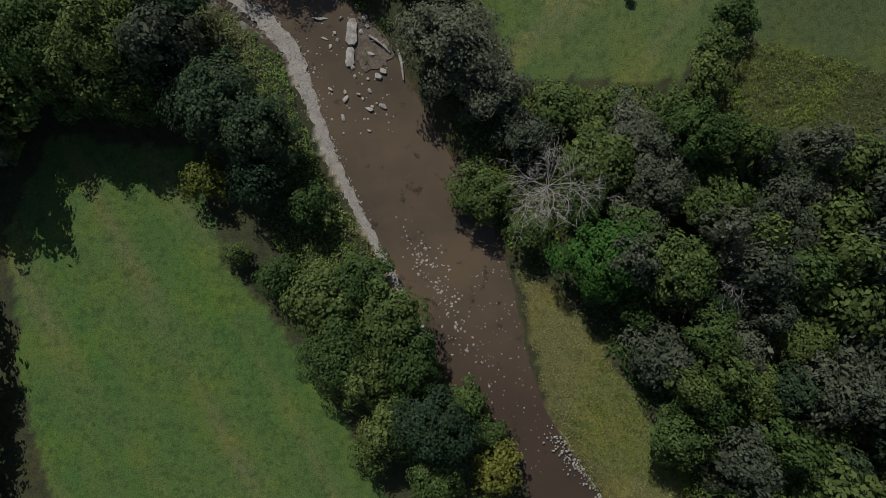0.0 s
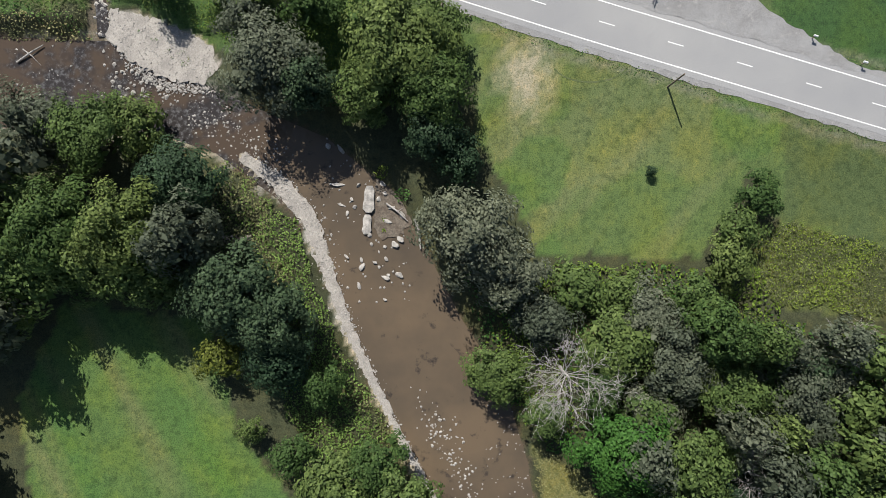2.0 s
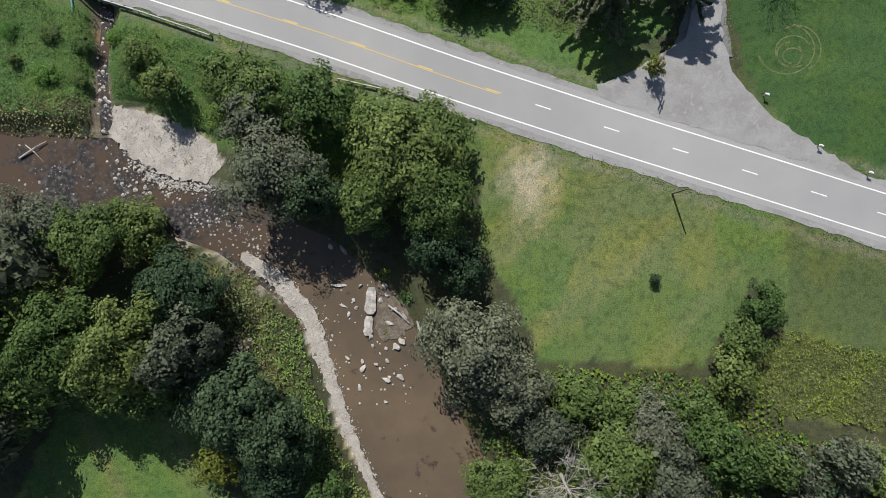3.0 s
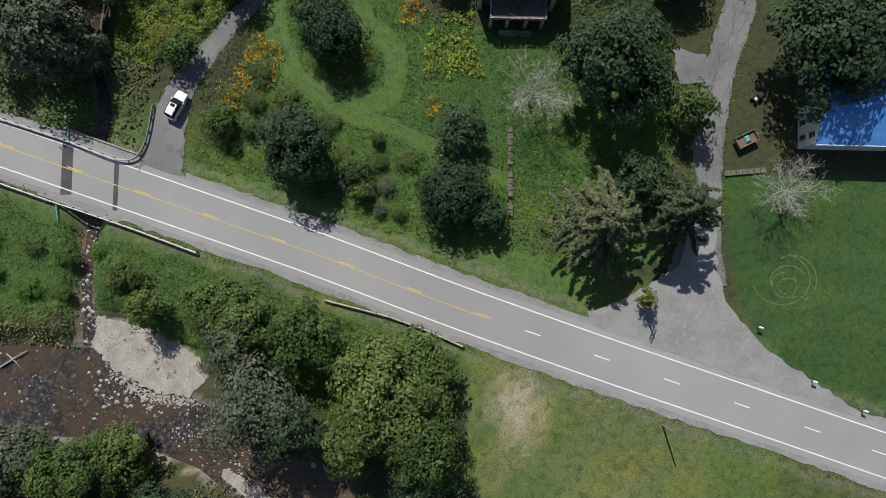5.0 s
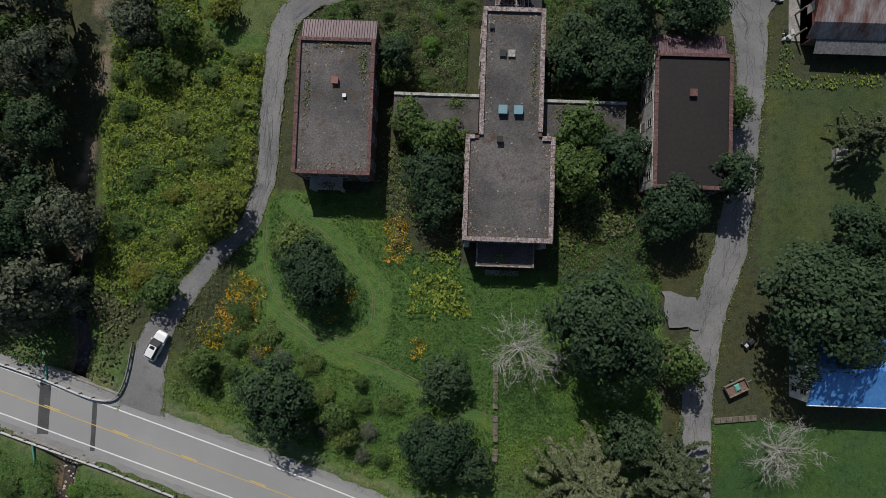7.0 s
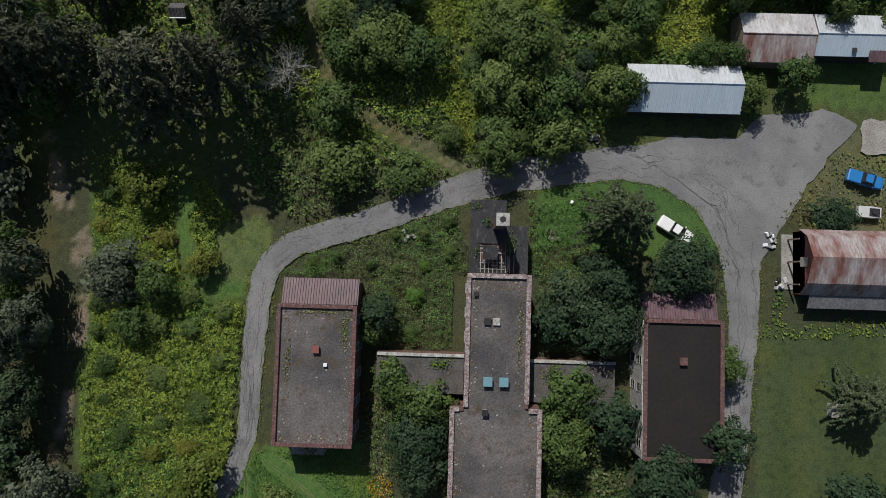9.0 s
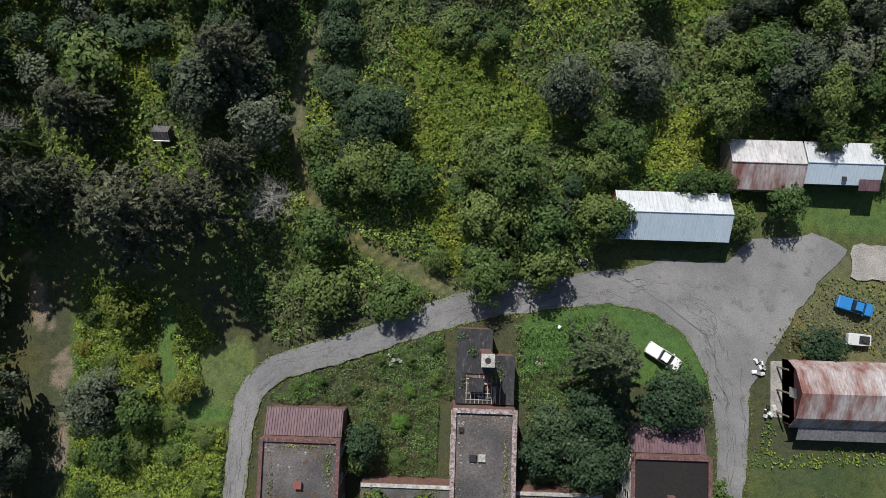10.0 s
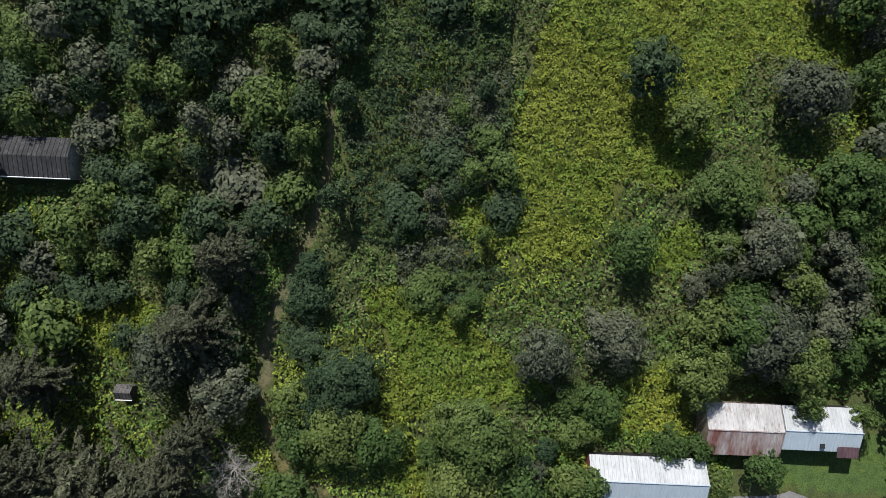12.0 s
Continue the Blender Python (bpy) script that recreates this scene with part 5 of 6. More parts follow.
for p in smooth(STRIP_WEST, 0.2, 3):
    for _ in range(8):
        x, y = p[0] + rng.normal() * (p[2] * 0.8 + 0.15) + 0.2, p[1] + rng.normal() * (p[2] * 0.6 + 0.1)
        spots.append((x, y, max(ground_z(x, y), -2.5) + 0.05, 0.05 + 0.16 * rng.rand() ** 2.5))
for _ in range(2600):
    x, y = rng.uniform(-64, -43), rng.uniform(-62.5, -49.5)
    if inside(BAR, np.array(x), np.array(y)):
        spots.append((x, y, -2.16, 0.04 + 0.16 * rng.rand() ** 3))
for p in along([(-63, -53), (-60, -58.5), (-55, -62), (-48, -62.4), (-44.4, -61.2)], 0.1):
    for _ in range(5):
        spots.append((p[0] + rng.normal() * 0.6, p[1] + rng.normal() * 0.6, -2.42, 0.06 + 0.2 * rng.rand() ** 2))
for _ in range(260):
    u = rng.rand()
    spots.append((-50 + 14 * u + rng.normal() * 1.6, -66.2 - 8 * u + rng.normal() * 1.6, -2.5, 0.06 + 0.2 * rng.rand() ** 2))
for p in smooth(CREEK[:4], 0.25, 2):
    for _ in range(2):
        spots.append((p[0] + rng.normal() * 0.8, p[1] + rng.normal() * 0.3, -2.25, 0.06 + 0.4 * rng.rand() ** 2))
for _ in range(240):
    s = rng.uniform(0, 1)
    spots.append((7 + 8 * s + rng.normal() * 0.9, -144 - 10 * s + rng.normal(), -2.1, rng.uniform(0.08, 0.25)))
pebbles("bank_gravel", "pale washed gravel along the river banks", spots, 2)
wst = smooth(STRIP_WEST, 0.7, 4)
tagged(part("gravel_strip", ribbon("gravel_strip", wst, lambda x, y: max(min(ground_z(x, y), -1.85), -2.42) + 0.05, PALE_GRAVEL, -wst[:, 2] * (0.75 + 0.35 * waves(wst[:, 0] * 2, wst[:, 1] * 2, 0.6, 5)) - 0.1, wst[:, 2] * (0.75 + 0.35 * waves(wst[:, 0] * 2, wst[:, 1] * 2, 0.7, 6)) + 0.2, 0.5, 9), PALE_GRAVEL), "pale gravel edge along the river", "gravel", kind="structure")
tagged(part("gravel_bar", sheet(BAR, -2.17, 0.5, 0.4, 3), PALE_GRAVEL), "pale gravel bar beside the stream mouth", "gravel bar", kind="structure")
for a, b, r in (((-15.6, -83.2, -2.1), (-14.9, -88.0, -2.2), 0.26), ((-78.4, -57.9, -2.3), (-74.2, -55.2, -2.2), 0.16), ((-77.5, -55.8, -2.3), (-74.6, -58.4, -2.25), 0.1), ((-20.2, -80.8, -2.0), (-16.9, -83.6, -2.1), 0.16)):
    mid = [(p + q) / 2 + 0.12 for p, q in zip(a, b)]
    s = Shape().tube([a, mid, b], [r, r * 0.85, r * 0.45], 7)
    s.tube([mid, (mid[0] + 0.8, mid[1] + 0.5, mid[2] + 0.2)], [r * 0.4, r * 0.15], 5)
    tagged(part("driftwood_log", s, DEAD_WOOD), "bleached driftwood log stranded in the river", "log")


# ---- school ----
def window(parent, m, w=1.3, h=1.7):
    """A sash window: frame, sill and pane on a wall; m has y pointing out of the wall."""
    f = Shape()
    for lo, hi in (((-w / 2, -0.05, 0), (-w / 2 + 0.09, 0.05, h)), ((w / 2 - 0.09, -0.05, 0), (w / 2, 0.05, h)), ((-w / 2 + 0.09, -0.05, h - 0.09), (w / 2 - 0.09, 0.05, h)), ((-w / 2 + 0.09, -0.05, h / 2 - 0.04), (w / 2 - 0.09, 0.05, h / 2 + 0.04))):
        f.box(lo, hi, m=m)
    fr = part("window", f, PALE_WALL, parent, "white weathered window frame")
    part("pane", Shape().box((-w / 2 + 0.05, -0.06, 0.02), (w / 2 - 0.05, 0.02, h - 0.02), m=m), GLASS, fr)
    part("sill", Shape().box((-w / 2 - 0.08, -0.05, -0.12), (w / 2 + 0.08, 0.14, -0.003), m=m), CONCRETE, fr)


def parapet(parent, outline, deck, top, mat, width=0.5):
    """Coping stones laid end to end round a roof, on a low wall."""
    rnd = random.Random(len(outline) + int(outline[0][0]))
    n = len(outline)
    for i in range(n):
        a, b = Vector(outline[i]), Vector(outline[(i + 1) % n])
        w = (b - a)
        L = w.length
        w.normalize()
        inn = Vector((-w.y, w.x))
        ang = math.degrees(math.atan2(w.y, w.x))
        count = max(1, round(L / 1.25))
        step = L / count
        for k in range(count):
            c = a + w * (k * step)
            off = 0.0 if k else width
            s = Shape().box((0.008 + off, -0.06, 0), (step - 0.008, width, 0.13 + rnd.uniform(-0.012, 0.012)), 0.025, pose(c.x, c.y, top - 0.13, 0, 0, ang))
            part("coping_stone", s, mat, parent)
        part("parapet", Shape().box((0.02, 0.05, deck), (L - width * 0.9, width - 0.1, top - 0.132), m=pose(a.x, a.y, 0, 0, 0, ang)), BRICK_WALL, parent)


def ribbed(lo, hi, z_lo, z_hi, pitch=0.4, along_x=True):
    """A sheet-metal slope from (x0, y0, z_lo) to (x1, y1, z_hi) with upstanding ribs."""
    (x0, y0), (x1, y1) = lo, hi
    n = max(1, int(abs(x1 - x0) / pitch))
    sect = [(x0, 0.0)]
    for k in range(n):
        x = x0 + (x1 - x0) * (k + 0.5) / n
        sect += [(x - 0.05, 0.0), (x, 0.07), (x + 0.05, 0.0)]
    sect += [(x1, 0.0), (x1, -0.06), (x0, -0.06)]
    m = len(sect)
    vs = [(x, y0, z_lo + h) for x, h in sect] + [(x, y1, z_hi + h) for x, h in sect]
    fs = [(k, (k + 1) % m, m + (k + 1) % m, m + k) for k in range(m)] + [tuple(reversed(range(m))), tuple(range(m, 2 * m))]
    return Shape().put(vs, fs)


def school_wing(x0, x1, y0, y1, top, deck_mat, coping, label, west_wall):
    ob = thing("school_wing", pose(0, 0, 0), label, "school building", "school buildings")
    g = -0.6
    part("wall", Shape().box((x0 + 0.08, y0 + 0.08, g), (x1 - 0.08, y1 - 0.08, top - 0.5)), BRICK_WALL, ob)
    if west_wall is not None:
        part("west_wall", Shape().box((x0 - 0.05, y0 + 0.1, g), (x0 + 0.07, y1 - 0.1, top - 0.6)), west_wall, ob, "peeling white painted wall")
    part("roof", Shape().box((x0 + 0.3, y0 + 0.3, top - 0.497), (x1 - 0.3, y1 - 0.3, top - 0.38)), deck_mat, ob)
    parapet(ob, [(x0, y0), (x1, y0), (x1, y1), (x0, y1)], top - 0.5, top, coping)
    rear = part("rear_porch", Shape().box((x0 + 0.2, y1 + 0.02, g), (x1 - 0.2, y1 + 3.2, 2.9)), BRICK_WALL, ob, "lean-to at the rear under maroon metal")
    part("metal_roof", ribbed((x0 + 0.1, y1 + 3.7), (x1 - 0.1, y1 + 0.02), 3.3, 4.3, 0.38), RED_METAL, rear)
    for k in range(4):
        x = x0 + (x1 - x0) * (k + 0.5) / 4
        for z in (0.4, 3.2):
            window(ob, pose(x, y0 + 0.06, z, 0, 0, 180))
    for k in range(5):
        y = y0 + (y1 - y0) * (k + 0.5) / 5
        for z in (0.4, 3.2):
            window(ob, pose(x0 - 0.06 if west_wall else x0 + 0.06, y, z, 0, 0, 90))
            window(ob, pose(x1 - 0.06, y, z, 0, 0, -90))
    cx = (x0 + x1) / 2 - 1.2
    can = part("entrance_canopy", Shape().box((cx - 2.4, y0 - 1.9, 2.7), (cx + 2.4, y0 + 0.05, 3.0), 0.04), CONCRETE, ob, "flat concrete entrance canopy")
    for s in (-2.1, 2.1):
        part("column", Shape().box((cx + s - 0.2, y0 - 1.8, -0.6), (cx + s + 0.2, y0 - 1.4, 2.697)), PALE_WALL, can)
    return ob


WEST_WING = school_wing(-30.8, -19.7, 8.6, 28.2, 5.85, ROOF_TAR, RED_COPING, "flat-roofed brick school wing with stained grey roof", None)
EAST_WING = school_wing(20.4, 31.4, 8.2, 27.6, 5.85, DARK_TAR, RED_COPING, "flat-roofed brick school wing with a blackened roof", PALE_WALL)


def roof_vent(x, y, z, w, mat, label, h=0.5, hole=False):
    ob = thing("roof_vent", pose(x, y, z), label, "roof vent", "roof vents")
    part("curb", Shape().box((-w / 2, -w / 2, 0), (w / 2, w / 2, h), 0.03), mat, ob)
    part("cap", Shape().box((-w / 2 - 0.08, -w / 2 - 0.08, h), (w / 2 + 0.08, w / 2 + 0.08, h + 0.08), 0.02), DARK if hole else mat, ob)


# roof fittings
roof_vent(-25.2, 22.0, 5.47, 0.85, RED_PAINT, "square red metal vent on the flat roof")
roof_vent(25.8, 21.9, 5.47, 0.9, RED_COPING, "square faded red vent on the dark roof")
roof_vent(-23.8, 19.9, 5.47, 0.35, WHITE_PAINT, "small white pipe vent on the flat roof", 0.3)
for x in (-1.2, 1.0):
    roof_vent(x, 18.4, 5.92, 1.1, TEAL, "blue-green skylight box on the tar roof", 0.7)
roof_vent(-1.4, 26.6, 5.92, 0.8, CONCRETE, "open roof hatch with a dark hole", 0.3, True)
roof_vent(-0.15, 26.6, 5.92, 0.85, PALE_WALL, "pale closed roof hatch on the tar roof", 0.25)
roof_vent(-3.1, 30.4, 5.92, 0.5, CONCRETE, "small masonry flue on the tar roof", 0.4, True)
roof_vent(-1.5, 14.2, 5.92, 0.7, CONCRETE, "double masonry flue on the tar roof", 0.7, True)


def build_main_block():
    ob = thing("school_main_block", pose(0, 0, 0), "two-storey brick school block with flaking white parapet", "school building", "school buildings")
    top, g = 6.3, -0.6
    plan = [(-6.25, -0.2), (6.35, -0.2), (6.35, 14.8), (4.5, 14.8), (4.5, 33.2), (-4.4, 33.2), (-4.4, 14.8), (-6.25, 14.8)]
    inner = [(-6.15, -0.1), (6.25, -0.1), (6.25, 14.7), (4.4, 14.7), (4.4, 33.1), (-4.3, 33.1), (-4.3, 14.7), (-6.15, 14.7)]
    part("wall", Shape().extrude(inner, g, top - 0.5), BRICK_WALL, ob)
    part("roof", Shape().extrude([(x * 0.95, y + (0.25 if y < 0 else -0.25)) for x, y in inner], top - 0.497, top - 0.38), ROOF_TAR, ob)
    parapet(ob, plan, top - 0.5, top, COPING, 0.6)
    for k in range(6):
        x = -5.1 + 2.05 * k
        window(ob, pose(x, -0.12, 3.3, 0, 0, 180))
    for y in (2.5, 6, 9.5, 12.6):
        for z in (0.5, 3.3):
            window(ob, pose(-6.17, y, z, 0, 0, 90))
            window(ob, pose(6.27, y, z, 0, 0, -90))
    for y in (24, 27.5, 31):
        for z in (0.5, 3.3):
            window(ob, pose(-4.32, y, z, 0, 0, 90))
            window(ob, pose(4.42, y, z, 0, 0, -90))
    porch = part("entrance_porch", Shape().box((-4.0, -3.5, 2.75), (4.2, -0.15, 3.05), 0.05), ROOF_TAR, ob, "flat-roofed entrance porch on white posts")
    part("porch_edge", Shape().box((-4.15, -3.75, 2.7), (4.35, -3.5, 3.2), 0.03), COPING, porch)
    for side in (-4.12, 4.1):
        part("porch_edge", Shape().box((side, -3.5, 2.7), (side + 0.22, -0.15, 3.2), 0.03), COPING, porch)
    for x in (-3.9, -1.4, 1.4, 3.9):
        part("post", Shape().box((x - 0.22, -3.7, -0.7), (x + 0.22, -3.3, 2.695)), PALE_WALL, porch, "white painted porch post")
    for k in range(3):
        part("step", Shape().box((-2.5 - 0.0 * k, -4.6 - 0.4 * k, -0.7), (2.5, -4.2 - 0.4 * k, 0.1 - 0.17 * k)), CONCRETE, ob)
    for x in (-5.6, 5.3):
        part("corner_pilaster", Shape().box((x - 0.35, -0.9, g), (x + 0.35, -0.12, 5.2), 0.03), PALE_WALL, ob)


GREY_SLATS = surface("grey_slats", (0.24, 0.235, 0.24), (0.15, 0.145, 0.15), 5.0, 1.0, 0.9)


def build_annex():
    ob = thing("boiler_annex", pose(0, 0, 0), "low brick annex with a black half-collapsed roof", "annex building", "school buildings")
    part("wall", Shape().extrude([(-3.9, 33.3), (4.2, 33.3), (4.2, 40.1), (1.0, 40.1), (1.0, 43.8), (-3.9, 43.8)], -0.5, 3.4), BRICK_WALL, ob)
    deck = part("roof", Shape().box((-4.0, 37.6, 3.4), (1.1, 43.9, 3.62)), SHINGLE, ob, "black tar roof")
    part("side_roof", Shape().box((2.6, 33.32, 3.4), (4.35, 40.2, 3.56)), SHINGLE, deck)
    part("broken_roof", Shape().box((-4.0, 33.32, 3.38), (-2.6, 37.6, 3.58)), SHINGLE, deck)
    part("broken_roof", Shape().box((1.1, 35.2, 3.38), (2.6, 40.2, 3.58)), SHINGLE, deck)
    part("hole", Shape().box((-2.6, 33.32, 3.3), (2.6, 35.2, 3.41)), DARK, deck, "dark hole where the roof has fallen in")
    for k in range(9):
        x = -2.5 + 0.6 * k
        part("joist", Shape().box((x, 33.4, 3.45), (x + 0.09, 37.4 - 0.25 * (k % 3), 3.6)), DEAD_WOOD, deck, "exposed grey roof joist")
    r = random.Random(8)
    for k in range(26):
        x, y, w = r.uniform(-2.5, 2.2), r.uniform(34.2, 37.2), r.uniform(0.25, 0.7)
        part("board", Shape().box((-w, -0.09, 0), (w, 0.09, 0.03), m=pose(x, y, 3.66 + 0.012 * k / 3, r.uniform(-4, 4), r.uniform(-4, 4), r.choice((0, 90)) + r.uniform(-14, 14))), r.choice((DEAD_WOOD, SHINGLE, GREY_SLATS)), deck)
    for y in (33.9, 34.8, 36.2):
        part("batten", Shape().box((-2.6, y, 3.605), (1.0, y + 0.08, 3.65)), DEAD_WOOD, deck)
    part("loose_sheet", Shape().box((-2.2, 35.4, 3.66), (-0.2, 37.4, 3.7), m=pose(0, 0, 0, 2, 0, 0)), SHINGLE, deck, "loose dark roof sheet")


def build_chimney():
    ob = thing("chimney", pose(0.0, 40.4, 3.6), "tall square red brick chimney with a pale cap", "chimney")
    part("stack", Shape().box((-0.75, -0.75, -0.1), (0.75, 0.75, 6.7)), BRICK_WALL, ob)
    cap = part("cap", Shape().box((-0.88, -0.88, 6.7), (0.88, 0.88, 7.0), 0.05), PALE_WALL, ob, "pale concrete chimney cap")
    n = 14
    part("flue", Shape().extrude([(0.42 * math.cos(2 * math.pi * k / n), 0.42 * math.sin(2 * math.pi * k / n)) for k in range(n)], 6.9, 7.012), DARK, cap, "dark round flue opening")


def build_links():
    for x0, x1, y0, y1, name in ((-17.0, -6.3, 15.8, 21.5, "west"), (6.4, 17.3, 15.0, 21.1, "east")):
        ob = thing("school_link", pose(0, 0, 0), "low roofless-looking link building with a white parapet", "link building", "school links")
        xa, xb = (x0, x1) if name == "east" else (x0, -4.4)
        if name == "east":
            xa = 4.52
        part("wall", Shape().box((xa, y0, -0.5), (xb, y1, 2.7)), BRICK_WALL, ob)
        part("roof", Shape().box((xa + 0.05, y0 + 0.05, 2.7), (xb - 0.05, y1 - 0.4, 2.8)), surface("gravel_roof_" + name, (0.13, 0.125, 0.125), (0.08, 0.075, 0.07), 4.0, 0.5, 0.95), ob)
        n = 8
        for k in range(n):
            s = (xb - xa) / n
            part("coping_stone", Shape().box((xa + k * s + 0.01, y1 - 0.4, 2.7), (xa + (k + 1) * s - 0.01, y1 + 0.05, 3.1), 0.03), PALE_WALL, ob)


build_main_block()
build_annex()
build_chimney()
build_links()


# ---- sheds, barn and houses ----
def gable_shed(name, label, x0, x1, ys, zs, base, mat_n, mat_s, wall_mat, end_mat, pitch=0.5):
    """A shed whose ridge runs along x: ys and zs give the north eave, ridge and south eave. A DARK wall_mat paints the
    shade of an open inside.
    """
    ob = thing(name, pose(0, 0, 0), label, "shed", "metal sheds")
    (yn, yr, ysth), (zn, zr, zs_) = ys, zs
    # solid block; in DARK it stands in for a shaded open interior
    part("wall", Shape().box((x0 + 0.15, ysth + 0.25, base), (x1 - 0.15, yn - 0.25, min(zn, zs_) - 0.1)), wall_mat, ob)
    for x, t in ((x0 + 0.05, 0.1), (x1 - 0.15, 0.1)):
        part("gable", Shape().put([(x, yn - 0.2, base), (x, ysth + 0.2, base), (x, ysth + 0.2, zs_ - 0.08), (x, yr, zr - 0.08), (x, yn - 0.2, zn - 0.08),
                                   (x + t, yn - 0.2, base), (x + t, ysth + 0.2, base), (x + t, ysth + 0.2, zs_ - 0.08), (x + t, yr, zr - 0.08), (x + t, yn - 0.2, zn - 0.08)],
                                  [(0, 1, 2, 3, 4), (9, 8, 7, 6, 5), (0, 5, 6, 1), (1, 6, 7, 2), (2, 7, 8, 3), (3, 8, 9, 4), (4, 9, 5, 0)]), end_mat, ob)
    n = max(2, round((x1 - x0) / 3.2))
    for k in range(n):
        a, b = x0 + (x1 - x0) * k / n + 0.01, x0 + (x1 - x0) * (k + 1) / n - 0.01
        dz = 0.008 * (k % 2)
        part("roof_panel", ribbed((a, yn), (b, yr), zn + dz, zr + dz, pitch), mat_n, ob)
        part("roof_panel", ribbed((a, ysth), (b, yr), zs_ + dz, zr + dz, pitch), mat_s, ob)
    part("ridge_cap", Shape().tube([(x0, yr, zr + 0.03), (x1, yr, zr + 0.03)], [0.1, 0.1], 6), mat_s, ob)
    return ob


# the two white-roofed sheds get DARK blocks as their shaded insides
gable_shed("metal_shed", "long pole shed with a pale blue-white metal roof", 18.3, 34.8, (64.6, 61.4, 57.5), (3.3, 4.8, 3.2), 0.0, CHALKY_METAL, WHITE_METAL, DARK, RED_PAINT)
gable_shed("metal_shed", "old shed with a streaky rusted metal roof", 34.6, 45.3, (72.6, 69.0, 65.3), (3.4, 4.6, 3.3), 0.3, STAINED_METAL, RUST_METAL, WOOD, WOOD)
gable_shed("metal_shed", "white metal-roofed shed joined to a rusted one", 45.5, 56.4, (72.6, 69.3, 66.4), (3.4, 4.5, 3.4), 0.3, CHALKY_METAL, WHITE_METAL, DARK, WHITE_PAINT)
roof_vent(51.0, 67.2, 3.78, 0.5, DARK, "dark square opening in the white shed roof", 0.08)
tagged(part("red_lean_to", ribbed((53.2, 65.6), (56.2, 67.2), 3.55, 3.9, 0.4), RED_METAL), "small red metal lean-to roof patch on the shed", "lean-to")


def build_barn():
    ob = thing("barn", pose(0, 0, 0), "weathered gambrel barn with a rusted metal roof", "barn")
    x0, x1 = 43.4, 64.0
    prof = [(41.0, 3.0), (39.9, 4.9), (36.9, 6.3), (33.2, 4.9), (31.5, 3.0)]
    part("wall", Shape().box((x0 + 0.9, 31.7, -0.2), (x1 - 0.2, 40.8, 2.9)), WOOD, ob)
    face = [(41.0 - 0.2, -0.2)] + [(y, z - 0.12) for y, z in prof] + [(31.7, -0.2)]
    n = len(face)
    g = Shape().put([(x0 + 0.9, y, z) for y, z in face] + [(x0 + 1.0, y, z) for y, z in face], [tuple(range(n)), tuple(reversed(range(n, 2 * n)))] + [(i, i + n, (i + 1) % n + n, (i + 1) % n) for i in range(n)])
    gable = part("gable", g, RED_PAINT, ob, "dark red boarded gable end")
    part("loft_door", Shape().box((x0 + 0.84, 35.6, 1.9), (x0 + 0.9, 37.0, 3.6)), PALE_WALL, gable)
    for k in range(6):
        a, b = x0 + (x1 - x0) * k / 6 + 0.01, x0 + (x1 - x0) * (k + 1) / 6 - 0.01
        for (ya, za), (yb, zb) in zip(prof, prof[1:]):
            if za <= zb:
                s = ribbed((a, ya), (b, yb), za, zb, 0.45)
            else:
                s = ribbed((a, yb), (b, ya), zb, za, 0.45)
            part("roof_panel", s, RUST_METAL, ob)
    part("skirt_roof", ribbed((x0 + 1.6, 29.6), (x1, 31.6), 2.2, 2.95, 0.5), surface("grey_metal_sheet", (0.2, 0.2, 0.21), (0.15, 0.15, 0.155), 3.0, 0.5, 0.6), ob, "grey lean-to roof along the barn")
    part("west_deck", Shape().box((x0 - 0.9, 32.2, -0.1), (x0 + 0.8, 40.4, 0.25), 0.03), CONCRETE, ob, "concrete loading apron")
    for y in (33, 36.3, 39.6):
        part("post", Shape().box((x0 - 0.1, y - 0.1, 0.252), (x0 + 0.1, y + 0.1, 3.1)), WOOD, ob)


def build_house(name, label, x0, x1, y0, yr, y1, eave, ridge, roof_mat, wall_mat=WHITE_PAINT, base=-0.3):
    ob = thing(name, pose(0, 0, 0), label, "house")
    part("wall", Shape().box((x0, y0 + 0.3, base), (x1, y1 - 0.3, eave - 0.05)), wall_mat, ob)
    for x in (x0, x1 - 0.12):
        part("gable", Shape().put([(x, y0 + 0.3, eave - 0.05), (x, yr, ridge - 0.12), (x, y1 - 0.3, eave - 0.05), (x + 0.12, y0 + 0.3, eave - 0.05), (x + 0.12, yr, ridge - 0.12), (x + 0.12, y1 - 0.3, eave - 0.05)],
                                  [(0, 2, 1), (3, 4, 5), (0, 1, 4, 3), (1, 2, 5, 4)]), wall_mat, ob)
    for k in range(5):
        a, b = x0 - 0.2 + (x1 - x0 + 0.4) * k / 5, x0 - 0.2 + (x1 - x0 + 0.4) * (k + 1) / 5
        part("roof_panel", ribbed((a, y0), (b - 0.01, yr), eave, ridge, 0.6), roof_mat, ob)
        part("roof_panel", ribbed((a, y1), (b - 0.01, yr), eave, ridge, 0.6), roof_mat, ob)
    part("gutter", Shape().tube([(x0 - 0.2, y0 - 0.05, eave - 0.02), (x1 + 0.2, y0 - 0.05, eave - 0.02)], [0.09, 0.09], 6), WHITE_PAINT, ob)
    for y in (y0 + 1.7, y0 + 4.0):
        for z in (base + 1.0, base + 3.2)[: 2 if eave - base > 3.5 else 0]:
            window(ob, pose(x0 - 0.04, y, z, 0, 0, 90), 0.85, 1.15)
    return ob


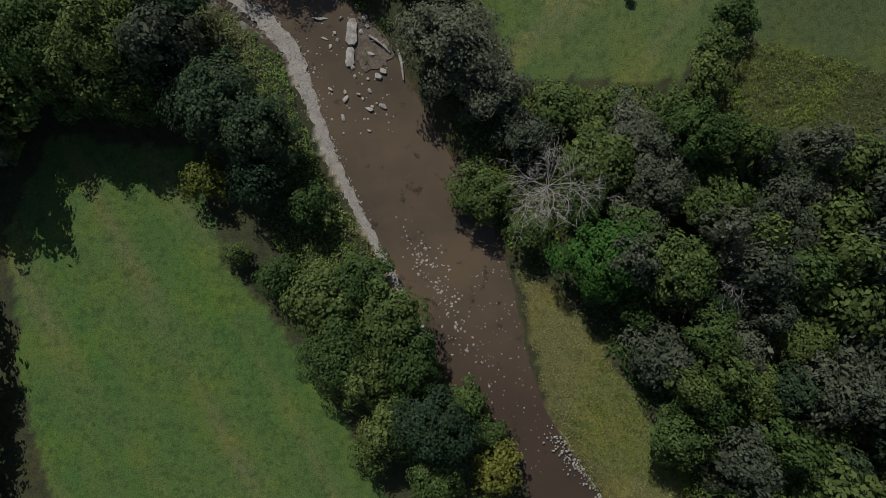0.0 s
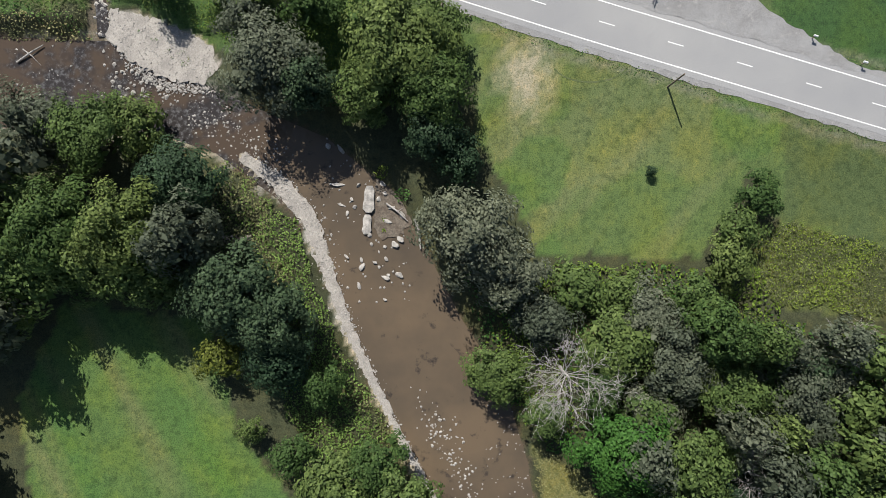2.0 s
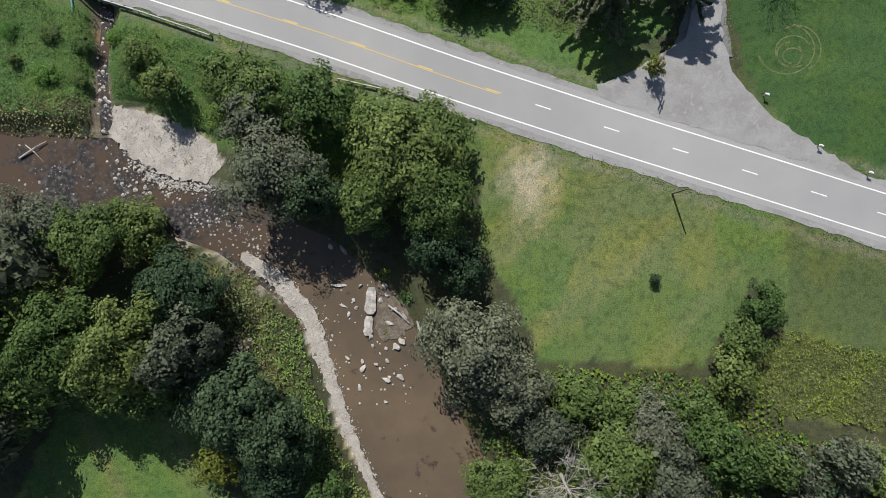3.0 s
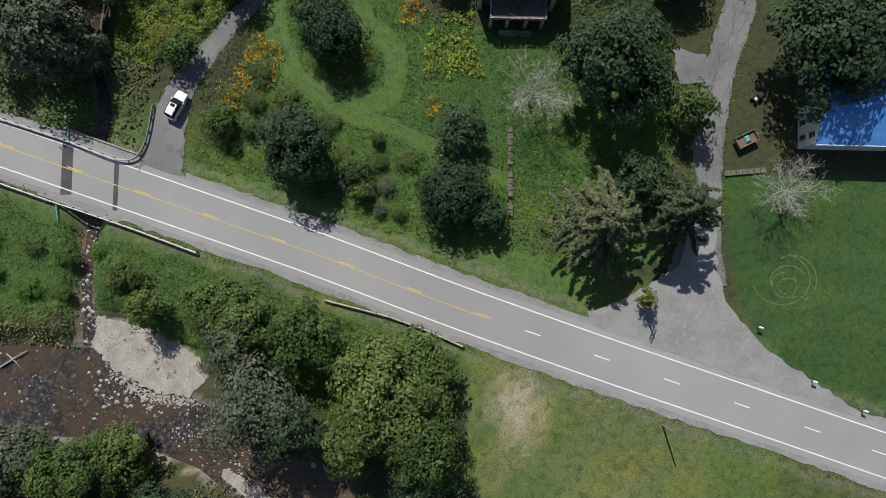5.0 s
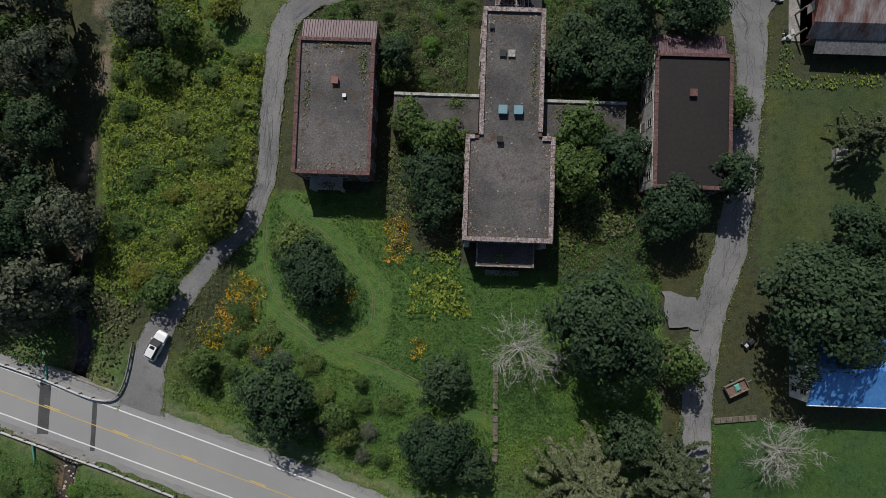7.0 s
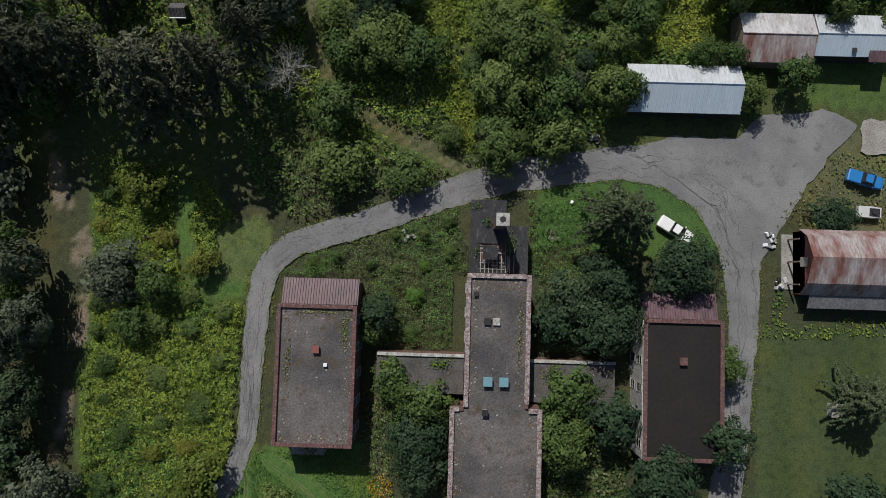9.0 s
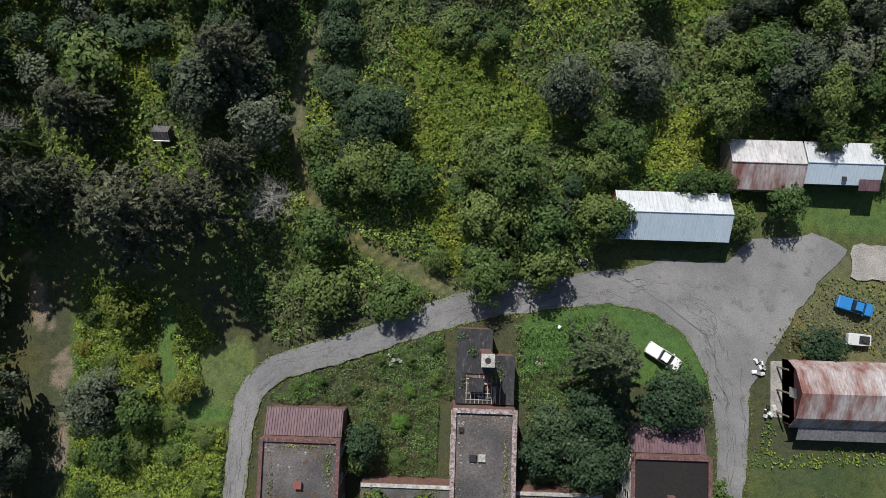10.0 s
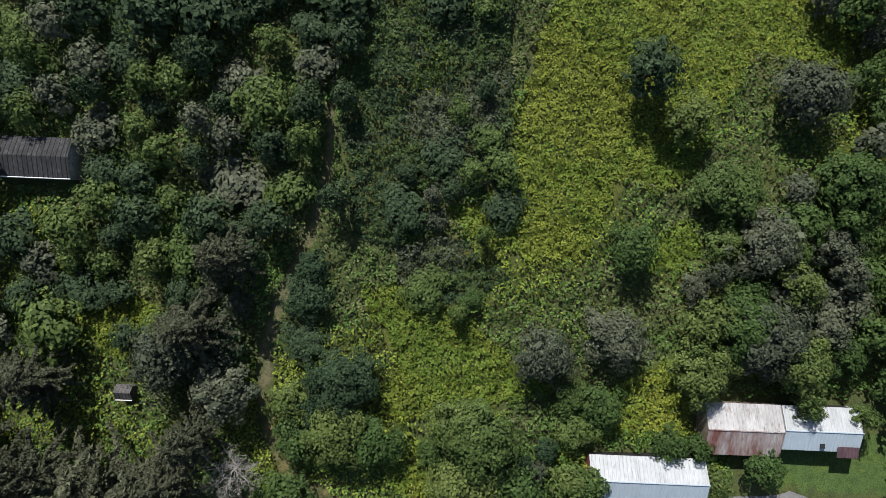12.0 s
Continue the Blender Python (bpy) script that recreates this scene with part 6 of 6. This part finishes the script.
build_barn()
build_house("blue_roofed_house", "white two-storey house with a bright blue roof", 43.3, 60.0, -21.7, -16.2, -10.6, 4.4, 6.6, BLUE_ROOF)
GREY_BOARDS = surface("grey_boards", (0.15, 0.14, 0.145), (0.1, 0.095, 0.095), 4.0, 0.8, 0.9)
hut = build_house("garden_hut", "tiny weathered grey hut lost in brush", -48.9, -46.9, 69.6, 70.7, 71.8, 3.9, 4.7, GREY_BOARDS, GREY_BOARDS, 1.8)
far = build_house("shingled_house", "house with a dark shingle roof in the woods", -64.2, -54.8, 100.0, 102.8, 105.6, 9.0, 9.9, SHINGLE, PALE_WALL, 5.0)
part("white_roof_edge", Shape().box((-65.6, 99.9, 9.2), (-64.45, 105.7, 9.4), 0.03), WHITE_PAINT, far, "white metal roof edge")
gh = thing("well_house", pose(50.1, 14.8, -0.1), "small pale pump house standing on the lawn", "pump house")
part("body", Shape().box((-0.75, -0.9, 0), (0.75, 0.9, 1.1)), PALE_WALL, gh)
part("lid", Shape().box((-0.85, -1.0, 1.1), (0.85, 1.0, 1.25), 0.05), CONCRETE, gh)


# ---- vehicles ----
def loft(sections):
    """A body lofted through cross-sections: (x, half width, z low, z high, inset at the top)."""
    s = Shape()
    vs, fs = [], []
    for x, w, z0, z1, i in sections:
        m = (z0 + z1) / 2
        vs += [(x, -w * 0.94, z0), (x, -w, m), (x, -w + i * 0.4, z1 - 0.06), (x, -w + i, z1), (x, w - i, z1), (x, w - i * 0.4, z1 - 0.06), (x, w, m), (x, w * 0.94, z0)]
    n = 8
    for k in range(len(sections) - 1):
        fs += [(k * n + j, k * n + (j + 1) % n, (k + 1) * n + (j + 1) % n, (k + 1) * n + j) for j in range(n)]
    fs += [tuple(range(n)), tuple(reversed(range(len(vs) - n, len(vs))))]
    fs = [tuple(reversed(f)) for f in fs]
    return s.put(vs, fs)


def wheels(ob, xs, half, r=0.36):
    for x in xs:
        for y in (-half, half):
            n = 14
            t = part("wheel", Shape().tube([(x, y - 0.11, r), (x, y + 0.11, r)], [r, r], n), RUBBER, ob)
            part("rim", Shape().tube([(x, y - 0.125, r), (x, y + 0.125, r)], [r * 0.6, r * 0.6], n), STEEL, t)


def suv(m, paint, label):
    ob = thing("car", m, label, "car", "parked vehicles")
    part("body", loft([(-2.3, 0.78, 0.45, 0.95, 0.1), (-2.15, 0.9, 0.3, 1.08, 0.12), (-1.0, 0.94, 0.28, 1.12, 0.12), (0.9, 0.94, 0.28, 1.1, 0.12), (1.9, 0.9, 0.3, 1.0, 0.16), (2.25, 0.78, 0.4, 0.85, 0.2)]), paint, ob)
    cabin = part("cabin", loft([(-2.05, 0.82, 1.0, 1.2, 0.15), (-1.75, 0.82, 1.0, 1.66, 0.22), (0.1, 0.82, 1.0, 1.72, 0.22), (0.95, 0.84, 1.0, 1.12, 0.15)]), GLASS, ob, "dark tinted car windows")
    part("roof", loft([(-1.72, 0.62, 1.66, 1.73, 0.06), (-0.8, 0.66, 1.7, 1.79, 0.06), (0.08, 0.62, 1.7, 1.76, 0.06)]), paint, cabin)
    part("sunroof", Shape().box((-0.45, -0.36, 1.775), (0.0, 0.36, 1.80)), GLASS, cabin)
    for y in (-0.66, 0.66):
        part("roof_rail", Shape().tube([(-1.6, y, 1.78), (-0.8, y, 1.83), (0.0, y, 1.79)], [0.025] * 3, 5), DARK, cabin)
        part("headlight", Shape().box((2.1, y - 0.14, 0.68), (2.24, y + 0.14, 0.84), 0.02), SILVER, ob)
        part("tail_light", Shape().box((-2.32, y - 0.1, 0.75), (-2.24, y + 0.1, 1.0), 0.02), RED_PAINT, ob)
        part("mirror", Shape().box((0.62, y * 1.53 - 0.09, 1.02), (0.78, y * 1.53 + 0.09, 1.16), 0.03), paint, ob)
    wheels(ob, (-1.4, 1.4), 0.84)
    return ob


def pickup(m, paint, label, cover):
    ob = thing("pickup_truck", m, label, "pickup truck", "parked vehicles")
    part("body", loft([(-2.75, 0.86, 0.5, 1.0, 0.06), (-2.6, 0.95, 0.4, 1.1, 0.08), (0.9, 0.96, 0.38, 1.12, 0.1), (2.2, 0.94, 0.4, 1.08, 0.16), (2.65, 0.84, 0.45, 0.92, 0.2)]), paint, ob)
    part("bed" if cover is DARK else "bed_cover", Shape().box((-2.5, -0.76, 1.09), (-0.75, 0.76, 1.13)), cover, ob, "load bed" if cover is DARK else "white bed cover")
    cabin = part("cabin", loft([(-0.75, 0.84, 1.05, 1.55, 0.18), (-0.55, 0.84, 1.05, 1.76, 0.2), (0.55, 0.84, 1.05, 1.78, 0.2), (1.3, 0.86, 1.05, 1.16, 0.14)]), GLASS, ob, "dark cab windows")
    part("roof", loft([(-0.55, 0.64, 1.76, 1.82, 0.05), (0.52, 0.64, 1.78, 1.83, 0.05)]), paint, cabin)
    for y in (-0.7, 0.7):
        part("headlight", Shape().box((2.5, y - 0.15, 0.7), (2.66, y + 0.13, 0.88), 0.02), SILVER, ob)
        part("tail_light", Shape().box((-2.78, y - 0.1, 0.7), (-2.7, y + 0.1, 1.0), 0.02), RED_PAINT, ob)
        part("mirror", Shape().box((0.95, y * 1.5 - 0.1, 1.1), (1.1, y * 1.5 + 0.1, 1.28), 0.03), paint, ob)
    wheels(ob, (-1.75, 1.75), 0.86, 0.39)
    return ob


suv(pose(-51.2, -17.2, 0.0, 0, 0, 64), WHITE_PAINT, "white sport utility car parked on the driveway")
pickup(pose(26.5, 40.6, 0.02, 0, 0, -31), WHITE_PAINT, "white pickup truck with a covered bed on grass", WHITE_PAINT)
pickup(pose(54.6, 48.9, 0.0, 0, 0, -15), BLUE_PAINT, "bright blue pickup truck parked among weeds", BLUE_PAINT)
jeep = thing("stripped_truck", pose(55.2, 44.0, 0.0, 0, 0, -3), "silver stripped truck with an open engine bay", "truck wreck")
part("body", loft([(-1.7, 0.8, 0.4, 0.9, 0.1), (-1.5, 0.9, 0.35, 1.0, 0.1), (0.2, 0.9, 0.35, 1.05, 0.1), (1.6, 0.82, 0.4, 0.95, 0.15)]), SILVER, jeep)
part("engine_bay", Shape().box((-0.2, -0.6, 1.0), (1.3, 0.6, 1.09)), DARK, jeep, "open dark engine bay")
part("spare_wheel", Shape().tube([(0.5, 0, 1.09), (0.5, 0, 1.25)], [0.36, 0.36], 14), RUBBER, jeep)
part("bumper", Shape().box((-1.95, -0.85, 0.45), (-1.7, 0.85, 0.75), 0.05), STEEL, jeep)
wheels(jeep, (-1.0, 1.1), 0.8)
trailer = thing("utility_trailer", pose(35.1, -20.3, 0.0, 0, 0, 27), "small wooden utility trailer loaded with green junk", "trailer")
part("bed", Shape().box((-1.6, -0.8, 0.55), (1.6, 0.8, 0.65)), surface("faded_floor", (0.24, 0.15, 0.12), (0.16, 0.11, 0.09), 5.0, 1.0, 0.9), trailer)
for lo, hi in (((-1.65, -0.9, 0.5), (1.65, -0.8, 1.05)), ((-1.65, 0.8, 0.5), (1.65, 0.9, 1.05)), ((-1.65, -0.8, 0.5), (-1.55, 0.8, 1.05)), ((1.55, -0.8, 0.5), (1.65, 0.8, 1.05))):
    part("side_board", Shape().box(lo, hi, 0.02), WOOD, trailer)
part("load", Shape().box((-0.3, -0.5, 0.652), (0.5, 0.5, 0.95), 0.15), GREEN_PAINT, trailer, "green tarpaulin load")
part("drawbar", Shape().tube([(1.6, 0, 0.5), (2.6, 0, 0.45)], [0.05, 0.05], 6), STEEL, trailer)
wheels(trailer, (0.0,), 1.02, 0.32)
mower = thing("riding_mower", pose(36.9, -13.8, 0.0, 0, 0, 40), "dark riding mower parked in tree shade", "mower")
part("hood", Shape().box((0.0, -0.35, 0.3), (0.9, 0.35, 0.85), 0.1), DARK, mower)
part("deck", Shape().box((-0.6, -0.55, 0.15), (0.5, 0.55, 0.298), 0.04), DARK, mower)
part("seat", Shape().box((-0.7, -0.25, 0.55), (-0.2, 0.25, 0.7), 0.05), SILVER, mower)
wheels(mower, (-0.6, 0.65), 0.45, 0.25)


# ---- road furniture ----
def guard_rail(points, label, mat=STEEL, z=0.0, rail_h=0.7):
    ob = thing("guard_rail", pose(0, 0, 0), label, "guard rail", "guard rails")
    pts = along(points, 2.0)
    for x, y in pts:
        part("post", Shape().box((x - 0.08, y - 0.08, -0.5), (x + 0.08, y + 0.08, z + rail_h - 0.02)), WOOD, ob)
    fine = smooth(points, 0.7, 2)
    way = np.gradient(fine, axis=0)
    way /= np.linalg.norm(way, axis=1)[:, None]
    sd = np.stack([-way[:, 1], way[:, 0]], 1)
    v, f = [], []
    for p, s in zip(fine, sd):
        for o, h in ((-0.06, 0.34), (0.1, 0.42), (-0.06, 0.52), (0.1, 0.62), (-0.06, 0.7)):
            v.append((p[0] + s[0] * (o - 0.14), p[1] + s[1] * (o - 0.14), z + h * rail_h / 0.7))
    f = [(k * 5 + j, k * 5 + j + 1, (k + 1) * 5 + j + 1, (k + 1) * 5 + j) for k in range(len(fine) - 1) for j in range(4)]
    part("rail", Shape().put(v, f), mat, ob, "corrugated steel beam")


guard_rail([(-120, -17.2), (-78.1, -29.4), (-69.3, -32.2), (-57.9, -35.7), (-47.4, -39.3)], "weathered steel guard rail on the bridge's edge")
guard_rail([(-120, -7.4), (-78.6, -19.5), (-68.9, -22.4), (-61.2, -25.2), (-58.6, -25.7), (-57.0, -25.1), (-56.0, -23.0), (-55.5, -20.5), (-55.1, -17.0)], "steel guard rail curving into the driveway")
guard_rail([(-27.9, -45.9), (-18.0, -48.2), (-12.0, -50.2), (-6.8, -52.4)], "old leaning wooden guard rail on the verge", DEAD_WOOD, 0.0, 0.6)
bridge = thing("road_bridge", pose(0, 0, 0), "short concrete road bridge over the creek", "bridge")
rl = along([(-70.5, -25.9), (-58.0, -30.0)], 1.0)
part("deck", ribbon("deck", rl, lambda x, y: 0.006, CONCRETE, -5.6, 5.4), CONCRETE, bridge)
for off, nm in ((-5.6, "fascia"), (5.25, "fascia")):
    a, b = Vector((-70.5, -25.9, 0)), Vector((-58.0, -30.0, 0))
    w = (b - a).normalized()
    s = Vector((-w.y, w.x, 0))
    p, q = a + s * off, a + s * (off + 0.3)
    part(nm, Shape().box((0, off, -0.9), ((b - a).length, off + 0.3, 0.18), 0.03, pose(a.x, a.y, 0, 0, 0, math.degrees(math.atan2(w.y, w.x)))), CONCRETE, bridge)
for x, y0, y1 in ((-69.2, -37.0, -32.6), (-68.6, -23.2, -18.6)):
    bend = 0.9
    s = Shape().tube([(x, y0, -0.6), (x + 0.25, (y0 + y1) / 2, 0.0), (x + (0.1 if y0 < -30 else 0.9), y1, 0.35)] if y0 < -30 else [(x + 0.9, y0, 0.35), (x + 0.6, (y0 + y1) / 2, 0.1), (x - 0.4, y1, -0.3)], [0.14] * 3, 7)
    tagged(part("wing_pipe", s, GREEN_PAINT), "green painted pipe beside the bridge", "pipe")


def utility_pole(x, y, h, turn, arms, label):
    z = ground_z(x, y)
    ob = thing("utility_pole", pose(x, y, z, 0, 0, turn), label, "utility pole", "utility poles")
    part("pole", Shape().tube([(0, 0, -0.5), (0, 0, h)], [0.16, 0.11], 9), WOOD, ob)
    for k in range(arms):
        a = part("crossarm", Shape().box((-1.1, -0.06, h - 0.35 - 0.6 * k), (1.1, 0.06, h - 0.22 - 0.6 * k)), WOOD, ob)
        for i in (-1.0, -0.5, 0.5, 1.0):
            part("insulator", Shape().tube([(i, 0, h - 0.22 - 0.6 * k), (i, 0, h - 0.05 - 0.6 * k)], [0.05, 0.03], 6), PALE_WALL, a)
    return ob


utility_pole(23.3, -63.5, 6.2, 70, 0, "bare grey wooden pole on the mown lawn")
utility_pole(-41.1, -43.8, 6.0, 70, 1, "wooden utility pole beside the road")
utility_pole(19.8, -44.8, 6.4, 70, 2, "wooden utility pole with two crossarms by the driveway")
utility_pole(-11.1, -52.8, 6.4, 70, 2, "wooden utility pole with two crossarms on the verge")
for x, y in ((45.4, -56.3), (52.8, -60.4), (37.4, -48.5)):
    ob = thing("mailbox", pose(x, y, ground_z(x, y), 0, 0, -18), "small white mailbox on a wooden post", "mailbox", "mailboxes")
    part("post", Shape().box((-0.06, -0.06, -0.2), (0.06, 0.06, 1.0)), WOOD, ob)
    part("box", Shape().tube([(-0.3, 0, 1.12), (0.3, 0, 1.12)], [0.16, 0.16], 10), WHITE_PAINT, ob)

# ---- old paths and clutter ----
MUDDY = surface("muddy_concrete", (0.22, 0.19, 0.15), (0.14, 0.125, 0.09), 4.0, 1.2, 0.95)
path = thing("stone_path", pose(0, 0, 0), "broken concrete footpath slabs in the grass", "footpath", kind="structure")
rnd = random.Random(3)
for k in range(14):
    y = -19.5 - 0.98 * k
    if k in (6, 11):
        continue
    part("slab", Shape().box((-0.38, -0.44, -0.25), (0.38, 0.44, 0.06), 0.03, pose(-0.45 + 0.02 * k + rnd.uniform(-0.06, 0.06), y, 0.1, rnd.uniform(-2, 2), rnd.uniform(-2, 2), rnd.uniform(-5, 5))), MUDDY, path)
walkway = thing("garden_walk", pose(0, 0, 0), "pale paving slabs crossing the lawn", "footpath", kind="structure")
for k in range(7):
    part("slab", Shape().box((-0.42, -0.4, -0.2), (0.42, 0.4, 0.06), 0.03, pose(32.6 + 0.9 * k, -25.4 + 0.1 * k, 0.1, 0, 0, 6 + rnd.uniform(-3, 3))), MUDDY, walkway)


def junk(x, y, n, spread, label, mats, seed):
    r = random.Random(seed)
    ob = thing("junk_pile", pose(x, y, ground_z(x, y)), label, "junk pile", "junk piles")
    for k in range(n):
        w, d, h = r.uniform(0.25, 0.8), r.uniform(0.2, 0.6), r.uniform(0.1, 0.45)
        part("scrap", Shape().box((-w / 2, -d / 2, -0.15), (w / 2, d / 2, h), 0.04, pose(r.gauss(0, spread), r.gauss(0, spread), r.uniform(0.1, 0.25), r.uniform(-15, 15), r.uniform(-15, 15), r.uniform(0, 180))), r.choice(mats), ob)


junk(41.1, 39.4, 9, 0.6, "heap of white and grey scrap beside the barn", [WHITE_PAINT, SILVER, STEEL], 1)
junk(42.2, 33.1, 6, 0.5, "loose white scrap beside the barn apron", [WHITE_PAINT, DARK, SILVER], 2)
junk(14.8, 54.6, 7, 0.8, "grey scrap metal at the driveway's edge", [STEEL, SILVER, DARK], 3)
junk(11.1, 44.5, 2, 0.3, "discarded white appliance on the grass", [WHITE_PAINT], 4)
junk(8.1, 39.2, 6, 0.6, "pale rubble and rags in weeds", [PALE_WALL, CONCRETE, WOOD], 5)
junk(-50.4, 36.2, 10, 0.9, "heap of old red brick and white debris", [BRICK_WALL, BRICK_WALL, WHITE_PAINT], 6)
junk(-13.3, 38.0, 7, 0.9, "pale rubble scattered in rough grass", [CONCRETE, PALE_WALL], 7)
ruts = thing("wheel_ruts", pose(0, 0, 0), "faint pale wheel ruts pressed into the mown grass track", "wheel ruts", kind="structure")
rut_turf = surface("pressed_turf", (0.17, 0.175, 0.08), (0.1, 0.15, 0.045), 3.0, 0.7, 0.95, grit=0.6)
for way in (LOOP, SPUR):
    line = smooth([(x, y) for x, y, w in way], 0.6, 5)
    for off in (-0.75, 0.6, 0.95):
        part("rut", ribbon("rut", line, lambda x, y: ground_z(x, y) + 0.05, rut_turf, off - 0.04, off + 0.04, 0.06, int(off * 10) + 20), rut_turf, ruts)
ring = thing("tyre_marks", pose(0, 0, 0), "pale circular tyre marks worn into the lawn", "tyre marks", kind="structure")
turf = surface("worn_turf", (0.16, 0.18, 0.08), (0.09, 0.13, 0.04), 4.0, 1.0, 0.95)
for cx, cy, r, a0, a1, squash in ((42.0, -41.6, 2.7, 0.4, 5.2, 0.9), (41.4, -42.1, 1.9, 1.5, 7.0, 1.0), (41.9, -42.3, 1.5, 0.0, 4.6, 0.8), (40.9, -41.2, 4.3, 3.4, 7.6, 0.9), (42.6, -41.2, 3.6, 5.2, 8.4, 1.0), (11.6, -59.3, 6.0, 3.5, 5.9, 0.55)):
    pts = np.array([(cx + r * math.cos(a), cy + r * math.sin(a) * squash) for a in np.linspace(a0, a1, 60)])
    part("mark", ribbon("mark", pts, lambda x, y: ground_z(x, y) + 0.03, turf, -0.08, 0.08, 0.08, 5), turf, ring)


# ---- growth on the roofs ----
def roof_weeds(x, y, z, rx, ry, n, kinds, seed, tall=0.5, label="green weeds rooted in the flat roof"):
    """A ragged clump of leaves growing on a roof."""
    rng = np.random.RandomState(seed)
    d = rng.normal(size=(n, 2)) * [rx * 0.5, ry * 0.5]
    up = tall * np.exp(-(d[:, 0] / rx) ** 2 - (d[:, 1] / ry) ** 2) * rng.uniform(0.2, 1.0, n) + 0.05
    p = np.stack([x + d[:, 0], y + d[:, 1], z + up], 1)
    me = leaf_mesh("roof_weeds", leaf_sheet(p, rng.normal(size=(n, 3)) * 0.5 + [0, 0, 1], rng.uniform(0.07, 0.18, n), rng), LEAF[kinds[0]])
    for k in kinds[1:]:
        me.materials.append(LEAF[k])
    me.polygons.foreach_set("material_index", rng.randint(0, len(kinds), n).astype(np.int32))
    tagged(new("roof_weeds", me), label, "weeds", kind="stuff")


for k, (x, y, z, rx, ry, n, kinds, tall) in enumerate((
    (1.9, 37.6, 3.58, 0.9, 1.6, 190, ("olive", "weed"), 0.8), (-1.6, 40.6, 3.63, 0.7, 0.8, 70, ("olive", "weed"), 0.5), (-3.2, 43.0, 3.63, 0.8, 0.7, 60, ("weed", "olive"), 0.3),
    (-3.0, 36.4, 3.6, 0.7, 1.1, 60, ("olive", "d"), 0.3), (8.6, 18.6, 2.82, 1.6, 1.6, 230, ("weed", "olive", "vine"), 0.6), (14.6, 17.0, 2.82, 1.8, 1.2, 170, ("olive", "weed"), 0.5),
    (-15.2, 20.0, 2.82, 1.5, 1.0, 190, ("vine", "weed"), 0.7), (-8.0, 20.2, 2.82, 1.6, 0.8, 150, ("vine", "weed"), 0.6), (-12.0, 16.8, 2.82, 2.4, 0.9, 150, ("weed", "olive"), 0.5),
    (-0.6, -2.4, 3.07, 1.2, 0.9, 110, ("weed", "olive"), 0.5), (-29.2, 21.0, 5.48, 0.5, 4.5, 120, ("olive", "dry"), 0.12), (-21.3, 24.5, 5.48, 0.6, 3.0, 150, ("olive", "dry", "weed"), 0.15),
    (-25.0, 27.2, 5.48, 3.6, 0.4, 110, ("olive", "dry"), 0.12), (3.2, 25.0, 5.93, 0.4, 5.0, 130, ("olive", "dry"), 0.12), (-26.0, 7.2, 3.02, 1.4, 0.7, 90, ("weed", "olive"), 0.4))):
    roof_weeds(x, y, z, rx, ry, n, kinds, 210 + k, tall)


# ---- roof litter ----
def litter(name, label, rects, count, mat, seed):
    """Moss, grit and flakes gathered on the flat roofs."""
    r = np.random.RandomState(seed)
    s = Shape()
    for x0, x1, y0, y1, z in rects:
        for _ in range(count):
            x, y = r.uniform(x0, x1), r.uniform(y0, y1)
            w, a = 0.04 + 0.2 * r.rand() ** 2.5, r.uniform(0, 3.14)
            c_, s_ = math.cos(a) * w, math.sin(a) * w
            s.put([(x - c_, y - s_, z), (x + s_ * 0.6, y - c_ * 0.6, z), (x + c_, y + s_, z), (x - s_ * 0.6, y + c_ * 0.6, z), (x, y, z + 0.06)], [(0, 1, 4), (1, 2, 4), (2, 3, 4), (3, 0, 4)])
    tagged(part(name, s, mat), label, "roof litter", kind="stuff")


MOSS = surface("dry_moss", (0.14, 0.1, 0.06), (0.2, 0.15, 0.09), 4.0, 1.0, 0.95)
FLAKE = surface("pale_flakes", (0.42, 0.4, 0.38), (0.3, 0.28, 0.26), 4.0, 1.0, 0.9)
z1, z2 = 5.48, 5.93
edges = [(-30.2, -29.0, 9.2, 27.6, z1), (-21.4, -20.2, 9.2, 27.6, z1), (-30, -20.4, 26.0, 27.6, z1), (-30, -20.4, 9.2, 10.4, z1), (-5.6, -4.4, 0.5, 14.2, z2), (4.5, 5.7, 0.5, 14.2, z2), (2.6, 3.8, 15, 32.5, z2), (-3.7, -2.8, 15, 32.5, z2), (-3, 3, 31, 32.5, z2), (-5.5, 5.5, 0.5, 2.0, z2)]
litter("roof_moss", "brown moss and grit along the flat roof's edges", edges, 170, MOSS, 1)
litter("roof_flakes", "pale paint flakes and chips on the roofs", edges + [(-30, -20.4, 10, 27, z1), (-5, 5, 1, 14, z2), (-3.6, 3.8, 15, 32, z2), (5, 17, 15.5, 20.5, 2.81)], 40, FLAKE, 2)
litter("link_roof_litter", "dark litter covering the low link roofs", [(4.8, 17, 15.3, 20.6, 2.81), (-16.8, -4.6, 16, 21, 2.81)], 320, MOSS, 3)
